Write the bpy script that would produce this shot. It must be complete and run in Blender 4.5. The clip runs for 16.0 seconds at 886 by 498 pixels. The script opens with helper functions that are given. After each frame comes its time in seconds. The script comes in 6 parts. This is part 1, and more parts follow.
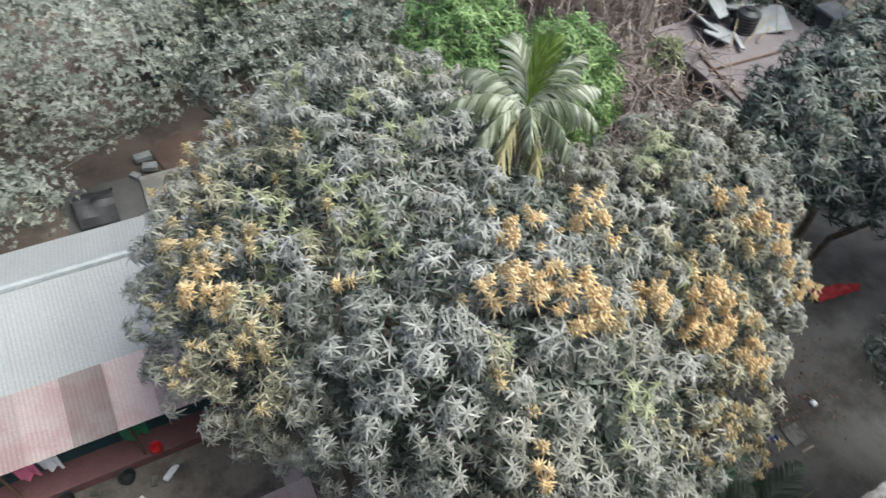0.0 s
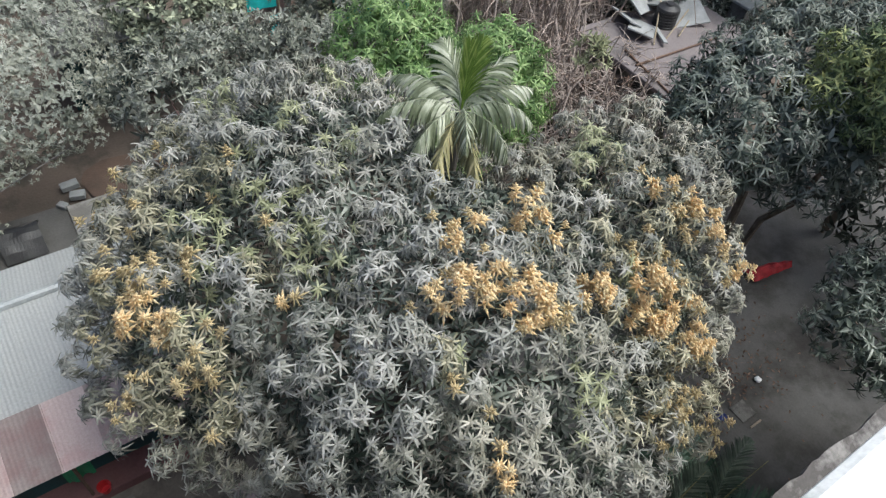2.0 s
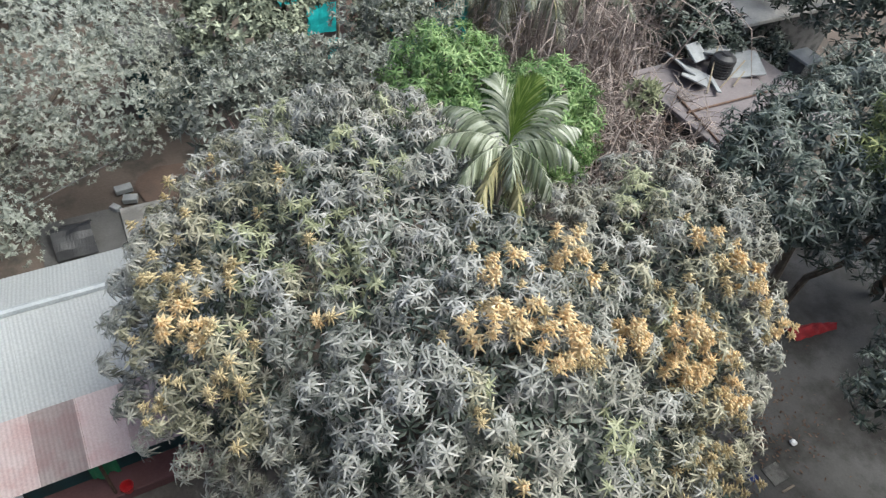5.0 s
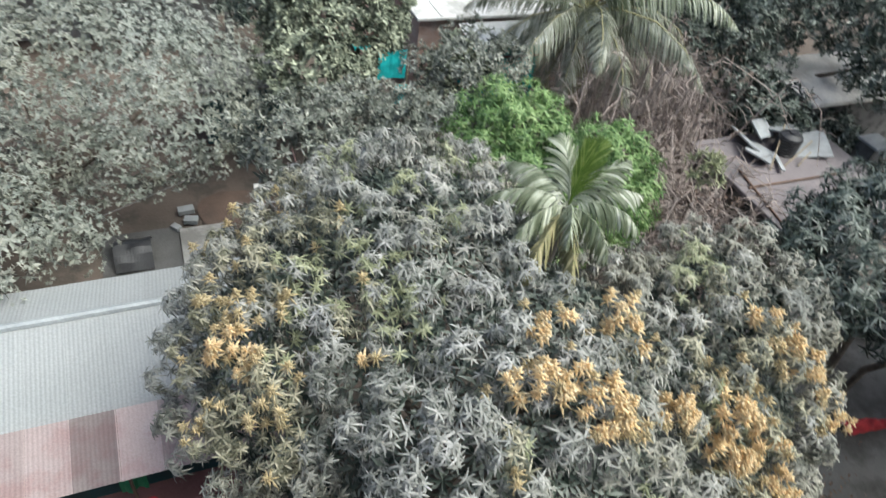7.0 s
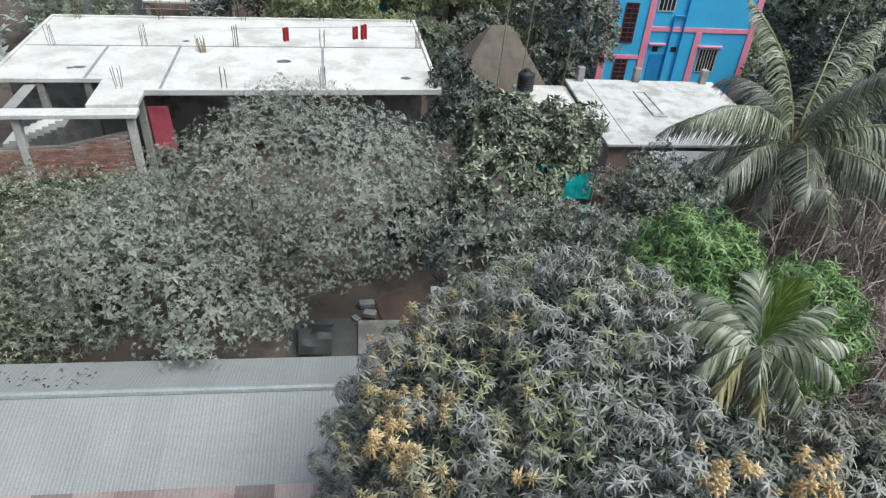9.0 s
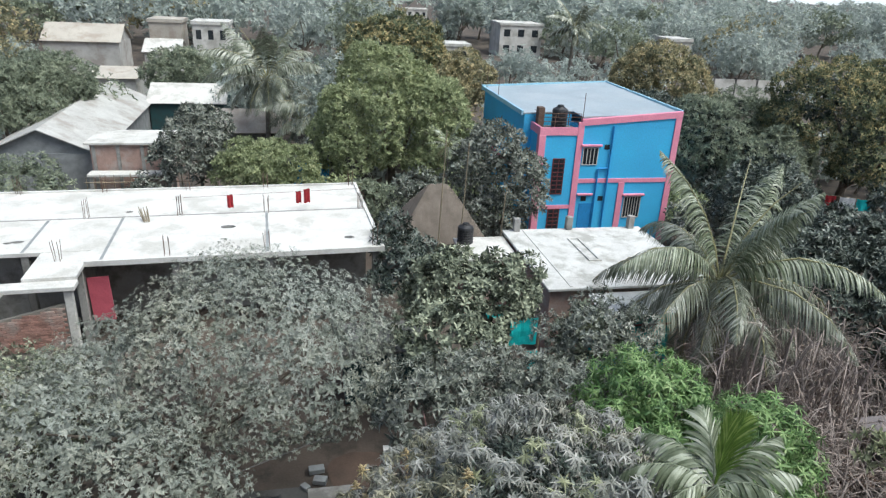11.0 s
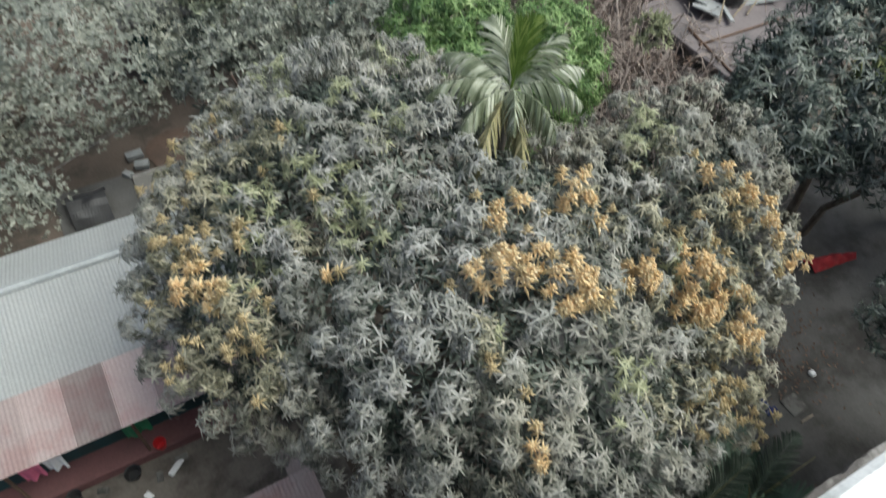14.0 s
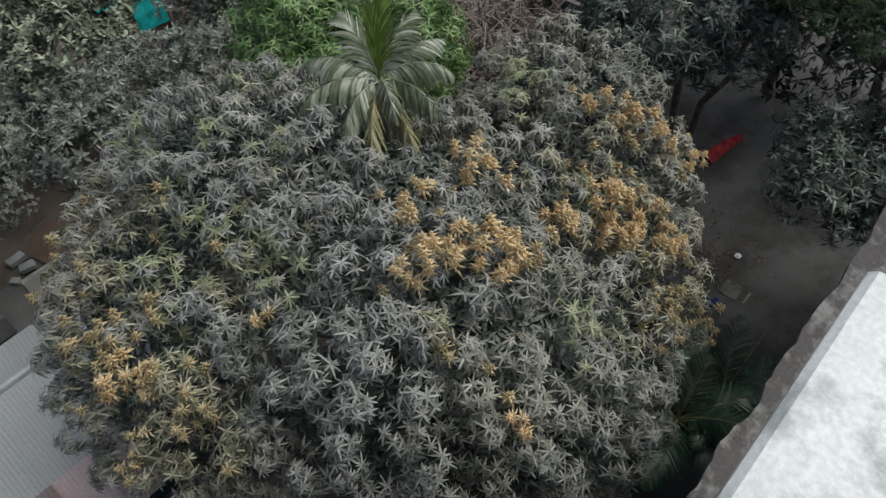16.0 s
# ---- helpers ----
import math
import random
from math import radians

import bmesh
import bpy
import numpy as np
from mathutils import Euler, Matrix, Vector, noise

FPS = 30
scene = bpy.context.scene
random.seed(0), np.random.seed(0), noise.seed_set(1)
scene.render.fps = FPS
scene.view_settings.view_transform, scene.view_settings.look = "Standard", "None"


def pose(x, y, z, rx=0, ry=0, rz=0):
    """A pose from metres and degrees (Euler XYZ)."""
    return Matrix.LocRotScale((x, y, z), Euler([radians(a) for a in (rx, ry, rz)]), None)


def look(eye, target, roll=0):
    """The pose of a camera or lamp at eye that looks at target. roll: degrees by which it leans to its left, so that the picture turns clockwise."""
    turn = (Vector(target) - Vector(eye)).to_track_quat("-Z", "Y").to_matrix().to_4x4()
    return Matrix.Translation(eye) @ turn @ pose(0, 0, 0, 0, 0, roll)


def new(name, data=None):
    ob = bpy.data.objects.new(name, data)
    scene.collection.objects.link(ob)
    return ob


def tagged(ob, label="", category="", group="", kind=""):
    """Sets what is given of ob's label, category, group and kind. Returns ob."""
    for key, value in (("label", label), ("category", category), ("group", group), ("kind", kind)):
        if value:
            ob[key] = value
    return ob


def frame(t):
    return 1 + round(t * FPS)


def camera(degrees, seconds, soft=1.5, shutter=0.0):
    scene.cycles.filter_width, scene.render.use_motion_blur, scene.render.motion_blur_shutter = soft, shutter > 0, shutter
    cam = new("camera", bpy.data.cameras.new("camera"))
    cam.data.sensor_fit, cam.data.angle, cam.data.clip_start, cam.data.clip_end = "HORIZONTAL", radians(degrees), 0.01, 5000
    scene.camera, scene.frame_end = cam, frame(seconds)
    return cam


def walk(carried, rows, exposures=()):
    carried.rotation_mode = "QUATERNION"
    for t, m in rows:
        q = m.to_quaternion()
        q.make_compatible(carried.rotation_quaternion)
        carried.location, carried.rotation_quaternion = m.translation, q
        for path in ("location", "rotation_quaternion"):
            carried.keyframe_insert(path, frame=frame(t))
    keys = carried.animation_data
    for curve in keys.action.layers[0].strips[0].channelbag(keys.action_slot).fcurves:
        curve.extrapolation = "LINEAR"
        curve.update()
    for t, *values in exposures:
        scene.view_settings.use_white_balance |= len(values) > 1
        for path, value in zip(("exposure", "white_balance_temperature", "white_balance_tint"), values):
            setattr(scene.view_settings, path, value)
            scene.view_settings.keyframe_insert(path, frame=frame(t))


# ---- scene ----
# ---------------------------------------------------------------- camera
cam = camera(67.13, 16.0, soft=1.3, shutter=0.5)


def head(x, y, z, yaw, pitch, roll):
    """A pose from a place, degrees right of +y, degrees below the level and lean."""
    a, b = radians(yaw), radians(pitch)
    e = Vector((x, y, z))
    return look(e, e + Vector((math.sin(a) * math.cos(b), math.cos(a) * math.cos(b), -math.sin(b))), roll)


walk(cam, [(r[0], head(*r[1:])) for r in [
    (0, 0.006, 0.022, 14.310, 32.39, 49.72, 6.77),
    (0.5, 0.045, 0.024, 14.284, 37.64, 50.21, 8.06),
    (1, 0.055, 0.021, 14.278, 38.82, 49.96, 7.88),
    (1.5, 0.049, -0.010, 14.286, 38.85, 49.35, 7.05),
    (2, 0.054, 0.021, 14.278, 39.11, 48.57, 7.60),
    (2.5, 0.059, 0.018, 14.280, 39.30, 47.48, 7.88),
    (3, 0.050, 0.010, 14.295, 39.37, 46.62, 8.50),
    (3.5, 0.036, -0.008, 14.297, 38.87, 46.23, 8.85),
    (4, 0.040, 0.019, 14.297, 38.09, 46.56, 9.23),
    (4.2, 0.037, 0.021, 14.304, 37.39, 46.51, 9.05),
    (6.5, -0.060, 0.061, 14.342, 28.68, 45.72, 8.77),
    (7, -0.107, 0.084, 14.355, 27.99, 43.11, 10.14),
    (7.5, -0.166, 0.093, 14.355, 18.98, 39.69, 7.53),
    (8, -0.192, 0.088, 14.367, 13.24, 36.95, 6.29),
    (8.5, -0.187, 0.069, 14.361, 9.84, 35.70, 5.28),
    (9, -0.192, 0.044, 14.373, 7.98, 35.17, 4.24),
    (9.5, -0.168, 0.031, 14.422, 8.84, 34.76, 4.83),
    (10, -0.198, 0.000, 14.495, 12.30, 27.66, 3.44),
    (10.2, -0.195, -0.023, 14.503, 12.23, 24.54, 3.07),
    (12.3, -0.115, -0.138, 14.442, 12.76, 21.22, 2.88),
    (12.5, -0.100, -0.177, 14.412, 13.99, 21.79, 3.17),
    (13, -0.006, -0.170, 14.370, 23.54, 30.68, 2.84),
    (13.5, 0.061, -0.105, 14.384, 29.78, 41.54, 2.43),
    (14, 0.143, -0.062, 14.340, 32.42, 50.96, 4.46),
    (14.5, 0.202, -0.007, 14.314, 38.28, 54.62, 8.05),
    (15, 0.226, -0.022, 14.287, 44.21, 55.73, 3.82),
    (15.5, 0.236, 0.020, 14.283, 46.18, 52.92, -3.90),
    (16, 0.269, 0.051, 14.290, 42.86, 52.08, -5.47),
]], exposures=[
    (0, 1.0, 6380, 9.5), (2, 0.84, 6400, 10.5), (4, 0.98, 6380, 10.5), (7, 1.02, 6350, 8.5), (7.5, 0.93, 6330, 8.5), (8, 0.44, 6220, 8), (9, 0.43, 6180, 8), (9.5, 0.5, 6170, 8), (10, 0.66, 6150, 7), (12.3, 0.38, 6280, 9), (12.7, 0.25, 6350, 8),
    (13, 0.02, 6420, 4), (13.5, -0.1, 6550, 1.5), (14, 0.62, 6480, 6.5), (14.6, 0.94, 6420, 9.5), (15, 0.41, 6400, 9.5), (15.5, -0.15, 6400, 9.5), (16, -0.15, 6400, 9.5)])

# ---------------------------------------------------------------- world and sun
world = bpy.data.worlds.new("overcast_sky")
scene.world = world
world.use_nodes = True
wn = world.node_tree
sky = wn.nodes.new("ShaderNodeTexSky")
sky.sky_type = "NISHITA"
sky.sun_disc = False
sky.sun_elevation, sky.sun_rotation = radians(62), radians(128)
sky.air_density, sky.dust_density, sky.ozone_density = 1.0, 5.0, 1.0
wn.links.new(sky.outputs[0], wn.nodes["Background"].inputs[0])
wn.nodes["Background"].inputs[1].default_value = 0.1
sun_data = bpy.data.lights.new("sun", "SUN")
sun_data.energy, sun_data.angle, sun_data.color = 2.3, radians(40), (0.91, 0.985, 0.96)
sun = new("sun", sun_data)
sun.matrix_world = look((37.0, -28.9, 88.3), (0, 0, 0))

# ---------------------------------------------------------------- materials
_mats = {}


def principled(name, rough=0.7, metal=0.0, spec=0.4):
    m = bpy.data.materials.new(name)
    m.use_nodes = True
    b = m.node_tree.nodes["Principled BSDF"]
    b.inputs["Roughness"].default_value = rough
    b.inputs["Metallic"].default_value = metal
    b.inputs["Specular IOR Level"].default_value = spec
    return m, m.node_tree, b


def surface(name, col, col2=None, scale=3.0, fine=40.0, rough=0.75, metal=0.0, bump=0.25, stain=None, stain_scale=0.6, rand=0.0, spec=0.4, lo=0.35, hi=0.7):
    """Two-scale mottled surface in world size: broad patches, fine grain, optional stains, a little change from piece to piece."""
    if name in _mats:
        return _mats[name]
    m, nt, b = principled(name, rough, metal, spec)
    col2 = col2 or tuple(c * 0.7 for c in col)
    tc = nt.nodes.new("ShaderNodeTexCoord")
    geo = nt.nodes.new("ShaderNodeNewGeometry")
    n1, n2 = nt.nodes.new("ShaderNodeTexNoise"), nt.nodes.new("ShaderNodeTexNoise")
    for n, s, d in ((n1, scale, 5), (n2, fine, 3)):
        n.inputs["Scale"].default_value, n.inputs["Detail"].default_value = s, d
        nt.links.new(geo.outputs["Position"], n.inputs["Vector"])
    r1 = nt.nodes.new("ShaderNodeValToRGB")
    r1.color_ramp.elements[0].position, r1.color_ramp.elements[1].position = lo, hi
    r1.color_ramp.elements[0].color, r1.color_ramp.elements[1].color = (*col, 1), (*col2, 1)
    nt.links.new(n1.outputs["Fac"], r1.inputs[0])
    out = r1.outputs[0]
    if stain:
        n3 = nt.nodes.new("ShaderNodeTexNoise")
        n3.inputs["Scale"].default_value, n3.inputs["Detail"].default_value = stain_scale, 8
        n3.inputs["Roughness"].default_value = 0.65
        nt.links.new(geo.outputs["Position"], n3.inputs["Vector"])
        r3 = nt.nodes.new("ShaderNodeValToRGB")
        r3.color_ramp.elements[0].position, r3.color_ramp.elements[1].position = 0.48, 0.62
        nt.links.new(n3.outputs["Fac"], r3.inputs[0])
        mx = nt.nodes.new("ShaderNodeMixRGB")
        mx.inputs[2].default_value = (*stain, 1)
        nt.links.new(r3.outputs[0], mx.inputs[0])
        nt.links.new(out, mx.inputs[1])
        out = mx.outputs[0]
    hsv = nt.nodes.new("ShaderNodeHueSaturation")
    add = nt.nodes.new("ShaderNodeMath")
    add.operation = "MULTIPLY_ADD"
    add.inputs[1].default_value, add.inputs[2].default_value = 0.5, 0.75
    nt.links.new(n2.outputs["Fac"], add.inputs[0])
    val = add.outputs[0]
    if rand:
        oi = nt.nodes.new("ShaderNodeObjectInfo")
        ra = nt.nodes.new("ShaderNodeMath")
        ra.operation = "MULTIPLY_ADD"
        ra.inputs[1].default_value, ra.inputs[2].default_value = 2 * rand, 1 - rand
        nt.links.new(oi.outputs["Random"], ra.inputs[0])
        mu = nt.nodes.new("ShaderNodeMath")
        mu.operation = "MULTIPLY"
        nt.links.new(val, mu.inputs[0])
        nt.links.new(ra.outputs[0], mu.inputs[1])
        val = mu.outputs[0]
    nt.links.new(val, hsv.inputs["Value"])
    nt.links.new(out, hsv.inputs["Color"])
    nt.links.new(hsv.outputs[0], b.inputs["Base Color"])
    if bump:
        bp = nt.nodes.new("ShaderNodeBump")
        bp.inputs["Strength"].default_value, bp.inputs["Distance"].default_value = bump, 0.02
        nt.links.new(n2.outputs["Fac"], bp.inputs["Height"])
        nt.links.new(bp.outputs[0], b.inputs["Normal"])
    _mats[name] = m
    return m


def foliage(name, cols, patch=0.5, rough=0.55, tint=None, tint_scale=0.45, thin=0.0, apart=0.55):
    """Leaves: every leaf takes its own tone out of a range, and the range drifts over the crown."""
    if name in _mats:
        return _mats[name]
    m, nt, b = principled(name, rough, 0.0, 0.35 if rough < 0.6 else 0.1)
    geo = nt.nodes.new("ShaderNodeNewGeometry")
    no = nt.nodes.new("ShaderNodeTexNoise")
    no.inputs["Scale"].default_value, no.inputs["Detail"].default_value = patch, 3
    nt.links.new(geo.outputs["Position"], no.inputs["Vector"])
    no2 = nt.nodes.new("ShaderNodeTexNoise")
    no2.inputs["Scale"].default_value, no2.inputs["Detail"].default_value = patch * 4.5, 1
    nt.links.new(geo.outputs["Position"], no2.inputs["Vector"])
    last = None
    for out, k in ((geo.outputs["Random Per Island"], apart), (no.outputs["Fac"], 0.7), (no2.outputs["Fac"], 1.2 - apart)):
        ad = nt.nodes.new("ShaderNodeMath")
        ad.operation = "MULTIPLY_ADD"
        ad.inputs[1].default_value, ad.inputs[2].default_value = k, -0.28
        nt.links.new(out, ad.inputs[0])
        if last:
            nt.links.new(last, ad.inputs[2])
        last = ad.outputs[0]
    ramp = nt.nodes.new("ShaderNodeValToRGB")
    el = ramp.color_ramp.elements
    el[0].position, el[1].position = 0.38, 0.98
    el[0].color, el[1].color = (*cols[0], 1), (*cols[-1], 1)
    for k, c in enumerate(cols[1:-1]):
        e = el.new(0.38 + 0.6 * (k + 1) / (len(cols) - 1))
        e.color = (*c, 1)
    nt.links.new(ad.outputs[0], ramp.inputs[0])
    colour = ramp.outputs[0]
    if tint:
        tn = nt.nodes.new("ShaderNodeTexNoise")
        tn.inputs["Scale"].default_value, tn.inputs["Detail"].default_value = tint_scale, 4
        tn.noise_dimensions = "4D"
        tn.inputs["W"].default_value = 3.7
        nt.links.new(geo.outputs["Position"], tn.inputs["Vector"])
        tr = nt.nodes.new("ShaderNodeValToRGB")
        tr.color_ramp.elements[0].position, tr.color_ramp.elements[1].position = 0.44, 0.64
        nt.links.new(tn.outputs["Fac"], tr.inputs[0])
        tm = nt.nodes.new("ShaderNodeMixRGB")
        tm.blend_type = "MULTIPLY"
        tm.inputs[2].default_value = (*tint, 1)
        nt.links.new(tr.outputs[0], tm.inputs[0])
        nt.links.new(colour, tm.inputs[1])
        colour = tm.outputs[0]
    fine = nt.nodes.new("ShaderNodeTexNoise")
    fine.inputs["Scale"].default_value = 60
    nt.links.new(geo.outputs["Position"], fine.inputs["Vector"])
    hsv = nt.nodes.new("ShaderNodeHueSaturation")
    fa = nt.nodes.new("ShaderNodeMath")
    fa.operation = "MULTIPLY_ADD"
    fa.inputs[1].default_value, fa.inputs[2].default_value = 0.6, 0.7
    nt.links.new(fine.outputs["Fac"], fa.inputs[0])
    nt.links.new(fa.outputs[0], hsv.inputs["Value"])
    nt.links.new(colour, hsv.inputs["Color"])
    nt.links.new(hsv.outputs[0], b.inputs["Base Color"])
    if thin:
        # light shining through the blade
        tl = nt.nodes.new("ShaderNodeBsdfTranslucent")
        mx = nt.nodes.new("ShaderNodeMixShader")
        mx.inputs[0].default_value = thin
        nt.links.new(hsv.outputs[0], tl.inputs["Color"])
        nt.links.new(b.outputs[0], mx.inputs[1])
        nt.links.new(tl.outputs[0], mx.inputs[2])
        nt.links.new(mx.outputs[0], nt.nodes["Material Output"].inputs["Surface"])
    _mats[name] = m
    return m


M_MANGO = foliage("dusty_mango_leaf", [(0.075, 0.08, 0.068), (0.147, 0.152, 0.133), (0.225, 0.228, 0.205), (0.305, 0.305, 0.28), (0.4, 0.395, 0.37)], 0.8, 0.66, (1.0, 0.95, 0.82), apart=0.3)
M_OLIVE = foliage("olive_mango_leaf", [(0.066, 0.066, 0.042), (0.165, 0.16, 0.105), (0.3, 0.283, 0.195), (0.43, 0.4, 0.29)], 0.9, 0.45, thin=0.1)
M_YOUNG = foliage("young_mango_leaf", [(0.17, 0.185, 0.108), (0.305, 0.322, 0.195), (0.45, 0.46, 0.315)], 1.0, 0.6, thin=0.25)
M_FLOWER = foliage("mango_flower", [(0.9, 0.69, 0.4), (0.96, 0.8, 0.52), (0.98, 0.89, 0.68)], 3.0, 0.9, thin=0.5, apart=0.3)
M_FLOWER_OLD = foliage("mango_flower_faded", [(0.5, 0.41, 0.23), (0.68, 0.56, 0.34), (0.82, 0.7, 0.46)], 3.0, 0.9, thin=0.4, apart=0.3)
M_GREEN = foliage("bright_green_leaf", [(0.05, 0.105, 0.033), (0.145, 0.25, 0.08), (0.35, 0.47, 0.21)], 0.9, 0.5, thin=0.25)
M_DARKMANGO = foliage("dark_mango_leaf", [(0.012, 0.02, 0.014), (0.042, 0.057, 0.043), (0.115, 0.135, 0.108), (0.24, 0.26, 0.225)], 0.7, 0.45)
M_BUSH = foliage("grey_bush_leaf", [(0.16, 0.178, 0.15), (0.26, 0.28, 0.24), (0.35, 0.37, 0.325), (0.46, 0.475, 0.425)], 0.45, 0.8, (1.0, 0.95, 0.87), 0.28, thin=0.25, apart=0.3)
M_DUSTY = foliage("dusty_shrub_leaf", [(0.075, 0.084, 0.068), (0.17, 0.182, 0.15), (0.33, 0.34, 0.295)], 0.7, 0.7)
M_JACK = foliage("pale_tipped_leaf", [(0.07, 0.085, 0.058), (0.16, 0.175, 0.125), (0.36, 0.37, 0.25)], 0.9, 0.6)
M_LUSH = foliage("light_green_leaf", [(0.19, 0.22, 0.115), (0.33, 0.37, 0.205), (0.47, 0.5, 0.3)], 0.35, 0.85, thin=0.4)
M_DARKLUSH = foliage("dark_green_leaf", [(0.15, 0.175, 0.13), (0.26, 0.29, 0.21), (0.37, 0.4, 0.29)], 0.3, 0.85, thin=0.4)
# far woods and undergrowth: distance haze is put into these pale leaf colours
M_HAZEWOOD = foliage("hazed_wood_leaf", [(0.31, 0.35, 0.31), (0.39, 0.43, 0.39), (0.47, 0.51, 0.465)], 0.06, 0.9, thin=0.4)
M_BROWNTREE = foliage("flowering_far_leaf", [(0.13, 0.14, 0.09), (0.3, 0.28, 0.17), (0.6, 0.5, 0.29)], 0.4, 0.85, thin=0.35)
M_MANGOFAR = foliage("far_mango_leaf", [(0.07, 0.09, 0.058), (0.15, 0.175, 0.105), (0.27, 0.26, 0.14), (0.58, 0.47, 0.24)], 0.22, 0.85, thin=0.3)
M_SIDE = foliage("yellowish_mango_leaf", [(0.015, 0.03, 0.013), (0.048, 0.078, 0.036), (0.125, 0.175, 0.078), (0.29, 0.34, 0.16)], 0.7, 0.5, (1.0, 0.9, 0.75), 0.6, thin=0.1)
M_PALM = foliage("palm_leaf", [(0.09, 0.11, 0.06), (0.22, 0.25, 0.165), (0.45, 0.47, 0.37)], 1.4, 0.42, thin=0.1, apart=0.65)
M_COCO = foliage("coconut_leaf", [(0.1, 0.11, 0.07), (0.22, 0.235, 0.175), (0.42, 0.425, 0.36)], 0.6, 0.33)
M_SPEAR = foliage("fresh_palm_leaf", [(0.06, 0.115, 0.015), (0.13, 0.21, 0.035), (0.28, 0.35, 0.1)], 1.5, 0.4, thin=0.15)
M_OLDFROND = foliage("ageing_palm_leaf", [(0.16, 0.15, 0.07), (0.26, 0.24, 0.12), (0.36, 0.32, 0.18)], 1.5, 0.5)
M_DARKPALM = foliage("deep_green_palm_leaf", [(0.015, 0.035, 0.02), (0.03, 0.065, 0.04), (0.07, 0.11, 0.07)], 1.5, 0.35)
M_WALLPALM = foliage("greyish_palm_leaf", [(0.05, 0.07, 0.05), (0.11, 0.14, 0.105), (0.2, 0.23, 0.18)], 1.5, 0.4)
M_BANANA = foliage("pale_banana_leaf", [(0.1, 0.12, 0.075), (0.16, 0.18, 0.13), (0.24, 0.25, 0.2)], 6.0, 0.5)
M_NUT = surface("green_coconut_husk", (0.36, 0.34, 0.06), (0.26, 0.27, 0.05), 6, 30, 0.5)
M_TIP = foliage("breadfruit_leaf", [(0.05, 0.062, 0.042), (0.125, 0.14, 0.1), (0.23, 0.25, 0.18), (0.46, 0.49, 0.35)], 1.3, 0.65, apart=0.4)
M_STAINED = surface("dirty_white_cement", (0.6, 0.59, 0.565), (0.5, 0.49, 0.465), 0.9, 16, 0.9, bump=0.3, stain=(0.36, 0.35, 0.32), stain_scale=1.1)
M_BARK = surface("bark", (0.11, 0.085, 0.065), (0.19, 0.16, 0.13), 6, 50, 0.9, bump=0.6)
M_PALMTRUNK = surface("palm_trunk", (0.2, 0.18, 0.15), (0.12, 0.1, 0.085), 5, 40, 0.9, bump=0.5)
M_TWIG = surface("dry_twig", (0.36, 0.3, 0.265), (0.22, 0.18, 0.16), 3, 40, 0.9)
M_GROUND = surface("ground_soil", (0.085, 0.068, 0.055), (0.13, 0.1, 0.08), 0.35, 14, 0.95, bump=0.5, stain=(0.045, 0.04, 0.033), stain_scale=0.5)
M_YARD = surface("yard_cement", (0.1, 0.097, 0.093), (0.06, 0.057, 0.053), 0.7, 22, 0.85, bump=0.3, stain=(0.03, 0.027, 0.024), stain_scale=0.35)
M_COURT = surface("swept_mud_court", (0.17, 0.15, 0.13), (0.11, 0.095, 0.08), 0.9, 18, 0.9, bump=0.5, stain=(0.06, 0.052, 0.045), stain_scale=0.8)
M_TIN = surface("galvanised_tin", (0.3, 0.308, 0.3), (0.265, 0.275, 0.268), 0.8, 25, 0.55, 0.05, 0.06, rand=0.05)
M_TINRUST = surface("rusted_pink_tin", (0.275, 0.21, 0.2), (0.32, 0.265, 0.25), 1.2, 30, 0.65, 0.05, 0.08, stain=(0.27, 0.185, 0.175), stain_scale=1.4, rand=0.5)
M_TINRIDGE = surface("tin_ridge_cap", (0.34, 0.36, 0.36), (0.27, 0.29, 0.29), 2, 20, 0.5, 0.15, 0.1)
M_WHITE = surface("lime_washed_concrete", (0.67, 0.65, 0.615), (0.56, 0.54, 0.505), 0.7, 18, 0.85, bump=0.25, stain=(0.48, 0.46, 0.42), stain_scale=0.6)
M_NEARWHITE = surface("lime_washed_roof", (0.8, 0.8, 0.78), (0.66, 0.67, 0.65), 2.0, 30, 0.85, bump=0.3, stain=(0.42, 0.44, 0.42), stain_scale=2.2)
M_CONCRETE = surface("raw_concrete", (0.34, 0.33, 0.31), (0.26, 0.25, 0.23), 1.5, 25, 0.9, bump=0.35, stain=(0.18, 0.17, 0.155), stain_scale=1.0)
M_OLDCONC = surface("weathered_concrete", (0.16, 0.155, 0.145), (0.1, 0.097, 0.09), 2, 25, 0.95, bump=0.5, stain=(0.055, 0.055, 0.05), stain_scale=2)
M_BLUE = surface("sky_blue_paint", (0.07, 0.5, 0.82), (0.07, 0.43, 0.74), 0.6, 12, 0.6, bump=0.06, stain=(0.075, 0.46, 0.78), stain_scale=0.8)
M_PINK = surface("pink_paint", (0.85, 0.32, 0.42), (0.75, 0.27, 0.37), 1.0, 14, 0.6, bump=0.06)
M_BLUETIN = surface("pale_blue_tin", (0.42, 0.48, 0.51), (0.36, 0.41, 0.44), 0.5, 10, 0.4, 0.2, 0.05, stain=(0.46, 0.5, 0.52), stain_scale=0.3)
M_PALEBLUE = surface("pale_blue_paint", (0.35, 0.6, 0.72), (0.3, 0.52, 0.64), 1, 12, 0.6)
M_BLUEDOOR = surface("deep_blue_paint", (0.03, 0.27, 0.6), (0.03, 0.22, 0.5), 1, 12, 0.5)
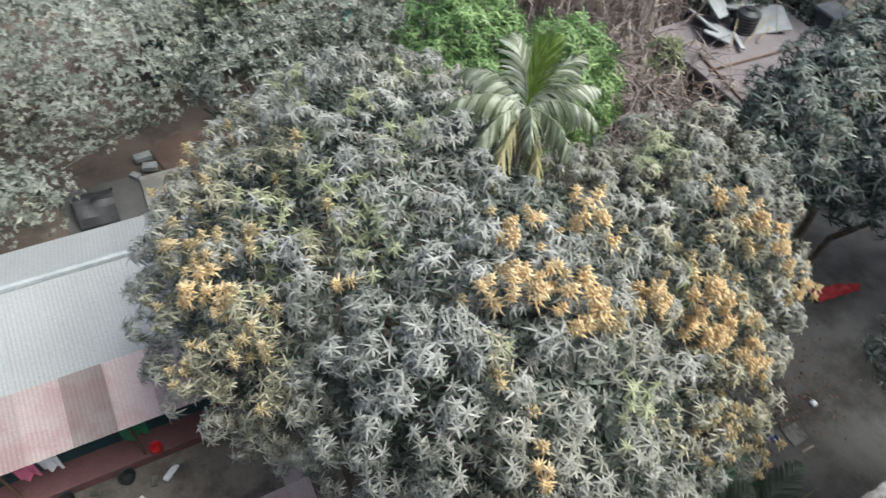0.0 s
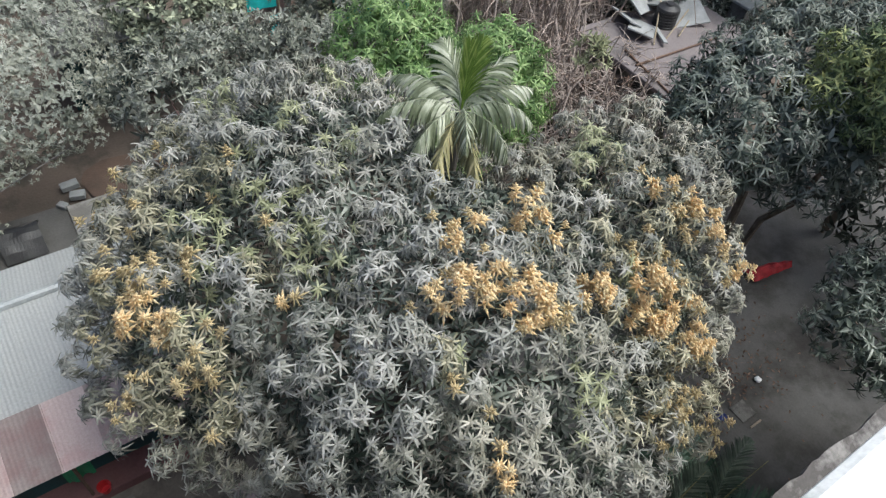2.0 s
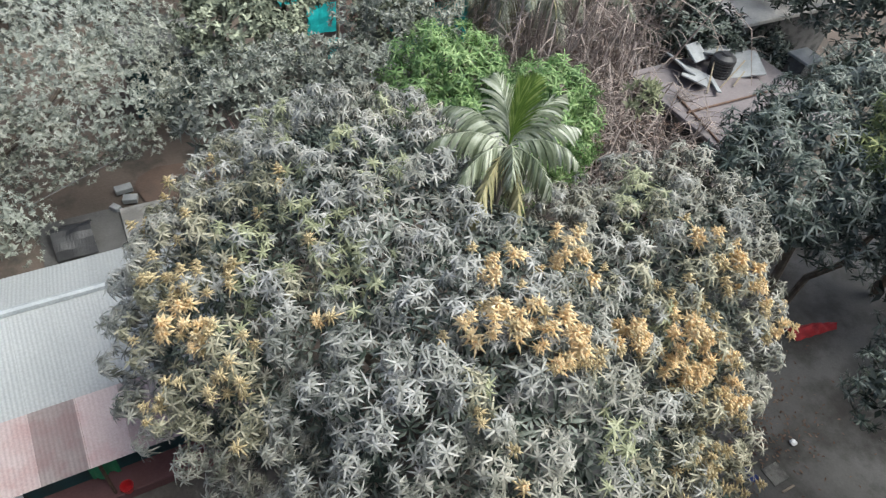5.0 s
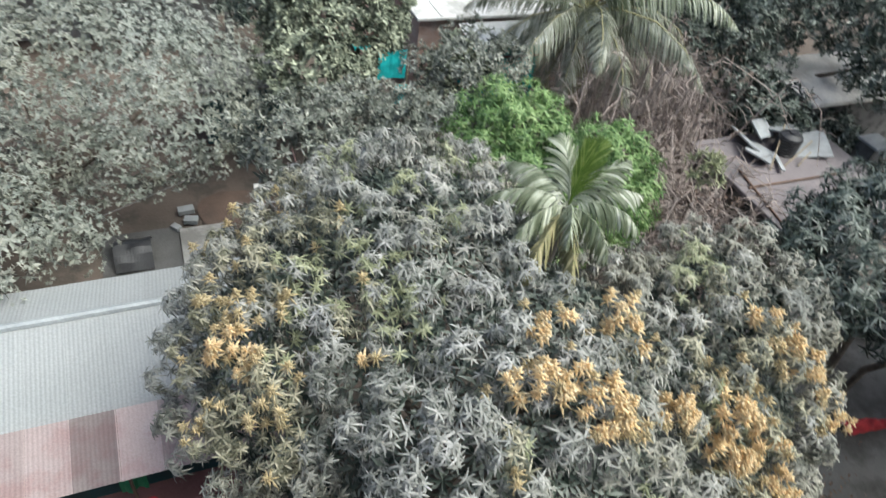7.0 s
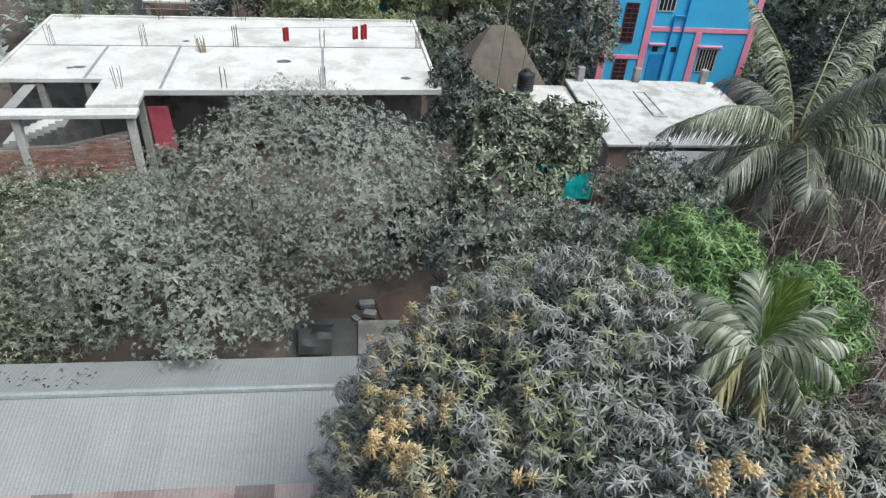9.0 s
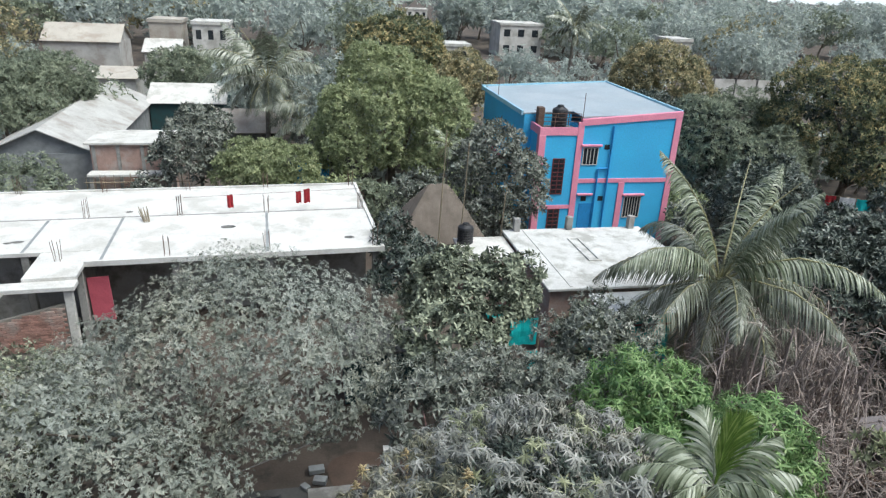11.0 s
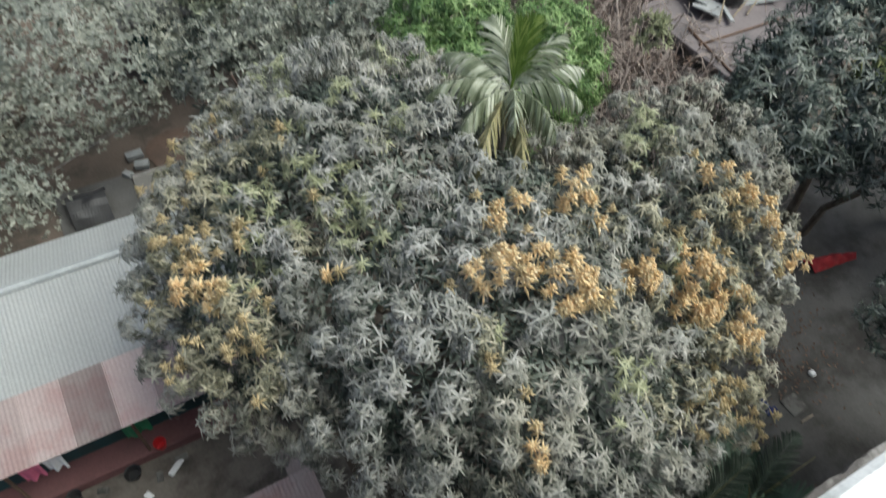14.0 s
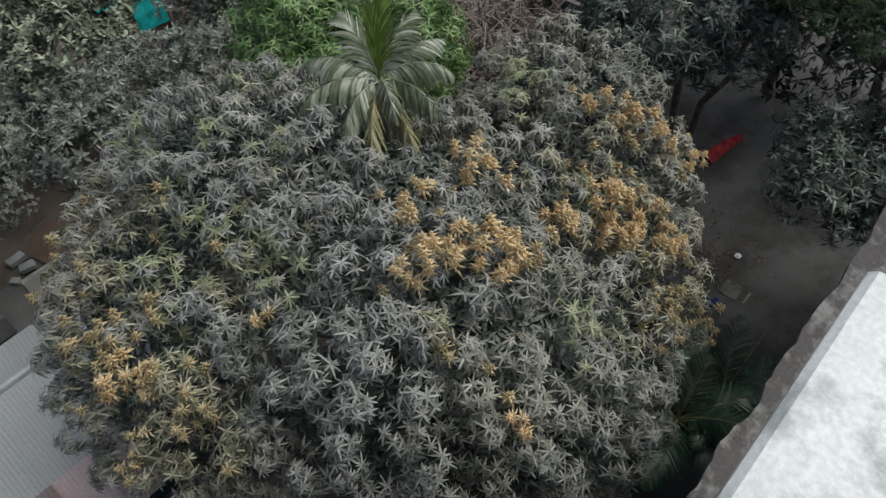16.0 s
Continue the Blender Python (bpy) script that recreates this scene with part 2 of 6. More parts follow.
M_WINRED = surface("dark_red_iron", (0.16, 0.04, 0.045), (0.11, 0.03, 0.03), 4, 20, 0.6)
M_MAUVE = surface("dusty_cement_roof", (0.2, 0.175, 0.175), (0.15, 0.13, 0.13), 0.7, 16, 0.9, bump=0.3, stain=(0.14, 0.125, 0.125), stain_scale=0.8)
M_PALECONC = surface("pale_concrete", (0.3, 0.31, 0.31), (0.2, 0.207, 0.207), 2, 25, 0.9, bump=0.3)
M_ORANGE = surface("orange_earth", (0.12, 0.08, 0.06), (0.08, 0.056, 0.044), 1.2, 20, 0.95, bump=0.4)
M_TEALDARK = surface("dark_teal_boards", (0.02, 0.07, 0.075), (0.03, 0.05, 0.05), 2, 20, 0.7)
M_PINKPOLE = surface("pinkish_pole", (0.42, 0.27, 0.25), (0.32, 0.2, 0.18), 4, 30, 0.8)
M_BLUECLOTH = surface("dark_blue_cloth", (0.02, 0.035, 0.14), (0.015, 0.025, 0.1), 5, 40, 0.9)
M_BRICKFAR = surface("unplastered_brick", (0.4, 0.27, 0.225), (0.32, 0.22, 0.185), 4, 14, 0.9, bump=0.4, stain=(0.42, 0.35, 0.31), stain_scale=0.8)
M_WEATHERED = surface("weathered_sheet_roof", (0.48, 0.44, 0.38), (0.4, 0.36, 0.31), 0.5, 10, 0.8, bump=0.1, stain=(0.34, 0.29, 0.24), stain_scale=0.4)
M_MOSSY = surface("mossy_broken_concrete", (0.085, 0.078, 0.074), (0.05, 0.046, 0.043), 3, 25, 0.95, bump=0.5, stain=(0.2, 0.19, 0.18), stain_scale=3.0)
M_TEALBRIGHT = surface("bright_teal_paint", (0.02, 0.32, 0.29), (0.02, 0.25, 0.23), 1.0, 20, 0.6)
M_PALETIN = surface("pale_tin", (0.5, 0.51, 0.5), (0.42, 0.43, 0.42), 0.8, 25, 0.5, 0.1, 0.08, rand=0.1)
M_TURQ = surface("turquoise_tarp", (0.02, 0.5, 0.5), (0.02, 0.38, 0.4), 3, 20, 0.5)
M_RED = surface("red_cloth", (0.36, 0.025, 0.03), (0.2, 0.015, 0.02), 4, 40, 0.85)
M_REDPAINT = surface("faded_red_door", (0.52, 0.11, 0.145), (0.42, 0.085, 0.115), 2, 20, 0.6)
M_BLACK = surface("black_plastic", (0.02, 0.02, 0.022), (0.035, 0.035, 0.035), 3, 30, 0.45)
M_BRICK = surface("brick_wall", (0.34, 0.19, 0.15), (0.27, 0.155, 0.125), 3, 30, 0.9, bump=0.4, stain=(0.36, 0.29, 0.25), stain_scale=0.9, rand=0.25)
M_MORTAR = surface("mortar", (0.24, 0.22, 0.19), (0.18, 0.165, 0.14), 3, 30, 0.95)
M_RUSTBAR = surface("rusty_rebar", (0.16, 0.1, 0.07), (0.1, 0.065, 0.05), 8, 60, 0.85)
M_THATCH = surface("brown_roof", (0.17, 0.14, 0.115), (0.12, 0.1, 0.08), 2, 35, 0.95, bump=0.5)
M_BAMBOO = surface("bamboo_pole", (0.3, 0.25, 0.17), (0.2, 0.16, 0.11), 5, 30, 0.8)
M_WOOD = surface("grey_plank", (0.28, 0.23, 0.18), (0.18, 0.15, 0.12), 3, 30, 0.85)
M_GREYROOF = surface("old_sheet_roof", (0.5, 0.49, 0.46), (0.4, 0.385, 0.36), 0.7, 10, 0.7, bump=0.1, stain=(0.33, 0.3, 0.27), stain_scale=0.5)
M_PLASTER = surface("pale_plaster", (0.62, 0.6, 0.56), (0.52, 0.5, 0.46), 0.8, 12, 0.85, stain=(0.4, 0.38, 0.34), stain_scale=0.6)
M_DIRTYPINK = surface("pinkish_plinth", (0.17, 0.08, 0.08), (0.13, 0.065, 0.065), 2, 25, 0.85)
M_GLASS = surface("dark_window", (0.035, 0.04, 0.045), (0.02, 0.025, 0.03), 2, 10, 0.15, bump=0.0)
M_GREENPL = surface("green_plastic", (0.02, 0.22, 0.1), (0.015, 0.17, 0.08), 4, 30, 0.45)
M_BLUEPL = surface("blue_plastic", (0.02, 0.13, 0.5), (0.02, 0.09, 0.4), 4, 30, 0.45)
M_REDPL = surface("red_plastic", (0.55, 0.03, 0.04), (0.45, 0.025, 0.03), 4, 30, 0.4)
M_CLOTHW = surface("white_cloth", (0.75, 0.75, 0.75), (0.62, 0.62, 0.63), 5, 40, 0.9)
M_CLOTHPK = surface("pink_cloth", (0.6, 0.15, 0.25), (0.5, 0.12, 0.2), 5, 40, 0.9)
# horizon backdrop: emission stands in for bright mist and sky
M_GLOWMIST, _nt, _b = principled("glowing_mist", 1.0, 0.0, 0.0)
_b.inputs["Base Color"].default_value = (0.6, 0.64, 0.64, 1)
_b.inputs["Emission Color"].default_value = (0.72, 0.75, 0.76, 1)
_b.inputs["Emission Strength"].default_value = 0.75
M_LITTER = foliage("leaf_litter_leaf", [(0.07, 0.042, 0.033), (0.12, 0.08, 0.062), (0.18, 0.13, 0.1)], 2.0, 0.9)

# ---------------------------------------------------------------- helpers


def box(bm, x0, x1, y0, y1, z0, z1, bevel=0.0):
    """An upright box in the given span, with softened edges."""
    r = bmesh.ops.create_cube(bm, size=1.0, matrix=Matrix.Translation(((x0 + x1) / 2, (y0 + y1) / 2, (z0 + z1) / 2)) @ Matrix.Diagonal((x1 - x0, y1 - y0, z1 - z0, 1)))
    if bevel:
        es = list({e for v in r["verts"] for e in v.link_edges})
        bmesh.ops.bevel(bm, geom=es, offset=bevel, segments=1, affect="EDGES")
    return bm


def rod(bm, a, b, r0, r1=None, seg=6):
    """A tapered round bar from a to b."""
    a, b = Vector(a), Vector(b)
    d = b - a
    m = Matrix.Translation((a + b) / 2) @ d.to_track_quat("Z", "Y").to_matrix().to_4x4()
    bmesh.ops.create_cone(bm, cap_ends=True, segments=seg, radius1=r0, radius2=r0 if r1 is None else r1, depth=d.length, matrix=m)
    return bm


def limb(bm, pts, radii, seg=7):
    """A bent tapering branch through the given places."""
    rings = []
    for k, p in enumerate(pts):
        p = Vector(p)
        d = (Vector(pts[min(k + 1, len(pts) - 1)]) - Vector(pts[max(k - 1, 0)])).normalized()
        q = d.to_track_quat("Z", "Y")
        rings.append([bm.verts.new(p + q @ Vector((radii[k] * math.cos(2 * math.pi * s / seg), radii[k] * math.sin(2 * math.pi * s / seg), 0))) for s in range(seg)])
    for a, b in zip(rings, rings[1:]):
        for s in range(seg):
            bm.faces.new((a[s], a[(s + 1) % seg], b[(s + 1) % seg], b[s]))
    bm.faces.new(list(reversed(rings[0])))
    bm.faces.new(rings[-1])
    return bm


def smooth(me):
    me.polygons.foreach_set("use_smooth", [True] * len(me.polygons))


def part(name, bm, material, parent=None, label="", kind=""):
    """Link a bmesh as one mesh object under a thing or a part."""
    me = bpy.data.meshes.new(name)
    bmesh.ops.recalc_face_normals(bm, faces=bm.faces)
    bm.to_mesh(me)
    bm.free()
    me.materials.append(material)
    ob = new(name, me)
    if parent:
        ob.parent = parent
        ob.matrix_parent_inverse = parent.matrix_basis.inverted()
    return tagged(ob, label, kind=kind)


def empty(name, x, y, z, label, category, group="", kind=""):
    ob = new(name)
    ob.location = (x, y, z)
    ob.empty_display_size = 0.3
    return tagged(ob, label, category, group, kind)


def B(*spans, bevel=0.0):
    bm = bmesh.new()
    for s in spans:
        box(bm, *s, bevel=bevel)
    return bm


def parts(name, material, parent, *spans, bevel=0.0):
    for q in spans:
        part(name, B(q, bevel=bevel), material, parent)


def slanted(x0, x1, y0, y1, z0, za, zb):
    """A wall piece whose top rises from za to zb."""
    bm = bmesh.new()
    vs = [bm.verts.new(p) for p in [(x0, y0, z0), (x1, y0, z0), (x1, y0, zb), (x0, y0, za), (x0, y1, z0), (x1, y1, z0), (x1, y1, zb), (x0, y1, za)]]
    for q in ((0, 1, 2, 3), (7, 6, 5, 4), (0, 4, 5, 1), (1, 5, 6, 2), (2, 6, 7, 3), (3, 7, 4, 0)):
        bm.faces.new([vs[k] for k in q])
    return bm


def mesh_np(name, verts, tris, material):
    me = bpy.data.meshes.new(name)
    me.vertices.add(len(verts))
    me.vertices.foreach_set("co", np.ascontiguousarray(verts, np.float32).ravel())
    tris = np.ascontiguousarray(tris, np.int32)
    me.loops.add(tris.size)
    me.loops.foreach_set("vertex_index", tris.ravel())
    me.polygons.add(len(tris))
    me.polygons.foreach_set("loop_start", np.arange(0, tris.size, 3, dtype=np.int32))
    me.update(calc_edges=True)
    me.materials.append(material)
    return me


def child_mesh(name, me, parent, kind="", label=""):
    ob = new(name, me)
    ob.parent = parent
    ob.matrix_parent_inverse = parent.matrix_basis.inverted()
    return tagged(ob, label, kind=kind)


def leaf_shape(length, width, droop, fold=0.14, rich=True):
    """One pointed leaf along +x: a folded blade that bends down."""
    if rich == "mid":
        z = -0.18 * droop * length
        v = [(0, 0, 0), (0.55 * length, -width / 2, z + fold * width / 2), (0.5 * length, 0, z), (0.55 * length, width / 2, z + fold * width / 2), (0.95 * length, 0, -droop * length)]
        f = [(0, 1, 2), (0, 2, 3), (1, 4, 2), (2, 4, 3)]
    elif rich:
        z1, z2, e1, e2 = -droop * 0.07 * length, -droop * 0.6 * length, width / 2, 0.41 * width
        v = [(0, 0, 0), (0.26 * length, -e1, z1 + fold * e1), (0.26 * length, 0, z1), (0.26 * length, e1, z1 + fold * e1), (0.78 * length, -e2, z2), (0.78 * length, e2, z2), (0.98 * length, 0, -droop * length)]
        f = [(0, 1, 2), (0, 2, 3), (1, 4, 2), (2, 4, 5), (2, 5, 3), (4, 6, 5)]
    else:
        v = [(0, 0, 0), (0.45 * length, -width / 2, -droop * 0.2 * length), (length, 0, -droop * length), (0.45 * length, width / 2, -droop * 0.2 * length)]
        f = [(0, 1, 2), (0, 2, 3)]
    return np.array(v, float), np.array(f, int)


def rosette(rng, n, length, width, droop=0.35, rich=True, spread=(0.15, 1.25)):
    """A whorl of leaves round a twig's tip; the tip points to +z."""
    vs, fs, k0 = [], [], 0
    for k in range(n):
        v, f = leaf_shape(length * rng.uniform(0.75, 1.1), width * rng.uniform(0.8, 1.15), droop * rng.uniform(0.5, 1.6), rich=rich)
        up = spread[0] + (spread[1] - spread[0]) * (1 - (k + 0.5) / n) + rng.uniform(-0.12, 0.12)
        el = math.pi / 2 - up - 0.25
        ry = np.array([[math.cos(el), 0, -math.sin(el)], [0, 1, 0], [math.sin(el), 0, math.cos(el)]])
        a = 2.39996 * k + rng.uniform(-0.25, 0.25)
        rz = np.array([[math.cos(a), -math.sin(a), 0], [math.sin(a), math.cos(a), 0], [0, 0, 1]])
        v = v @ ry.T @ rz.T + np.array([0, 0, -0.15 * length * (1 - k / n)])
        vs.append(v)
        fs.append(f + k0)
        k0 += len(v)
    return np.concatenate(vs), np.concatenate(fs)


def frames_for(normals, rng):
    """Turn matrices whose z column follows the normals, with a random spin."""
    z = normals / np.linalg.norm(normals, axis=1, keepdims=True)
    a = rng.normal(size=z.shape)
    x = np.cross(a, z)
    x /= np.linalg.norm(x, axis=1, keepdims=True)
    return np.stack([x, np.cross(z, x), z], -1)


def scatter(templates, places, turns, sizes, rng):
    """Copies of the templates at the places, joined."""
    vs, fs, k0 = [], [], 0
    pick = rng.integers(0, len(templates), len(places))
    for k, (tv, tf) in enumerate(templates):
        i = np.where(pick == k)[0]
        if not len(i):
            continue
        v = np.einsum("nij,mj->nmi", turns[i], tv) * sizes[i][:, None, None] + places[i][:, None]
        f = tf[None] + (np.arange(len(i)) * len(tv))[:, None, None] + k0
        vs.append(v.reshape(-1, 3))
        fs.append(f.reshape(-1, 3))
        k0 += v.shape[0] * v.shape[1]
    return np.concatenate(vs), np.concatenate(fs)


def shell(lobes, per_m2, rng, rough=0.12, depth=0.25, below=-0.55, lumps=0.9):
    """Places and outward ways on the outside of a heap of rounded lobes (x, y, z, rx, ry, rz), with lumps and gaps."""
    ps, ns = [], []
    L = np.array(lobes, float)
    for j, (x, y, z, rx, ry, rz) in enumerate(L):
        area = 4 * math.pi * (((rx * ry) ** 1.6 + (rx * rz) ** 1.6 + (ry * rz) ** 1.6) / 3) ** (1 / 1.6)
        n = int(area * per_m2)
        d = rng.normal(size=(n, 3))
        d /= np.linalg.norm(d, axis=1, keepdims=True)
        d = d[d[:, 2] > below]
        bump = np.array([noise.noise(Vector(q * (lumps * max(rx, rz)) + j * 7.3)) for q in d])
        s = 1 + rough * bump * 1.6 - depth * rng.random(len(d)) ** 3
        p = np.array([x, y, z]) + d * np.array([rx, ry, rz]) * s[:, None]
        nn = d / np.array([rx, ry, rz])
        nn /= np.linalg.norm(nn, axis=1, keepdims=True)
        keep = np.ones(len(p), bool)
        for i, l in enumerate(L):
            if i != j:
                keep &= (((p - l[:3]) / l[3:]) ** 2).sum(1) > 0.72
        ps.append(p[keep])
        ns.append(nn[keep])
    return np.concatenate(ps), np.concatenate(ns)


def billow(lobes, size, rng, per_m2=None, flat=0.85, out=0.45):
    """Break the lobes into many rounded clumps that sit on their outside."""
    L, subs = np.array(lobes, float), []
    per_m2 = per_m2 or 0.75 / size ** 2
    for j, l in enumerate(L):
        area = 4 * math.pi * (((l[3] * l[4]) ** 1.6 + (l[3] * l[5]) ** 1.6 + (l[4] * l[5]) ** 1.6) / 3) ** (1 / 1.6)
        d = rng.normal(size=(int(area * per_m2), 3))
        d /= np.linalg.norm(d, axis=1, keepdims=True)
        for q in d[d[:, 2] > -0.45]:
            r = size * rng.uniform(0.65, 1.3)
            p = l[:3] + q * (l[3:] - r * rng.uniform(out, 0.95))
            if all((((p - o[:3]) / o[3:]) ** 2).sum() > 0.52 for i, o in enumerate(L) if i != j):
                subs.append((*p, r, r, r * flat))
    return subs


def outside(p, lobes, k=0.72):
    keep = np.ones(len(p), bool)
    for l in np.array(lobes, float):
        keep &= (((p - l[:3]) / l[3:]) ** 2).sum(1) > k
    return keep


def thinned(p, step, rng):
    """Indices of points that keep a distance from one another."""
    kept, cells = [], {}
    for i in rng.permutation(len(p)):
        x, y, z = p[i]
        c = (int(x // step), int(y // step), int(z // step))
        ok = True
        for a in (-1, 0, 1):
            for b in (-1, 0, 1):
                for d in (-1, 0, 1):
                    for q in cells.get((c[0] + a, c[1] + b, c[2] + d), ()):
                        if (q[0] - x) ** 2 + (q[1] - y) ** 2 + (q[2] - z) ** 2 < step * step:
                            ok = False
                            break
                    if not ok:
                        break
                if not ok:
                    break
            if not ok:
                break
        if ok:
            kept.append(i)
            cells.setdefault(c, []).append((x, y, z))
    return np.array(kept)


def skin(lobes, rng, dense, soft=0.2, inset=0.0, low=-0.4):
    """Places and outward ways on the one rounded skin that lies over all the lobes."""
    L = np.array(lobes, float)
    ps = []
    for l in L:
        d = rng.normal(size=(int(4 * math.pi * l[3:].mean() ** 2 * dense), 3))
        d /= np.linalg.norm(d, axis=1, keepdims=True)
        ps.append(l[:3] + d * l[3:])
    p = np.concatenate(ps)
    for _ in range(5):
        v = (p[:, None] - L[None, :, :3]) / L[None, :, 3:]
        far = np.linalg.norm(v, axis=2)
        dist = (far - 1) * L[:, 3:].min(1)
        w = np.exp(-np.clip(dist - dist.min(1, keepdims=True), 0, 9) / soft)
        gap = dist.min(1) - soft * np.log(w.sum(1)) * 0.6 + inset
        g = (w[:, :, None] * v / far[:, :, None]).sum(1)
        n = g / np.linalg.norm(g, axis=1, keepdims=True)
        p = p - n * np.clip(gap, -0.5, 0.5)[:, None]
    ok = (n[:, 2] > low) & (np.abs(gap) < 0.06)
    return p[ok], n[ok]


def whorl_places(lobes, rng, step=0.14, clump=0.55, lift=0.2, up=0.6, low=-0.4, lean=0.75, holes=0.1, crease=1.0):
    """Twig tips over a crown: close together, gathered into domed clumps with dark creases and a few holes between them."""
    p, n = skin(lobes, rng, 3.2 / step ** 2, low=low)
    k = thinned(p, step, rng)
    p, n = p[k], n[k]
    c = p[thinned(p, clump, rng)]
    c = c + rng.normal(size=c.shape) * 0.05
    tall, gone = rng.uniform(-0.5, 0.5, len(c)), rng.random(len(c)) < holes
    near = np.concatenate([((q[:, None] - c[None]) ** 2).sum(2).argmin(1) for q in np.array_split(p, max(1, len(p) // 800))])
    off = p - c[near]
    d = np.linalg.norm(off, axis=1) / (clump * 0.62)
    rise = lift * (1 - 1.5 * d ** 2) + 0.5 * lift * tall[near] - 1.5 * lift * gone[near] + rng.normal(size=len(p)) * 0.03
    open_to = (d < 0.88) | (rng.random(len(p)) < crease)
    way = n + lean * off / (clump * 0.62) + np.array([0, 0, up]) + rng.normal(size=n.shape) * 0.2
    return (p + n * np.clip(rise, -0.45, 0.3)[:, None])[open_to], way[open_to]


def wood(parent, base, lobes, r=0.2, material=None, fork=0.35):
    """Trunk and one limb to each lobe, leaning through the crown."""
    bx, by, bz = base
    top = np.mean([l[:3] for l in lobes], axis=0)
    f = Vector((bx + (top[0] - bx) * 0.3, by + (top[1] - by) * 0.3, bz + (top[2] - bz) * fork))
    part("trunk", limb(bmesh.new(), [(bx, by, bz - 0.2), (bx + 0.05, by, bz + 0.25), tuple(f)], [r * 1.5, r * 1.05, r * 0.8], 9), material or M_BARK, parent)
    for x, y, z, rx, ry, rz in lobes:
        t = Vector((x, y, z + 0.3 * rz))
        mid = f.lerp(t, 0.5) + Vector((0.12 * rx, -0.1 * ry, 0.1))
        part("limb", limb(bmesh.new(), [tuple(f - Vector((0, 0, 0.1))), tuple(mid), tuple(t)], [r * 0.6, r * 0.4, r * 0.12], 6), material or M_BARK, parent)


def tree(name, base, lobes, material, seed, leaf=(0.2, 0.05), n_leaf=9, per_m2=9.0, trunk=0.18, droop=0.35, rich=True, up=0.45, label="", category="tree", group="", rough=0.12, depth=0.25, below=-0.55, lumps=0.9, bark=None, fork=0.35, spread=(0.15, 1.25), clump=0.6, core=None, fine=None, lift=0.2, holes=0.1):
    rng = np.random.default_rng(seed)
    ob = empty(name, *base, label, category, group)
    wood(ob, base, lobes, trunk, bark, fork)
    if fine:
        p, n = whorl_places(lobes, rng, fine, clump, lift, up, below, holes=holes)
    else:
        p, n = shell(billow(lobes, clump, rng, out=-0.1) if clump else lobes, per_m2, rng, rough, depth, below, lumps)
        o = outside(p, lobes, 0.62)
        p, n = p[o], n[o]
        n = n + np.array([0, 0, up]) + rng.normal(size=n.shape) * 0.45
    tp = [rosette(rng, n_leaf, leaf[0], leaf[1], droop, rich, spread) for _ in range(5)]
    v, f = scatter(tp, p, frames_for(n, rng), rng.uniform(0.65, 1.25, len(p)), rng)
    child_mesh("crown", mesh_np("crown", v, f, material), ob, "stuff")
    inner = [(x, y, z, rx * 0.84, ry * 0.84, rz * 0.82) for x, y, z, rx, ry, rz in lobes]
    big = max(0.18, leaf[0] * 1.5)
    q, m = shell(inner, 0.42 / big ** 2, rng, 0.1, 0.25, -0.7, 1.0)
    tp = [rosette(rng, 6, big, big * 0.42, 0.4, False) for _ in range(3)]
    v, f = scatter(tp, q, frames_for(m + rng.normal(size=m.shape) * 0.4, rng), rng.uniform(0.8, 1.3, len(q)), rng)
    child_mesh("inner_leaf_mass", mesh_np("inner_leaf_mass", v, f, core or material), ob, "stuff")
    return ob


def frond(rng, length, width, pairs, arch, hang, ahead=0.0, blade=0.62, taper=0.85):
    """A feathered palm leaf along +x: an arched midrib and hanging leaflets. Gives leaflets and midrib apart."""
    t = np.linspace(0, 1, 14)
    ang = arch[0] + (arch[1] - arch[0]) * t ** 1.2
    st = length / 13
    mx = np.concatenate([[0], np.cumsum(np.cos(ang[:-1]) * st)])
    mz = np.concatenate([[0], np.cumsum(np.sin(ang[:-1]) * st)])
    V, F, k = [], [], 0
    cut, wide = (0.0, 0.28, 0.55, 0.8, 1.0), (0.45, 1.0, 0.95, 0.6, 0.0)
    for i in range(pairs):
        s = 0.14 + 0.86 * i / (pairs - 1)
        x, z = np.interp(s, t, mx), np.interp(s, t, mz)
        a = np.interp(s, t, ang)
        w = width * (math.sin(math.pi * min(1, 0.18 + s * taper)) ** 0.7) * rng.uniform(0.82, 1.12)
        ex = np.array([math.cos(a), 0, math.sin(a)]) * length * 0.5 / pairs * blade
        for side in (-1, 1):
            h = hang * rng.uniform(0.6, 1.35)
            fw = 0.55 + 0.35 * s + ahead + rng.normal() * 0.08
            d = np.array([math.cos(a) * fw, side * 1.0, math.sin(a) * fw + 0.25 - 0.15 * h])
            d /= np.linalg.norm(d)
            o = np.array([x, 0, z])
            for j in range(5):
                if j:
                    q = d + np.array([0, 0, -h * cut[j] ** 1.3])
                    o = o + q / np.linalg.norm(q) * w * (cut[j] - cut[j - 1])
                V += [o - ex * wide[j], o + ex * wide[j]] if j < 4 else [o]
            F += [(k, k + 1, k + 3), (k, k + 3, k + 2), (k + 2, k + 3, k + 5), (k + 2, k + 5, k + 4), (k + 4, k + 5, k + 7), (k + 4, k + 7, k + 6), (k + 6, k + 7, k + 8)]
            k += 9
    return np.array(V), np.array(F), [(mx[i], 0, mz[i]) for i in range(0, 14, 3)]


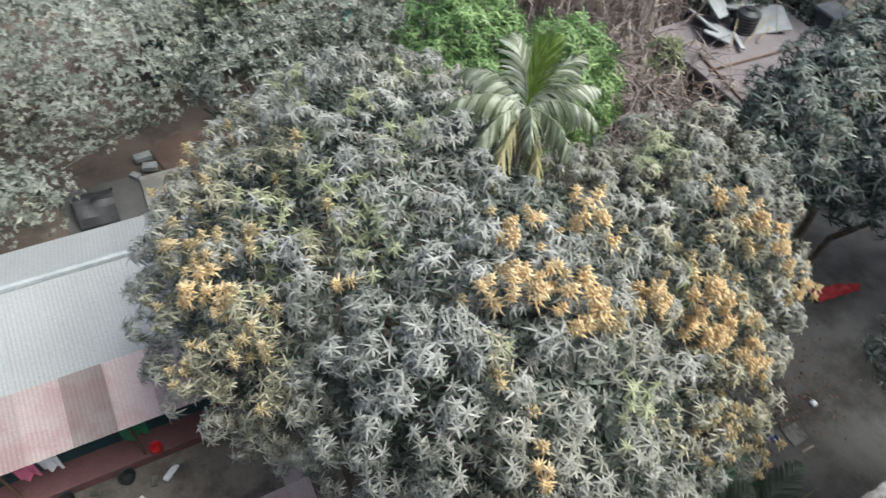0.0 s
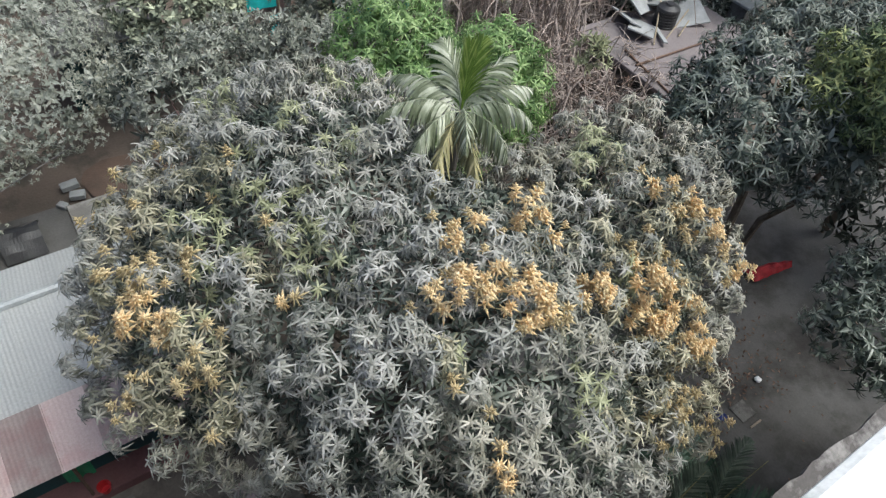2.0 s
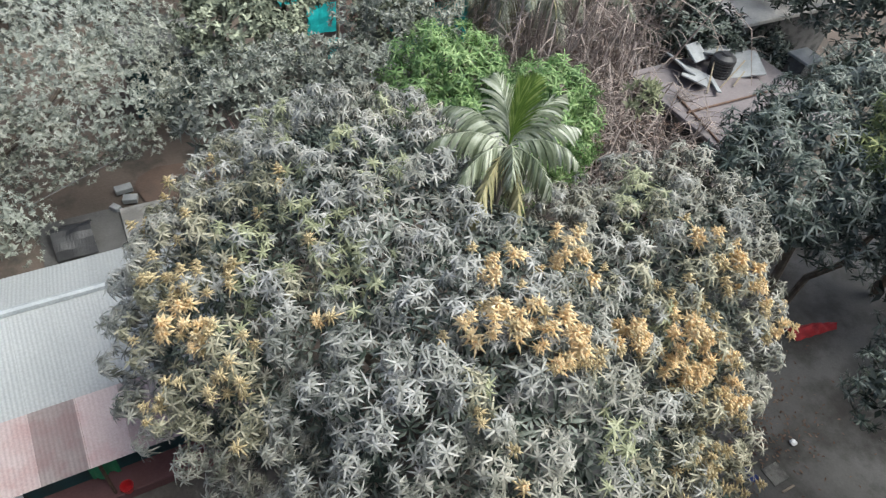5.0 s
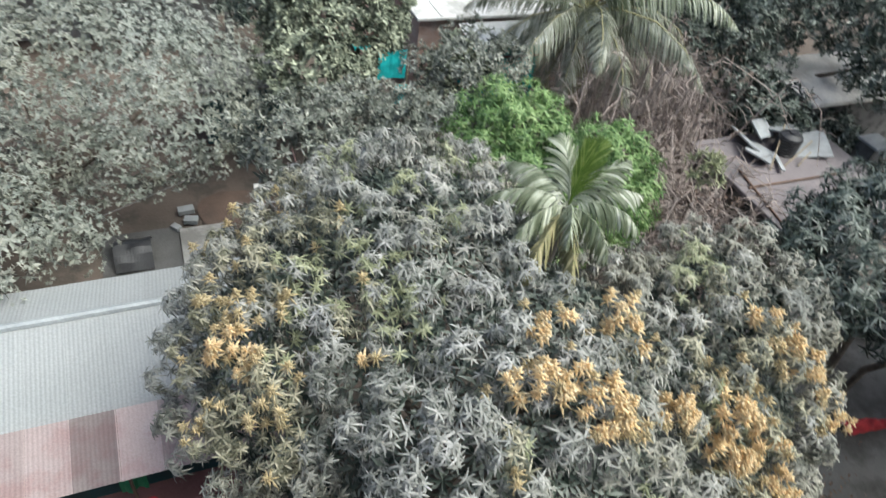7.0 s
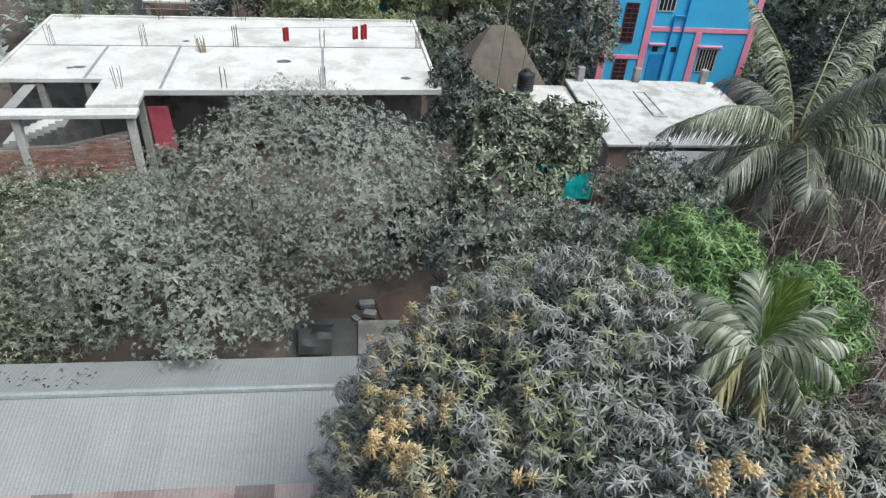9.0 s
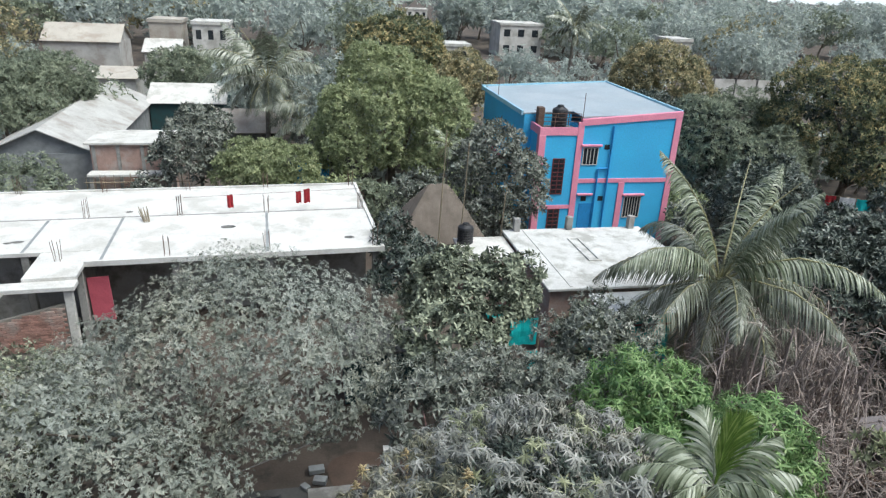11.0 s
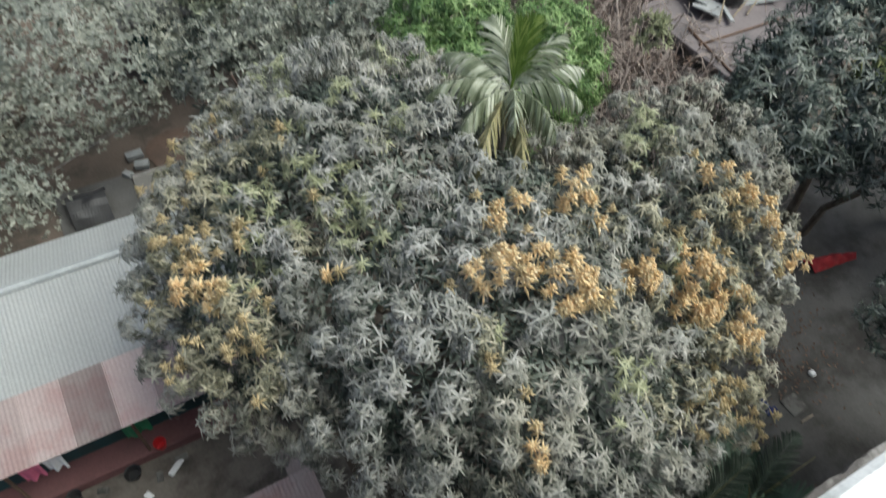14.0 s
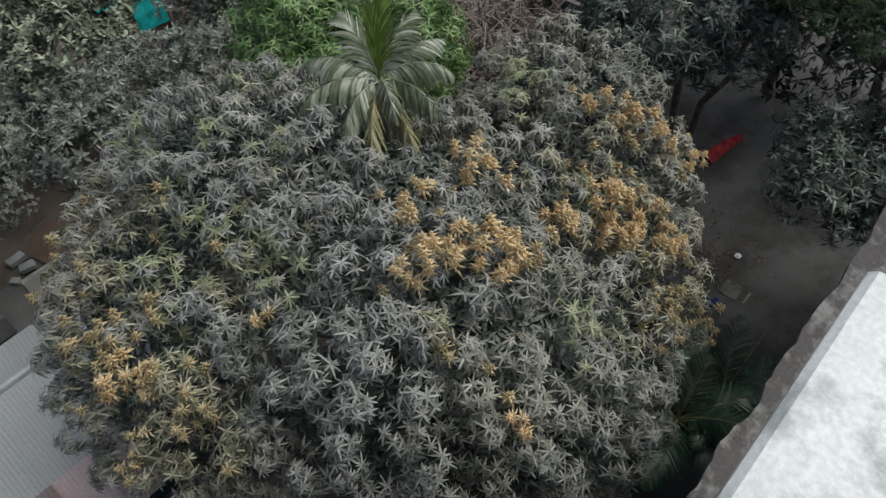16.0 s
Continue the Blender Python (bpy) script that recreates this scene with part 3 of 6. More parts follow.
def palm(name, base, top, seed, n, length, width, pairs, label, lean=0.0, mats=None, group="", trunk_r=0.14, low=-0.5, high=1.35, hang=1.0, nuts=False, rib=0.02, arch_end=-1.0, spear=True, spin=0.0, blade=0.62, swept=0.0):
    rng = np.random.default_rng(seed)
    mats = mats or (M_COCO, M_OLDFROND, M_SPEAR)
    ob = empty(name, *base, label, "palm tree", group)
    b, t = Vector(base), Vector(top)
    mid = b.lerp(t, 0.5) + Vector((lean, 0, 0))
    part("trunk", limb(bmesh.new(), [tuple(b - Vector((0, 0, 0.2))), tuple(b + Vector((0, 0, 0.4))), tuple(mid), tuple(t)], [trunk_r * 1.5, trunk_r * 1.1, trunk_r * 0.9, trunk_r * 0.8], 10), M_PALMTRUNK, ob)
    for k in range(n):
        q = (k + 0.5) / n
        e = high + (low - high) * q ** 0.85 + rng.uniform(-0.12, 0.12)
        old = q > 0.86
        a = 2.39996 * k + rng.uniform(-0.2, 0.2) + spin
        ln = length * (0.72 + 0.35 * math.sin(math.pi * min(1, q + 0.25))) * rng.uniform(0.92, 1.08)
        v, f, r = frond(rng, ln, width, pairs, (e, e + (arch_end if e < 1.1 else arch_end * 0.45)), hang * (0.6 + 0.5 * q), swept + 0.8 * max(0.0, e - 0.75), blade)
        rot = np.array(Matrix.Rotation(a, 3, "Z"))
        roll = np.array(Matrix.Rotation(rng.uniform(-0.3, 0.3), 3, "X"))
        off = np.array(t) + np.array([0, 0, 0.12 * (1 - q)])
        material = mats[1] if old else mats[2] if (spear and k < max(2, n // 5)) else mats[0]
        fr = child_mesh("frond", mesh_np("frond", v @ roll.T @ rot.T + off, f, material), ob)
        pts = [tuple(np.array(p) @ rot.T + off) for p in r]
        part("midrib", limb(bmesh.new(), pts, [rib * 1.6, rib * 1.3, rib, rib * 0.7, rib * 0.35][:len(pts)], 5), M_OLDFROND, fr)
    if nuts:
        for k in range(9):
            a = k * 0.7
            bm = bmesh.new()
            bmesh.ops.create_icosphere(bm, subdivisions=2, radius=0.13, matrix=Matrix.Translation(t + Vector((0.26 * math.cos(a), 0.26 * math.sin(a), -0.25 - 0.12 * (k % 3)))) @ Matrix.Diagonal((1, 1, 1.25, 1)))
            part("coconut", bm, M_NUT, ob)
    return ob


# ---------------------------------------------------------------- ground
bm = bmesh.new()
bmesh.ops.create_grid(bm, x_segments=120, y_segments=120, size=4900)
for v in bm.verts:
    # finer near the middle, and a little uneven
    s = max(abs(v.co.x), abs(v.co.y)) / 4900
    v.co.x *= 0.012 + 0.988 * s * s
    v.co.y *= 0.012 + 0.988 * s * s
    v.co.z = 0.05 * noise.noise(Vector((v.co.x * 0.35, v.co.y * 0.35, 0))) - 0.06
ground = part("ground", bm, M_GROUND)
tagged(ground, "bare brown soil with dark damp patches", "ground", kind="structure")
yard = part("yard_east", B((5.0, 26.0, -6.0, 8.6, -0.05, 0.02)), M_YARD)
tagged(yard, "grey cement yard, damp and stained", "yard", kind="structure")
yard2 = part("yard_west", B((-14, 1.6, 4.0, 8.4, -0.05, 0.02)), M_COURT)
tagged(yard2, "swept brown mud courtyard with dark damp stains", "yard", kind="structure")

# ---------------------------------------------------------------- own building below the camera
own = empty("apartment_building", 0, -3, 0, "pale building with a lime-washed white roof terrace", "building")
part("wall", B((-6, 2.98, -7, -0.16, 0, 11.3)), M_PLASTER, own)
slab = B((-6.1, 3.08, -7, -0.06, 11.3, 11.5), bevel=0.04)
part("roof_terrace", slab, M_NEARWHITE, own, "lime-washed white roof with grey blotches")
bm = bmesh.new()
bmesh.ops.create_grid(bm, x_segments=90, y_segments=14, size=0.5)
for v in bm.verts:
    x, y = -1 + (v.co.x + 0.5) * 9.2, -1.06 + (v.co.y + 0.5) * 1.06
    edge = max(0, (v.co.y + 0.5) - 0.75) * 4
    k = noise.noise(Vector((x * 1.6, 0, 1))) + 0.5 * noise.noise(Vector((x * 5, 0, 4)))
    v.co = (x, y + edge * 0.07 * k, 8.1 + 0.05 * noise.noise(Vector((x * 3, y * 3, 0))) + edge * (0.1 + 0.06 * k))
g = bmesh.ops.extrude_face_region(bm, geom=bm.faces[:])
bmesh.ops.translate(bm, verts=[v for v in g["geom"] if isinstance(v, bmesh.types.BMVert)], vec=(0, 0, -0.14))
# wing drawn on, unseen, past x 8.5 to block light from the yard
part("wing_shading_wall", B((3.0, 14.0, -7, -1.05, 0, 8.0)), M_PLASTER, own)
part("wing_shading_roof", B((3.0, 14.0, -7, -1.07, 8.0, 8.1)), M_OLDCONC, own)
part("sunshade", bm, M_MOSSY, own, "weathered grey concrete sunshade with a broken edge")

# ---------------------------------------------------------------- tin sheds
SHEET_W = 0.76


def sheet_mesh(name, length, waves=10, amp=0.005):
    """One corrugated sheet, x across, from the origin along -y."""
    n = waves * 4
    v, f = [], []
    for i in range(n + 1):
        x = SHEET_W * i / n * 1.05
        z = amp * math.sin(i * math.pi / 2)
        v += [(x, 0, z), (x, -length, z)]
    for i in range(n):
        a = 2 * i
        f += [(a, a + 1, a + 3), (a, a + 3, a + 2)]
    return np.array(v), np.array(f)


def slope_sheets(parent, x0, count, y_top, z_top, y_bot, z_bot, material, name="sheet"):
    ln = math.hypot(y_bot - y_top, z_bot - z_top)
    v, f = sheet_mesh(name, ln)
    me = mesh_np(name, v, f, material)
    sgn = 1 if y_bot < y_top else -1
    for k in range(count):
        ob = new(name, me)
        ob.parent = parent
        ob.matrix_parent_inverse = parent.matrix_basis.inverted()
        a = math.atan2(z_top - z_bot, abs(y_top - y_bot))
        m = Matrix.Translation((x0 + k * SHEET_W, y_top, z_top + 0.004 * (k % 2)))
        if sgn < 0:
            m = Matrix.Translation((x0 + (k + 1) * SHEET_W, y_top, z_top + 0.004 * (k % 2))) @ Matrix.Rotation(math.pi, 4, "Z")
        ob.matrix_basis = m @ Matrix.Rotation(a, 4, "X")
    return me


shed = empty("tin_shed", -6, 9.5, 0, "long shed under a pale corrugated tin roof with pink rusted eaves", "shed")
slope_sheets(shed, -14.2, 20, 10.5, 3.2, 8.4, 2.715, M_TIN)
slope_sheets(shed, -14.2, 20, 8.52, 2.725, 7.05, 2.4, M_TINRUST, "rusted_sheet")
slope_sheets(shed, -14.2, 20, 10.5, 3.2, 11.92, 2.74, M_TIN, "north_sheet")
bm = bmesh.new()
limb(bm, [(-14.2, 10.5, 3.2), (-7, 10.5, 3.215), (1.0, 10.5, 3.2)], [0.09, 0.09, 0.09], 8)
part("ridge_cap", bm, M_TINRIDGE, shed)
parts("wall", M_TEALDARK, shed, (-14, 0.9, 8.05, 8.2, 0.0, 2.45), (-14, 0.9, 11.5, 11.65, 0, 2.7), (0.75, 0.9, 8.2, 11.5, 0, 2.5))
for k in range(7):
    part("post", rod(bmesh.new(), (-13.5 + k * 2.3, 7.55, 0.3), (-13.5 + k * 2.3, 7.55, 2.46), 0.035), M_RUSTBAR, shed)
part("plinth", B((-14, 0.9, 7.45, 8.1, 0.0, 0.3), bevel=0.02), M_DIRTYPINK, shed, "raised pinkish plinth of the veranda")

shed2 = empty("low_tin_shed", -2, 3, 0, "low shed with rusted pinkish tin roof", "shed")
slope_sheets(shed2, -5.33, 8, 4.95, 2.0, 1.4, 2.45, M_TINRUST, "rusted_sheet")
parts("wall", M_OLDCONC, shed2, (-5.2, 0.65, 1.6, 1.75, 0, 2.35), (0.5, 0.65, 1.75, 4.8, 0, 1.95), (-5.2, 0.5, 4.65, 4.8, 0, 1.95))
part("roof_strip", B((0.35, 0.78, 4.9, 5.5, 1.97, 2.0)), M_TINRUST, shed2)

# ---------------------------------------------------------------- flat-roofed concrete house
house = empty("concrete_house", -6, 31, 0, "unfinished single-storey house with a white flat concrete roof and bare columns", "house")
parts("roof_slab", M_WHITE, house, (-15.3, 2.75, 28.0, 36.3, 3.44, 3.6), (-9.1, 2.75, 26.65, 28.002, 3.44, 3.6), (-10.95, -9.102, 25.45, 28.002, 3.44, 3.58))
part("porch_beam", B((-13.95, -9.05, 24.8, 25.44, 3.28, 3.46), bevel=0.02), M_WHITE, house)
part("porch_beam", B((-13.95, -13.5, 25.44, 28.0, 3.3, 3.36), bevel=0.02), M_CONCRETE, house)
parts("kerb", M_WHITE, house, (-15.3, -15.15, 28, 36.3, 3.6, 3.68), (2.6, 2.75, 26.65, 36.3, 3.6, 3.68), (-15.3, 2.75, 36.15, 36.3, 3.604, 3.684), (-9.1, 2.6, 26.65, 26.78, 3.6, 3.66))
for x, y0 in ((-11.65, 28.05), (-8.55, 26.8), (-2.15, 26.8)):
    part("roof_joint", B((x - 0.06, x + 0.06, y0, 31.9, 3.6, 3.608)), M_PALECONC, house)
part("roof_joint", B((-15.1, 2.6, 31.96, 32.05, 3.6, 3.615)), M_CONCRETE, house)
parts("wall", M_CONCRETE, house, (-15, 2.3, 29.2, 29.4, 0, 3.44), (-15, -14.8, 29.4, 36, 0, 3.44), (2.1, 2.3, 29.4, 36, 0, 3.44), (-14.8, 2.1, 35.8, 36, 0, 3.44), (-9.5, -9.3, 26.9, 29.2, 0, 3.44))
for x, y in [(2.4, 27.0), (-2.1, 27.0), (-5.8, 27.0), (-9.35, 26.78), (-13.35, 25.1), (-9.35, 25.1), (-13.4, 28.2), (-11.6, 28.2)]:
    part("column", B((x - 0.14, x + 0.14, y - 0.13, y + 0.13, 0, 3.44 if y > 26 else 3.28), bevel=0.01), M_PLASTER if y < 26 else M_CONCRETE, house)
door = part("door", B((-0.41, 0.41, -0.025, 0.025, -0.1, 1.85), bevel=0.01), M_REDPAINT, house, "faded red painted metal door leaf")
door.matrix_basis = pose(-8.72, 26.98, 1.0, 0, -2, 0)
bm = bmesh.new()
prof = [(-14.75, 1.35)]
for k in range(9):
    prof += [(-14.75 + 0.27 * k, 1.5 + 0.12 * k), (-14.48 + 0.27 * k, 1.5 + 0.12 * k)]
for k in range(9):
    prof += [(-12.32 - 0.27 * k, 2.18 - 0.12 * k), (-12.59 - 0.27 * k, 2.18 - 0.12 * k)]
f0 = [bm.verts.new((x, 26.5, z)) for x, z in prof]
f1 = [bm.verts.new((x, 27.6, z)) for x, z in prof]
bm.faces.new(f0)
bm.faces.new(list(reversed(f1)))
for k in range(len(prof)):
    bm.faces.new((f0[k], f1[k], f1[(k + 1) % len(prof)], f0[(k + 1) % len(prof)]))
bmesh.ops.recalc_face_normals(bm, faces=bm.faces[:])
part("stair_flight", bm, M_PLASTER, house, "pale stepped concrete stair flight in the porch")
for x in (-14, -10.1, -6.1, -2.15, 2.4):
    for y in (27.1, 32.0, 36.0):
        if y < 28 and x < -10.5:
            continue
        for dx, dy in ((-0.1, -0.1), (0.1, -0.1), (0.1, 0.1), (-0.1, 0.1)):
            lean = 0.12 * noise.noise(Vector((x, y, dx * 9 + dy * 5)))
            part("rebar", rod(bmesh.new(), (x + dx, y + dy, 3.58), (x + dx + lean, y + dy + lean, 4.5 + 0.3 * noise.noise(Vector((x * 2, y, dx)))), 0.012, seg=5), M_RUSTBAR, house)
for x, y, r in ((-12.16, 29.3, 0.16), (-12.5, 29.2, 0.1), (-3.87, 30.1, 0.22), (1.38, 28.1, 0.16), (-8.4, 32.7, 0.12)):
    bm = bmesh.new()
    ring = [bm.verts.new((x + 1.5 * r * math.cos(k * 0.5236) * (1 + 0.4 * noise.noise(Vector((k, x, y)))), y + r * math.sin(k * 0.5236) * (1 + 0.4 * noise.noise(Vector((k, y, x)))), 3.606)) for k in range(12)]
    tip = bm.verts.new((x, y, 3.65))
    for k in range(12):
        bm.faces.new((ring[k], ring[(k + 1) % 12], tip))
    tagged(part("rubble_heap", bm, M_OLDCONC), "small dark heap of rubble on the white roof", "rubble", "roof rubble heaps")
sticks = empty("stick_bundle", -7.5, 31.3, 3.6, "bundle of pale sticks standing on the white roof", "sticks")
for k in range(9):
    a = k * 0.7
    part("stick", rod(bmesh.new(), (-7.45 + 0.12 * math.cos(a), 31.2 + 0.1 * math.sin(a), 3.6), (-7.62 + 0.2 * math.cos(a), 31.6 + 0.1 * math.sin(a), 4.1 + 0.12 * math.sin(3 * a)), 0.018, seg=5), M_BAMBOO, sticks)
bw = part("brick_wall", slanted(-14.6, -12.0, 25.02, 25.2, 0, 2.0, 2.07), M_MORTAR, house, "low wall of red brick with a stepped top")
part("brick_backing", slanted(-12.0, -9.5, 25.02, 25.2, 0, 2.07, 2.66), M_MORTAR, house)

# the house stands a little askew
ASKEW = Matrix.Translation((2.98, 26.64, 0)) @ Matrix.Rotation(radians(3.2), 4, "Z") @ Matrix.Translation((-2.75, -26.65, 0))
house.matrix_basis = ASKEW @ house.matrix_basis

# ---------------------------------------------------------------- white-roofed low house and teal lean-to
low = empty("low_white_house", 11.5, 25.6, 0, "low house with a stained white cement roof", "house")
part("roof_slab", B((9.0, 16.2, 22.45, 29.2, 3.18, 3.3), bevel=0.02), M_STAINED, low, "stained white cement roof")
part("roof_slab", B((6.5, 8.99, 26.2, 28.9, 2.96, 3.08), bevel=0.02), M_PLASTER, low)
parts("wall", M_BRICKFAR, low, (9.2, 16, 22.7, 29, 0, 3.18), (6.6, 9.0, 26.3, 28.7, 0, 2.96))
parts("hatch_kerb", M_STAINED, low, (11.8, 12.4, 27.65, 27.77, 3.3, 3.36), (11.8, 12.4, 25.05, 25.17, 3.3, 3.36), (11.8, 11.92, 25.17, 27.65, 3.3, 3.36), (12.28, 12.4, 25.17, 27.65, 3.3, 3.36), bevel=0.01)
parts("roof_rib", M_STAINED, low, (9.98, 10.08, 22.6, 29.1, 3.3, 3.33))
lean_to = empty("teal_lean_to", 12, 21.6, 0, "teal walled lean-to with a pale tin roof", "shed")
part("wall", B((10.9, 14.0, 21.45, 22.2, 0, 2.65)), M_TEALBRIGHT, lean_to)
part("band", B((10.9, 14.0, 21.42, 21.449, 2.0, 2.1)), M_DIRTYPINK, lean_to)
slope_sheets(lean_to, 10.7, 5, 22.44, 3.05, 20.95, 2.78, M_PALETIN)
# ---------------------------------------------------------------- blue house
blue = empty("blue_house", 17, 40, 0, "two-storey house painted sky blue with pink bands", "house")
YF = 35.5
parts("wall", M_BLUE, blue, (12.3, 15.2, 37.2, 46.4, 0, 7.4), (15.2, 21.28, YF, 46.4, 0, 7.0))
part("stair_bay", B((12.8, 15.2, YF, 37.2, 0, 6.7)), M_BLUE, blue)


part("parapet", slanted(15.2, 21.28, YF - 0.01, YF + 0.15, 7.0, 7.12, 7.62), M_BLUE, blue)
bm = bmesh.new()
vs = [bm.verts.new(p) for y in (YF - 0.08, YF + 0.2) for p in ((15.2, y, 7.1), (21.36, y, 7.6), (21.36, y, 7.95), (15.2, y, 7.45))]
for q in ((0, 1, 2, 3), (7, 6, 5, 4), (0, 4, 5, 1), (1, 5, 6, 2), (2, 6, 7, 3), (3, 7, 4, 0)):
    bm.faces.new([vs[k] for k in q])
part("pink_band", bm, M_PINK, blue)
part("pink_band", B((12.72, 15.25, YF - 0.06, YF + 0.02, 6.55, 7.0), (12.72, 12.84, YF + 0.02, 37.2, 6.55, 7.0)), M_PINK, blue)
part("pink_band", B((15.3, 21.0, YF - 0.05, YF, 3.72, 3.98), bevel=0.01), M_PINK, blue)
part("pink_band", B((13.1, 15.0, YF - 0.05, YF, 2.15, 2.38), bevel=0.01), M_PINK, blue)
part("pink_band", B((12.24, 12.3, 37.2, 46.4, 3.72, 3.98)), M_PINK, blue)
for x0, x1, z1 in ((12.7, 13.1, 6.55), (14.98, 15.35, 7.3), (20.98, 21.36, 7.75), (17.95, 18.32, 3.72)):
    part("pink_column", B((x0, x1, YF - 0.07, YF - 0.002, 0, z1), bevel=0.01), M_PINK, blue)
part("pink_column", B((21.28, 21.36, YF, YF + 0.3, 0, 7.7)), M_PINK, blue)
part("pink_column", B((12.7, 12.8, YF - 0.002, YF + 0.3, 0, 6.55)), M_PINK, blue)
bm = bmesh.new()
vs = [bm.verts.new(p) for p in [(12.2, 37.2, 7.42), (15.3, 37.2, 7.55), (15.3, 35.72, 7.5), (21.4, 35.72, 7.78), (21.4, 46.6, 7.95), (12.2, 46.6, 7.5)]]
bm.faces.new(vs)
r = bmesh.ops.extrude_face_region(bm, geom=bm.faces[:])
bmesh.ops.translate(bm, verts=[v for v in r["geom"] if isinstance(v, bmesh.types.BMVert)], vec=(0, 0, 0.06))
part("roof", bm, M_BLUETIN, blue, "pale bluish sheet roof")
part("roof_edge", B((12.1, 12.22, 37.2, 46.6, 7.36, 7.62)), M_PALEBLUE, blue)
part("roof_edge", slanted(12.1, 21.5, 46.55, 46.7, 7.3, 7.66, 8.1), M_PALEBLUE, blue)
bm = bmesh.new()
vs = [bm.verts.new(p) for p in [(21.38, 35.7, 7.7), (21.5, 35.7, 7.7), (21.5, 46.6, 7.8), (21.38, 46.6, 7.8), (21.38, 35.7, 7.98), (21.5, 35.7, 7.98), (21.5, 46.6, 8.1), (21.38, 46.6, 8.1)]]
for q in ((0, 1, 2, 3), (7, 6, 5, 4), (0, 4, 5, 1), (1, 5, 6, 2), (2, 6, 7, 3), (3, 7, 4, 0)):
    bm.faces.new([vs[k] for k in q])
part("roof_edge", bm, M_PALEBLUE, blue)
part("terrace", B((12.8, 15.2, YF + 0.02, 37.2, 6.7, 6.76)), M_CONCRETE, blue)


def window(parent, x0, x1, y, z0, z1, bars, cross, frame_mat, hood=None, name="window"):
    w = part(name, B((x0, x1, y - 0.03, y - 0.004, z0, z1)), M_GLASS, parent, "barred window with dark panes")
    t = 0.05
    part("frame", B((x0 - t, x0, y - 0.05, y, z0 - t, z1 + t), (x1, x1 + t, y - 0.05, y, z0 - t, z1 + t), (x0, x1, y - 0.05, y, z1, z1 + t), (x0, x1, y - 0.05, y, z0 - t, z0)), frame_mat, w)
    for k in range(bars):
        x = x0 + (x1 - x0) * (k + 1) / (bars + 1)
        part("bar", B((x - 0.018, x + 0.018, y - 0.06, y - 0.03, z0, z1)), frame_mat, w)
    for k in range(cross):
        z = z0 + (z1 - z0) * (k + 1) / (cross + 1)
        part("crossbar", B((x0, x1, y - 0.064, y - 0.034, z - 0.02, z + 0.02)), frame_mat, w)
    if hood:
        part("hood", B((x0 - 0.2, x1 + 0.2, y - 0.18, y, z1 + 0.12, z1 + 0.22), bevel=0.01), hood, w)
    return w


window(blue, 13.72, 14.36, YF, 3.1, 5.15, 1, 7, M_WINRED)
window(blue, 13.72, 14.36, YF, 0.9, 2.1, 1, 4, M_WINRED)
window(blue, 15.5, 16.35, YF, 4.85, 5.8, 3, 0, M_PLASTER, M_PINK)
window(blue, 18.5, 19.5, YF, 1.55, 2.8, 5, 0, M_PLASTER, M_PINK)
for x, z in ((16.75, 5.72), (15.68, 2.6), (16.75, 2.6)):
    part("vent", B((x, x + 0.32, YF - 0.02, YF + 0.05, z, z + 0.28)), M_GLASS, blue, "small dark vent opening")
part("hood", B((15.4, 16.35, YF - 0.16, YF, 2.98, 3.08), bevel=0.01), M_PINK, blue)
part("door", B((15.6, 16.45, YF - 0.03, YF - 0.004, 0.4, 2.45)), M_BLUEDOOR, blue, "deep blue door")
for x, z0, z1 in ((17.15, 0.3, 7.1), (16.5, 0.3, 4.6)):
    part("drain_pipe", rod(bmesh.new(), (x, YF - 0.09, z0), (x, YF - 0.09, z1), 0.055, seg=8), M_BLUEDOOR, blue)
part("drain_pipe", rod(bmesh.new(), (16.5, YF - 0.09, 4.6), (17.15, YF - 0.09, 4.6), 0.05, seg=8), M_BLUEDOOR, blue)
for x in (12.85, 13.6, 14.4, 15.15):
    part("rail_post", rod(bmesh.new(), (x, YF + 0.1, 6.95), (x, YF + 0.1, 7.75), 0.022), M_RUSTBAR, blue)
for z in (7.3, 7.55, 7.75):
    part("rail", rod(bmesh.new(), (12.85, YF + 0.1, z), (15.15, YF + 0.1, z), 0.018), M_RUSTBAR, blue)
for z in (7.3, 7.7):
    part("rail", rod(bmesh.new(), (12.85, YF + 0.1, z), (12.85, 37.1, z), 0.018), M_RUSTBAR, blue)
part("stair_head", B((12.95, 13.3, 36.6, 37.1, 6.76, 7.9)), M_RUSTBAR, blue, "brown box on the stair terrace")
for x, y in ((15.25, YF + 0.1), (12.3, 43), (12.3, 46)):
    part("roof_rod", rod(bmesh.new(), (x, y, 7.3), (x, y, 8.9), 0.02), M_RUSTBAR, blue)


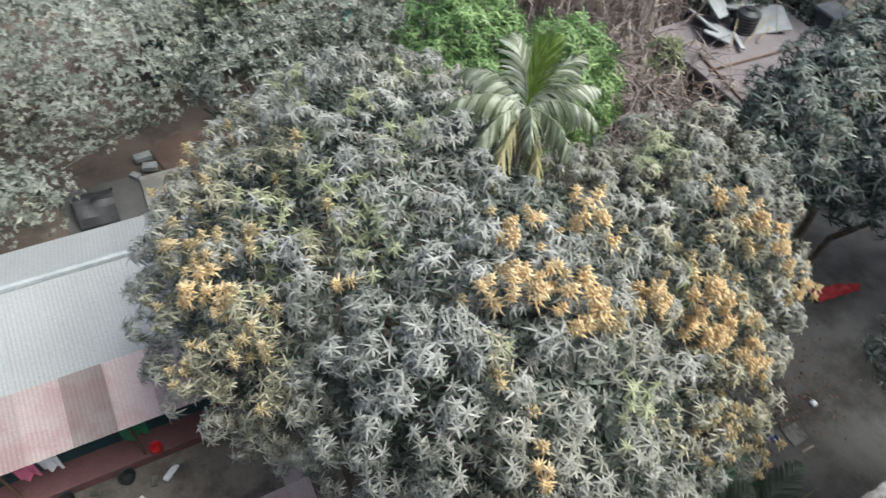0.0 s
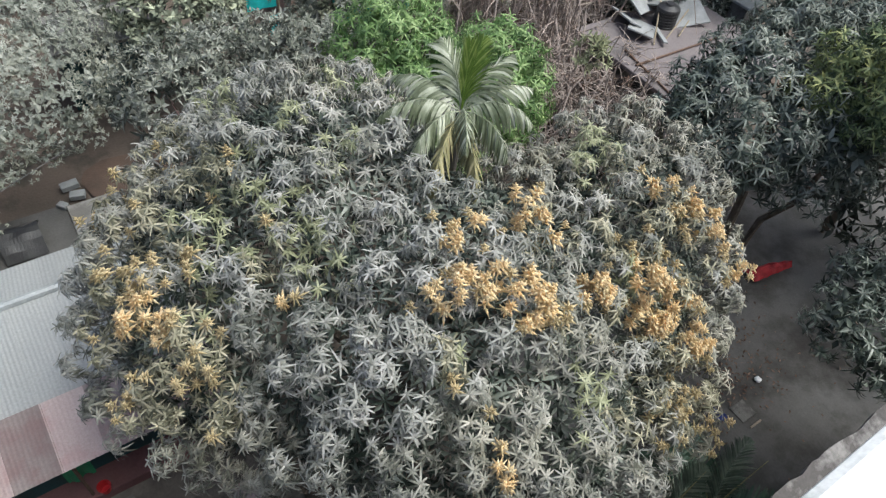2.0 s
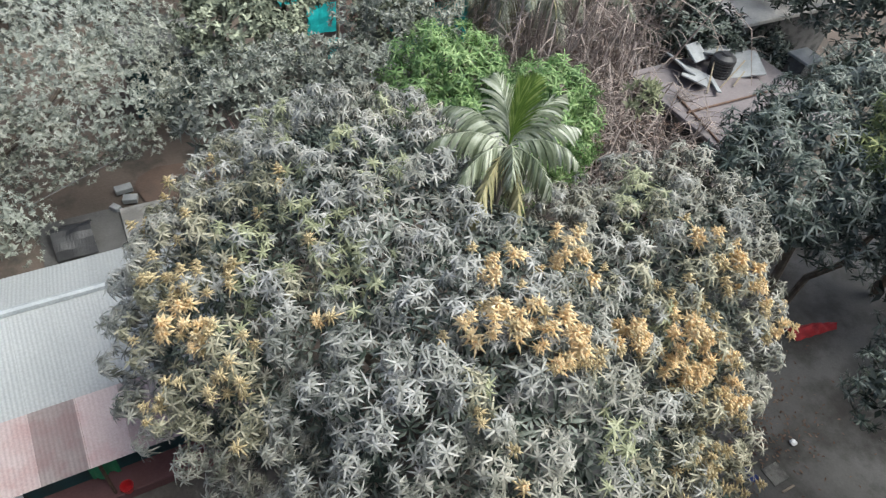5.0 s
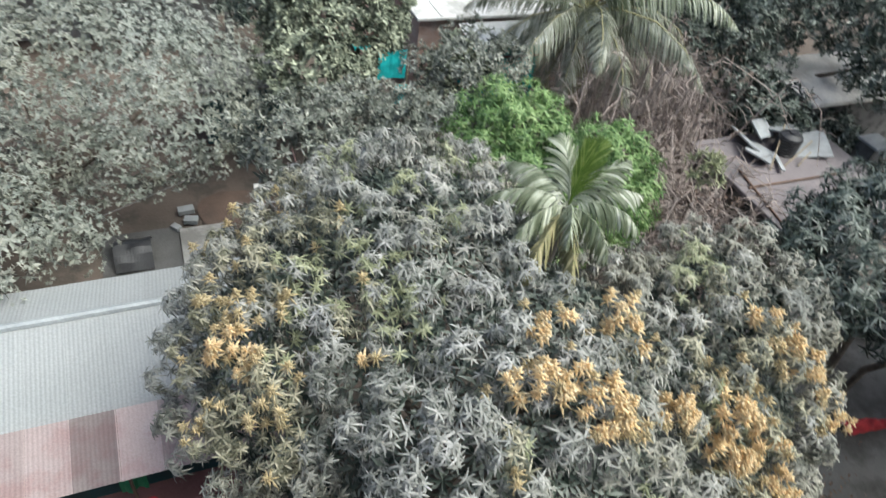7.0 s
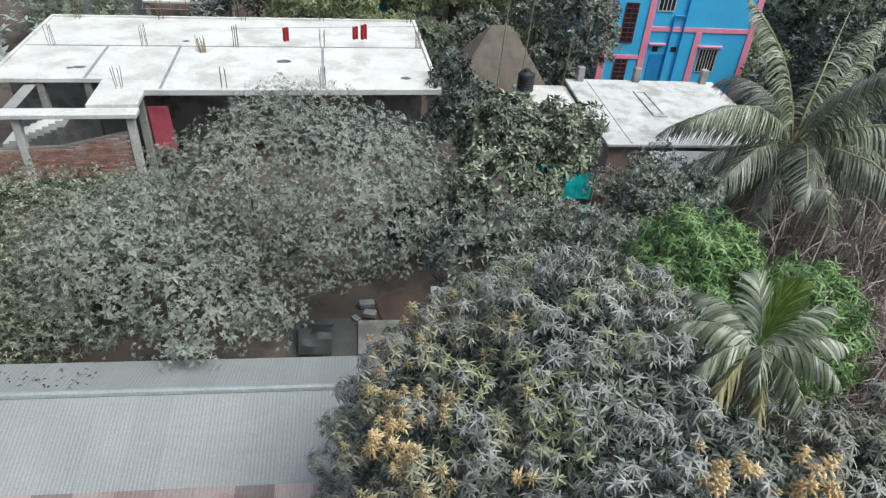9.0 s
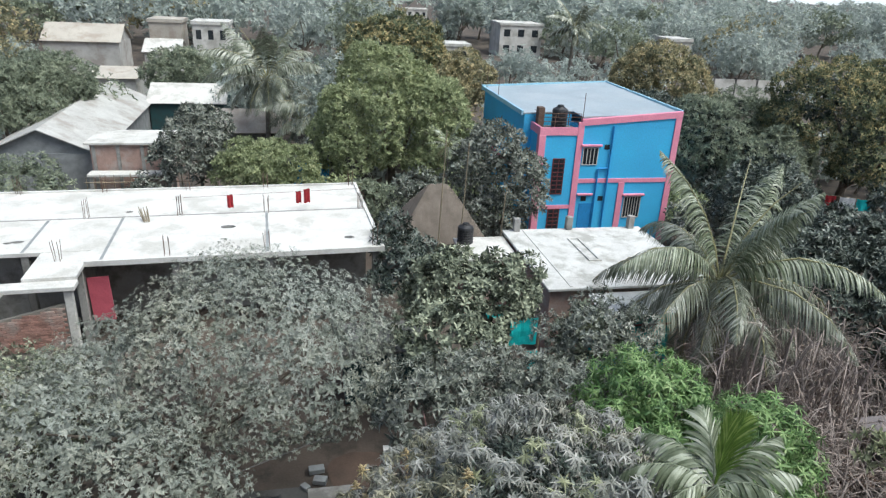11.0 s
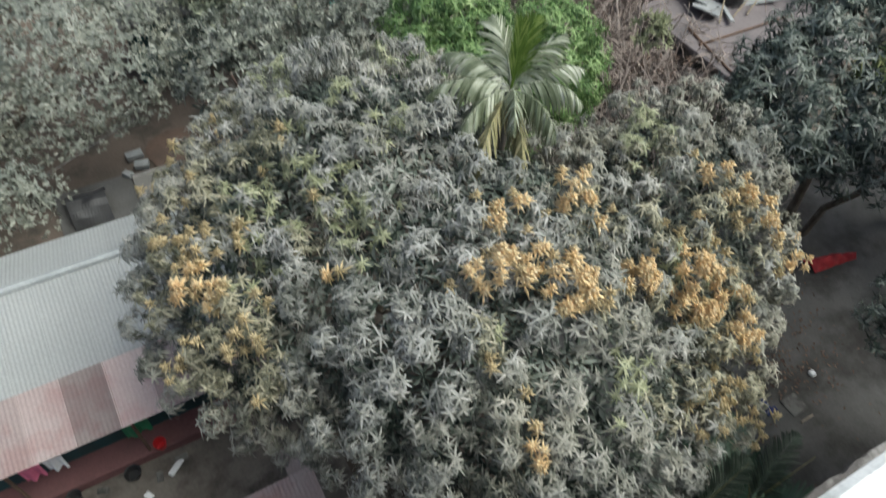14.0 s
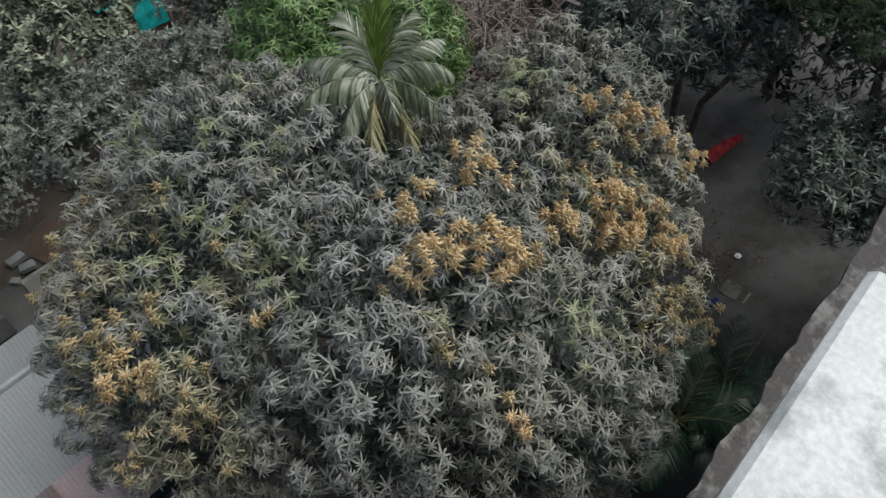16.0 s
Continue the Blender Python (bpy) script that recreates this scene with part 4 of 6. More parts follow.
def water_tank(x, y, z, r, h):
    ob = empty("water_tank", x, y, z, "ribbed black plastic water tank", "water tank")
    bm = bmesh.new()
    prof = [(0, 0), (r, 0), (r, h * 0.08)]
    for k in range(5):
        a = h * (0.1 + 0.13 * k)
        prof += [(r * 0.95, a), (r * 0.95, a + h * 0.07), (r, a + h * 0.09), (r, a + h * 0.12)]
    prof += [(r * 0.93, h * 0.82), (r * 0.45, h * 0.93), (r * 0.45, h * 0.95)]
    rings = []
    for pr, pz in prof[1:]:
        rings.append([bm.verts.new((x + pr * math.cos(2 * math.pi * s / 20), y + pr * math.sin(2 * math.pi * s / 20), z + pz)) for s in range(20)])
    for p, q in zip(rings, rings[1:]):
        for s in range(20):
            bm.faces.new((p[s], p[(s + 1) % 20], q[(s + 1) % 20], q[s]))
    bm.faces.new(list(reversed(rings[0])))
    bm.faces.new(rings[-1])
    part("body", bm, M_BLACK, ob)
    part("lid", rod(bmesh.new(), (x, y, z + h * 0.95), (x, y, z + h), r * 0.42, r * 0.36, 14), M_BLACK, ob)
    return ob


water_tank(14.15, 36.4, 6.76, 0.46, 1.35)

# ---------------------------------------------------------------- small hut
hut = empty("hut", 6.4, 31.8, 0, "small hut with a steep brown roof", "hut")
bm = bmesh.new()
bmesh.ops.create_grid(bm, x_segments=32, y_segments=28, size=1.0)
for v in bm.verts:
    x, y = v.co.x * 2.2, v.co.y * 1.8
    rise = min(1 - abs(v.co.y), (2.2 - abs(x)) / 1.75, 1.0)
    v.co = (6.3 + x, 32.0 + y, 2.2 + 2.5 * rise ** 0.93 + 0.05 * noise.noise(Vector((x * 3, y * 3, 0))))
part("roof", bm, M_THATCH, hut, "steep brown thatch roof with a short ridge").modifiers.new("thick", "SOLIDIFY").thickness = 0.12
part("wall", B((5.0, 7.6, 30.9, 33.1, 0, 2.6)), M_CONCRETE, hut)

# ---------------------------------------------------------------- the flowering mango tree
MANGO = [
    (7.64, 4.85, 6.40, 1.58, 1.58, 1.58), (3.10, 6.92, 5.51, 3.00, 3.00, 3.00), (6.62, 4.08, 5.41, 2.05, 2.05, 2.05),
    (3.18, 4.30, 5.85, 2.46, 2.46, 2.46), (1.55, 6.37, 5.46, 2.38, 2.38, 2.38), (4.26, 2.81, 5.19, 2.00, 2.00, 2.00),
    (4.38, 4.91, 5.20, 2.75, 2.75, 2.75), (1.90, 5.53, 4.57, 1.68, 1.68, 1.68), (6.29, 2.23, 5.18, 0.94, 0.94, 0.94),
    (3.82, 3.18, 5.32, 2.22, 2.22, 2.22), (7.47, 3.64, 6.03, 1.18, 1.18, 1.18), (1.16, 8.07, 5.86, 1.15, 1.15, 1.15)]
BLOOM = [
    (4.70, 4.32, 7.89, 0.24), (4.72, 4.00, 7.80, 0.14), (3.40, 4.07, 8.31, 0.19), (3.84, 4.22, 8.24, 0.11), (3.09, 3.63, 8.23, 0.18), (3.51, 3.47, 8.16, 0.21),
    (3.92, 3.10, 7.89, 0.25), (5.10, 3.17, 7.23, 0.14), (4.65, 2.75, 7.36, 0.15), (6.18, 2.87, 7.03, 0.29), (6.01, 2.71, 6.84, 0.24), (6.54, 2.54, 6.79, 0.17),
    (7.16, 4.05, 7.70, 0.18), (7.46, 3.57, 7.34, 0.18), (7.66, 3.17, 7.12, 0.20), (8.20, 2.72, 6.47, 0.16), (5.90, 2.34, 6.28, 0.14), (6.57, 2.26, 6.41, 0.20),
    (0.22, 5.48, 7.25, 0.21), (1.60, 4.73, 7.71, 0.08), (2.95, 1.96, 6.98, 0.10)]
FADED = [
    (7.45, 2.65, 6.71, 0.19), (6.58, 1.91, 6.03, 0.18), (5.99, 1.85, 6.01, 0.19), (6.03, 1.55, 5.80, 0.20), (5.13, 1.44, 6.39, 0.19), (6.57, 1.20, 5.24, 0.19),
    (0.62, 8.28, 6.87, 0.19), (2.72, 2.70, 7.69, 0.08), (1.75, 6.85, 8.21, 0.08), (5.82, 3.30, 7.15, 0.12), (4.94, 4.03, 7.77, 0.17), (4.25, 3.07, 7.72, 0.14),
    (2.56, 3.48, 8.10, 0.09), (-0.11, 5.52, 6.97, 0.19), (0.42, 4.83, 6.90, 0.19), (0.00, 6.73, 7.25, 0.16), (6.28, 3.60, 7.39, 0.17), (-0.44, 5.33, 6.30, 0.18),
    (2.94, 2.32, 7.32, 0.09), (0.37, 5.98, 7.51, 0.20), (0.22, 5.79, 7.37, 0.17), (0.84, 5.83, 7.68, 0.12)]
OLIVE = [
    (0.35, 8.42, 6.62, 0.39), (0.58, 6.73, 7.62, 0.36), (0.08, 6.39, 7.35, 0.36), (-0.22, 5.84, 6.99, 0.40), (-0.15, 5.15, 6.63, 0.43), (0.49, 5.11, 7.20, 0.30),
    (0.29, 4.62, 6.51, 0.35), (6.41, 3.63, 7.42, 0.38), (7.13, 3.48, 7.33, 0.36), (6.90, 2.73, 6.96, 0.40), (6.20, 2.46, 6.64, 0.43), (6.11, 1.86, 6.04, 0.48),
    (4.94, 1.65, 6.69, 0.35), (5.63, 2.87, 6.78, 0.33), (5.09, 4.09, 7.75, 0.31), (1.55, 6.77, 8.10, 0.35), (1.63, 5.66, 7.82, 0.30), (1.31, 8.17, 7.59, 0.36),
    (2.80, 2.99, 7.92, 0.19), (4.14, 2.84, 7.60, 0.21), (6.73, 4.73, 7.71, 0.27)]
YOUNG = [
    (3.50, 7.51, 8.44, 0.17), (3.15, 6.35, 8.47, 0.16), (2.20, 8.39, 7.99, 0.22), (2.22, 5.26, 7.92, 0.25), (1.61, 5.78, 7.87, 0.18), (1.20, 6.31, 7.83, 0.20),
    (1.87, 6.18, 8.16, 0.11), (6.80, 5.09, 7.74, 0.22), (2.72, 7.12, 8.50, 0.11), (2.92, 2.88, 7.86, 0.08), (6.10, 3.13, 7.18, 0.12), (2.10, 6.92, 8.36, 0.11),
    (0.74, 5.40, 7.50, 0.16), (4.04, 2.17, 7.31, 0.20), (2.20, 5.79, 8.16, 0.10), (2.53, 5.34, 8.01, 0.12)]


def mango_tree():
    rng = np.random.default_rng(11)
    ob = empty("mango_tree", 4.0, 6.3, 0, "broad dusty mango tree in yellow flower", "tree")
    wood(ob, (4.0, 6.3, 0), MANGO, 0.3)
    p, n = whorl_places(MANGO, rng, 0.093, 0.46, 0.36, 0.5, -0.3, holes=0.1, crease=0.4)
    dip = ((p - (4.6, 5.55, 7.75)) ** 2).sum(1) > 0.72 ** 2
    p, n = p[dip], n[dip]
    turns, sizes = frames_for(n, rng), rng.uniform(0.85, 1.2, len(p))
    leaf = [rosette(rng, 14, 0.09, 0.023, 1.25, True, (0.3, 1.7)) for _ in range(9)]
    bloom = [panicle(rng, 0.2) for _ in range(5)]

    def near(spots, grow=1.0):
        m = np.zeros(len(p), bool)
        for x, y, z, r in spots:
            m |= ((p - (x, y, z)) ** 2).sum(1) < (grow * r + 0.08) ** 2
        return m

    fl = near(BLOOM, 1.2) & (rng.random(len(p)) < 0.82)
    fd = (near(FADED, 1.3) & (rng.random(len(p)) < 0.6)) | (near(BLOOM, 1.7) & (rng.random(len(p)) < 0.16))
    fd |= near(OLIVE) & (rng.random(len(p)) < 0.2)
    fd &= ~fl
    yg = near(YOUNG, 1.45) & (rng.random(len(p)) < 0.85)
    yg |= near(YOUNG, 2.7) & (rng.random(len(p)) < 0.22)
    ol = near(OLIVE, 1.35) & ~yg & (rng.random(len(p)) < 0.9)
    thin_out = fl & (rng.random(len(p)) < 0.6)
    yg, ol = yg & ~thin_out, ol & ~thin_out
    rest = ~yg & ~ol & ~thin_out
    # the whorls at the crown's near top, one by one
    close = np.argsort(((p - (2.7, 4.0, 8.6)) ** 2).sum(1) + 1e3 * ~rest)[:300]
    rest[close] = False
    single = [mesh_np("leaf_whorl", v, f, M_MANGO) for v, f in leaf]
    for i in close:
        w = child_mesh("leaf_whorl", single[i % 9], ob)
        w.matrix_basis = Matrix.Translation(p[i]) @ Matrix(turns[i].tolist()).to_4x4() @ Matrix.Scale(sizes[i], 4)
    for name, sel, material, label in (("crown", rest, M_MANGO, ""), ("young_foliage", yg, M_YOUNG, "yellow-green young leaves"), ("olive_foliage", ol, M_OLIVE, "olive-brown leaves among the flowers")):
        v, f = scatter(leaf, p[sel], turns[sel], sizes[sel], rng)
        child_mesh(name, mesh_np(name, v, f, material), ob, "stuff", label)
    # two panicles to a flowering tip
    tw = np.where(fl)[0]
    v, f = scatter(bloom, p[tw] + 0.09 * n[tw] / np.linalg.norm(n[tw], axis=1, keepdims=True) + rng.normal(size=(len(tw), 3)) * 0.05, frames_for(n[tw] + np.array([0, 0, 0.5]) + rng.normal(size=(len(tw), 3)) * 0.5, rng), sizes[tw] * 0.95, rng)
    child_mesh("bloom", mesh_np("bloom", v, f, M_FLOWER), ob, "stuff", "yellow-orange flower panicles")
    blooms = [mesh_np("flower_panicle", v, f, M_FLOWER) for v, f in bloom]
    way = n / np.linalg.norm(n, axis=1, keepdims=True)
    up = frames_for(n + np.array([0, 0, 0.5]), rng)
    tip = p + (0.07 + 0.06 * fl[:, None]) * way
    for i in np.where(fl)[0][:300]:
        w = child_mesh("flower_panicle", blooms[i % 5], ob)
        w.matrix_basis = Matrix.Translation(tip[i]) @ Matrix(up[i].tolist()).to_4x4() @ Matrix.Scale(sizes[i] * 1.05, 4)
    more = np.where(fl)[0][300:]
    if len(more):
        v, f = scatter(bloom, tip[more], up[more], sizes[more], rng)
        child_mesh("bloom", mesh_np("bloom", v, f, M_FLOWER), ob, "stuff", "yellow-orange flower panicles")
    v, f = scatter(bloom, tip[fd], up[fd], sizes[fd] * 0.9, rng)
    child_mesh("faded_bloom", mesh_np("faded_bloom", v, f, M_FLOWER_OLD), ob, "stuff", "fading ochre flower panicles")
    # leaves and twigs inside that close the crown, coloured dark for shaded gaps
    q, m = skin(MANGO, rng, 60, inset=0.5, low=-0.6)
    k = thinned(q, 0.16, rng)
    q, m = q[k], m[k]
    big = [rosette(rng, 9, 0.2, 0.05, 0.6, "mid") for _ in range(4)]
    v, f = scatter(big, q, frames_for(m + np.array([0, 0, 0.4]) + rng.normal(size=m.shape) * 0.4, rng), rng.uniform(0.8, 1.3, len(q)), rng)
    child_mesh("inner_leaf_mass", mesh_np("inner_leaf_mass", v, f, M_DARKMANGO), ob, "stuff", "inner leaves coloured dark for the shade inside the crown")
    return ob


def panicle(rng, length):
    """A flower panicle: a stalk, tapering rings of side branches and small florets along them."""
    vs, fs = [], []

    def floret(c, r):
        k = len(vs)
        a = rng.normal(size=(4, 3))
        a /= np.linalg.norm(a, axis=1, keepdims=True)
        vs.extend(c + a * r)
        fs.extend([(k, k + 1, k + 2), (k, k + 2, k + 3), (k, k + 3, k + 1), (k + 1, k + 3, k + 2)])

    for i in range(19):
        h = i / 18
        o = np.array([0, 0, length * (0.05 + 0.8 * h)])
        ln = length * (0.66 * (1 - h) ** 0.8 + 0.1) * rng.uniform(0.75, 1.15)
        a = 2.39996 * i
        d = np.array([math.cos(a), math.sin(a), rng.uniform(0.15, 0.6)])
        d /= np.linalg.norm(d)
        s = np.cross(d, [0, 0, 1])
        k = len(vs)
        e = o + d * ln + np.array([0, 0, -0.2 * ln])
        for c, r in ((o, 0.006), (o + d * ln * 0.5, 0.017)):
            vs.extend([c + s * r, c - s * 0.5 * r + np.array([0, 0, r]), c - s * 0.5 * r - np.array([0, 0, r])])
        vs.append(e)
        for a0, a1 in ((0, 1), (1, 2), (2, 0)):
            fs.extend([(k + a0, k + a1, k + 3 + a1), (k + a0, k + 3 + a1, k + 3 + a0), (k + 3 + a0, k + 3 + a1, k + 6)])
        m = max(3, int(ln / 0.019))
        for j in range(m):
            t = 0.2 + 0.8 * (j + rng.random()) / m
            floret(o + d * ln * t + np.array([0, 0, -0.25 * ln * t * t]) + rng.normal(size=3) * 0.005, rng.uniform(0.008, 0.014))
    for j in range(4):
        floret(np.array([0, 0, length * (0.88 + 0.04 * j)]) + rng.normal(size=3) * 0.003, 0.008)
    return np.array(vs), np.array(fs)


mango_tree()

# ---------------------------------------------------------------- trees and palms near by
# the small palm: turn from the side that faces the open yard, rise at the foot and at the tip, length, hang, sweep, leaf
areca = empty("areca_palm", 5.6, 7.1, 0, "small palm with drooping pale green fronds", "palm tree")
part("trunk", limb(bmesh.new(), [(5.6, 7.1, -0.2), (5.6, 7.05, 0.4), (5.35, 6.7, 4.0), (4.95, 6.05, 8.5)], [0.12, 0.09, 0.08, 0.07], 10), M_PALMTRUNK, areca)
rng = np.random.default_rng(21)
for turn, e0, e1, ln, hang, ahead, material in (
        (178, 1.5, 1.35, 1.25, 0.1, 3.2, M_SPEAR), (150, 1.42, 1.0, 1.3, 0.3, 1.5, M_SPEAR), (125, 1.2, 0.2, 1.3, 0.7, 0.9, M_PALM), (-140, 1.25, 0.5, 1.25, 0.6, 1.0, M_PALM),
        (-100, 0.95, -0.5, 1.45, 1.3, 0.5, M_PALM), (-70, 0.7, -0.9, 1.65, 1.5, 0.4, M_PALM), (-35, 0.55, -1.3, 1.5, 1.7, 0.5, M_PALM), (-12, 0.3, -1.45, 1.9, 1.8, 0.6, M_OLDFROND),
        (10, 0.9, -1.4, 1.3, 1.8, 0.5, M_PALM), (18, 0.25, -1.45, 1.85, 1.8, 0.6, M_OLDFROND), (48, 0.6, -1.3, 1.45, 1.7, 0.4, M_PALM), (80, 0.85, -0.9, 1.45, 1.4, 0.4, M_PALM), (105, 0.95, -0.3, 1.35, 1.0, 0.6, M_PALM), (-165, 0.9, -0.4, 1.3, 1.0, 0.6, M_PALM)):
    v, f, r = frond(rng, ln * 0.88, 0.48, 30, (e0, e1 - 0.25 * (e0 < 1.2)), hang * 1.6, ahead, 1.15)
    rot = np.array(Matrix.Rotation(radians(turn - 129.8), 3, "Z"))
    off = np.array([4.95, 6.05, 8.46])
    fr = child_mesh("frond", mesh_np("frond", v @ rot.T + off, f, material), areca)
    part("midrib", limb(bmesh.new(), [tuple(np.array(q) @ rot.T + off) for q in r], [0.016, 0.013, 0.01, 0.007, 0.004], 5), material, fr)
palm("coconut_palm", (13.8, 18.9, 0), (13.5, 18.4, 5.2), 22, 31, 5.0, 1.2, 105, "coconut palm with long drooping fronds", nuts=True, trunk_r=0.17, hang=3.1, rib=0.03, arch_end=-1.8, low=-0.75, high=1.45, blade=0.95, mats=(M_COCO, M_OLDFROND, M_PALM))
tree("green_tree", (8.6, 10.9, 0), [(7.16, 11.46, 5.1, 1.6, 1.6, 1.9), (8.55, 9.50, 5.3, 1.25, 1.3, 1.7), (7.40, 9.82, 4.70, 1.4, 1.4, 1.5)], M_GREEN, 12, (0.14, 0.034), 10, 46, 0.14, droop=1.1, up=0.15, label="bright green leafy tree with drooping leaves", rich=True, clump=0.45, fine=0.125, lift=0.18)
DARKM = [(12.89, 6.19, 6.3, 1.2, 1.2, 1.1), (14.25, 6.3, 6.8, 1.15, 1.15, 1.0), (13.04, 5.87, 6.1, 1.7, 1.7, 1.3), (11.9, 5.1, 5.9, 1.3, 1.3, 1.2), (12.74, 4.17, 6.2, 1.3, 1.3, 1.15), (11.3, 6.2, 6.1, 0.6, 0.6, 0.6), (15.27, 6.92, 6.9, 0.7, 0.7, 0.6), (15.6, 5.4, 6.6, 1.6, 1.6, 1.2)]
dark_mango = tree("dark_mango_tree", (14.9, 5.65, 0), DARKM, M_DARKMANGO, 13, (0.15, 0.034), 12, 15, 0.13, rich=True, droop=1.1, label="dark green mango tree with a forked trunk", up=0.5, fork=0.5, fine=0.145, lift=0.26, clump=0.6, below=-0.45)
part("limb", limb(bmesh.new(), [(14.8, 5.6, 0.3), (14.13, 5.22, 1.2), (14.0, 4.8, 1.9), (14.07, 4.79, 2.8), (14.22, 4.41, 3.6), (14.6, 4.2, 5.8)], [0.12, 0.11, 0.1, 0.09, 0.08, 0.05], 7), M_BARK, dark_mango)
# added tree behind the yard; its unseen high lobes block the light
tree("dark_tree", (20.6, 2.0, 0), [(18.6, 3.6, 2.6, 1.7, 1.7, 2.2), (19.4, 0.8, 3.0, 2.4, 2.4, 2.4), (20.2, 5.0, 3.0, 2.2, 2.2, 2.4), (18.4, -2.0, 3.0, 2.2, 2.2, 2.4), (16.4, 2.8, 6.6, 2.3, 2.3, 1.3), (16.6, 0.2, 6.6, 2.4, 2.4, 1.3), (17.6, 5.2, 6.2, 2.2, 2.2, 1.6), (19.5, 2.5, 5.6, 2.4, 2.4, 2.2)], M_DARKMANGO, 71, (0.24, 0.075), 7, 14, 0.15, rich=False, label="dense dark tree added to shade the edge of the yard", clump=0.7, fine=0.3)
tree("side_mango_tree", (18.8, 4.6, 0), [(13.3, 4.3, 7.2, 1.2, 1.2, 1.0), (13.79, 3.27, 7.7, 1.5, 1.5, 1.2), (12.7, 1.7, 8.2, 1.8, 1.8, 1.4)], M_SIDE, 69, (0.15, 0.034), 12, 20, 0.14, rich=True, droop=0.8, label="yellow-green mango tree with brownish new leaves", fine=0.145, clump=0.6, fork=0.5)
tree("low_mango_tree", (13.0, -1.4, 0), [(10.3, 0.5, 5.9, 1.0, 1.0, 0.9), (9.06, 0.46, 6.2, 0.42, 0.42, 0.42), (8.93, 1.16, 6.5, 0.42, 0.42, 0.42), (10.19, 1.5, 6.4, 0.5, 0.5, 0.45), (9.6, 0.9, 6.2, 0.55, 0.55, 0.5), (11.6, -0.2, 6.0, 1.3, 1.3, 1.0)], M_DARKMANGO, 70, (0.12, 0.027), 13, 20, 0.09, rich=True, droop=0.8, label="dark green young mango tree by the house wall", fine=0.13, clump=0.45, fork=0.6)
BUSH = [(-3.58, 17.49, 3.6, 2.75, 2.75, 2.7), (-1.45, 18.06, 4.1, 2.75, 2.75, 2.7), (-2.79, 13.32, 2.9, 0.95, 0.95, 0.95), (-6.51, 14.46, 3.4, 2.3, 2.3, 2.2), (0.39, 18.96, 3.1, 2.4, 2.4, 2.4), (-4.40, 13.37, 3.2, 1.6, 1.6, 1.6), (-2.88, 20.24, 4.3, 1.95, 1.95, 1.95), (-0.20, 17.47, 3.1, 2.2, 2.2, 2.2), (-1.71, 16.47, 2.66, 1.5, 1.5, 1.5), (-5.81, 17.90, 2.3, 2.6, 2.6, 2.6), (-4.3, 11.75, 3.2, 0.55, 0.5, 0.4)]
tree("grey_bushy_tree", (-4.5, 18.0, 0), BUSH, M_BUSH, 14, (0.075, 0.028), 7, 50, 0.2, rich="mid", label="wide bushy tree with small grey-green leaves", clump=0.5, up=0.5, droop=0.6, fine=0.111, lift=0.3, holes=0.1, below=-0.3)
tree("grey_bush", (-9.5, 16, 0), [(-9.64, 13.99, 1.8, 1.5, 1.5, 1.5), (-7.78, 13.3, 2.5, 0.85, 0.85, 0.85), (-9.79, 17.10, 2.4, 2.35, 2.35, 2.3), (-8.59, 17.95, 2.1, 2.2, 2.2, 2.1), (-11.2, 12.6, 3.0, 1.1, 1.1, 1.0)], M_JACK, 15, (0.12, 0.045), 8, 30, 0.14, rich="mid", label="grey-green shrub with some yellow leaves", category="shrub", fine=0.15, clump=0.5, lift=0.22)
SHRUB = dict(category="shrub", group="dusty mango saplings")
tree("dusty_sapling", (3.2, 13.3, 0), [(*(2.26, 12.83, 5.01), 1.2, 1.1, 1.1), (*(3.06, 12.74, 5.12), 1.0, 1.0, 1.1)], M_DUSTY, 16, (0.17, 0.045), 9, 16, 0.07, rich="mid", label="dusty dark sapling beside the path", **SHRUB)
tree("dusty_sapling", (4.8, 14.8, 0), [(*(4.16, 13.20, 4.78), 1.4, 1.3, 1.2), (*(4.81, 12.54, 4.89), 1.2, 1.2, 1.2)], M_DUSTY, 17, (0.16, 0.045), 9, 16, 0.08, rich="mid", label="dusty dark sapling beside the path", **SHRUB)
tree("dusty_sapling", (7.2, 15.6, 0), [(*(5.91, 12.98, 4.68), 1.4, 1.3, 1.2), (*(8.18, 16.05, 4.52), 1.4, 1.4, 1.3)], M_DUSTY, 18, (0.16, 0.045), 9, 16, 0.08, rich="mid", label="dusty dark sapling with greyish leaves", **SHRUB)
tree("breadfruit_tree", (5.9, 20.0, 0), [(*(4.38, 19.74, 4.44), 1.3, 1.2, 1.4), (*(5.94, 19.42, 4.61), 1.3, 1.2, 1.25), (*(8.40, 17.22, 3.90), 0.85, 0.85, 0.9), (*(4.11, 17.81, 3.96), 1.4, 1.3, 1.1)], M_TIP, 19, (0.24, 0.09), 8, 17, 0.11, rich="mid", clump=0.5, label="tree with pale yellow-green tip leaves", rough=0.25)
tree("dark_shrub", (5.0, 27.0, 0), [(*(3.78, 25.30, 2.91), 1.3, 1.3, 1.3), (*(3.55, 27.69, 3.30), 0.9, 0.9, 1.2)], M_DARKMANGO, 30, (0.22, 0.06), 8, 12, 0.09, label="dark leafy shrub by the house corner", category="shrub")
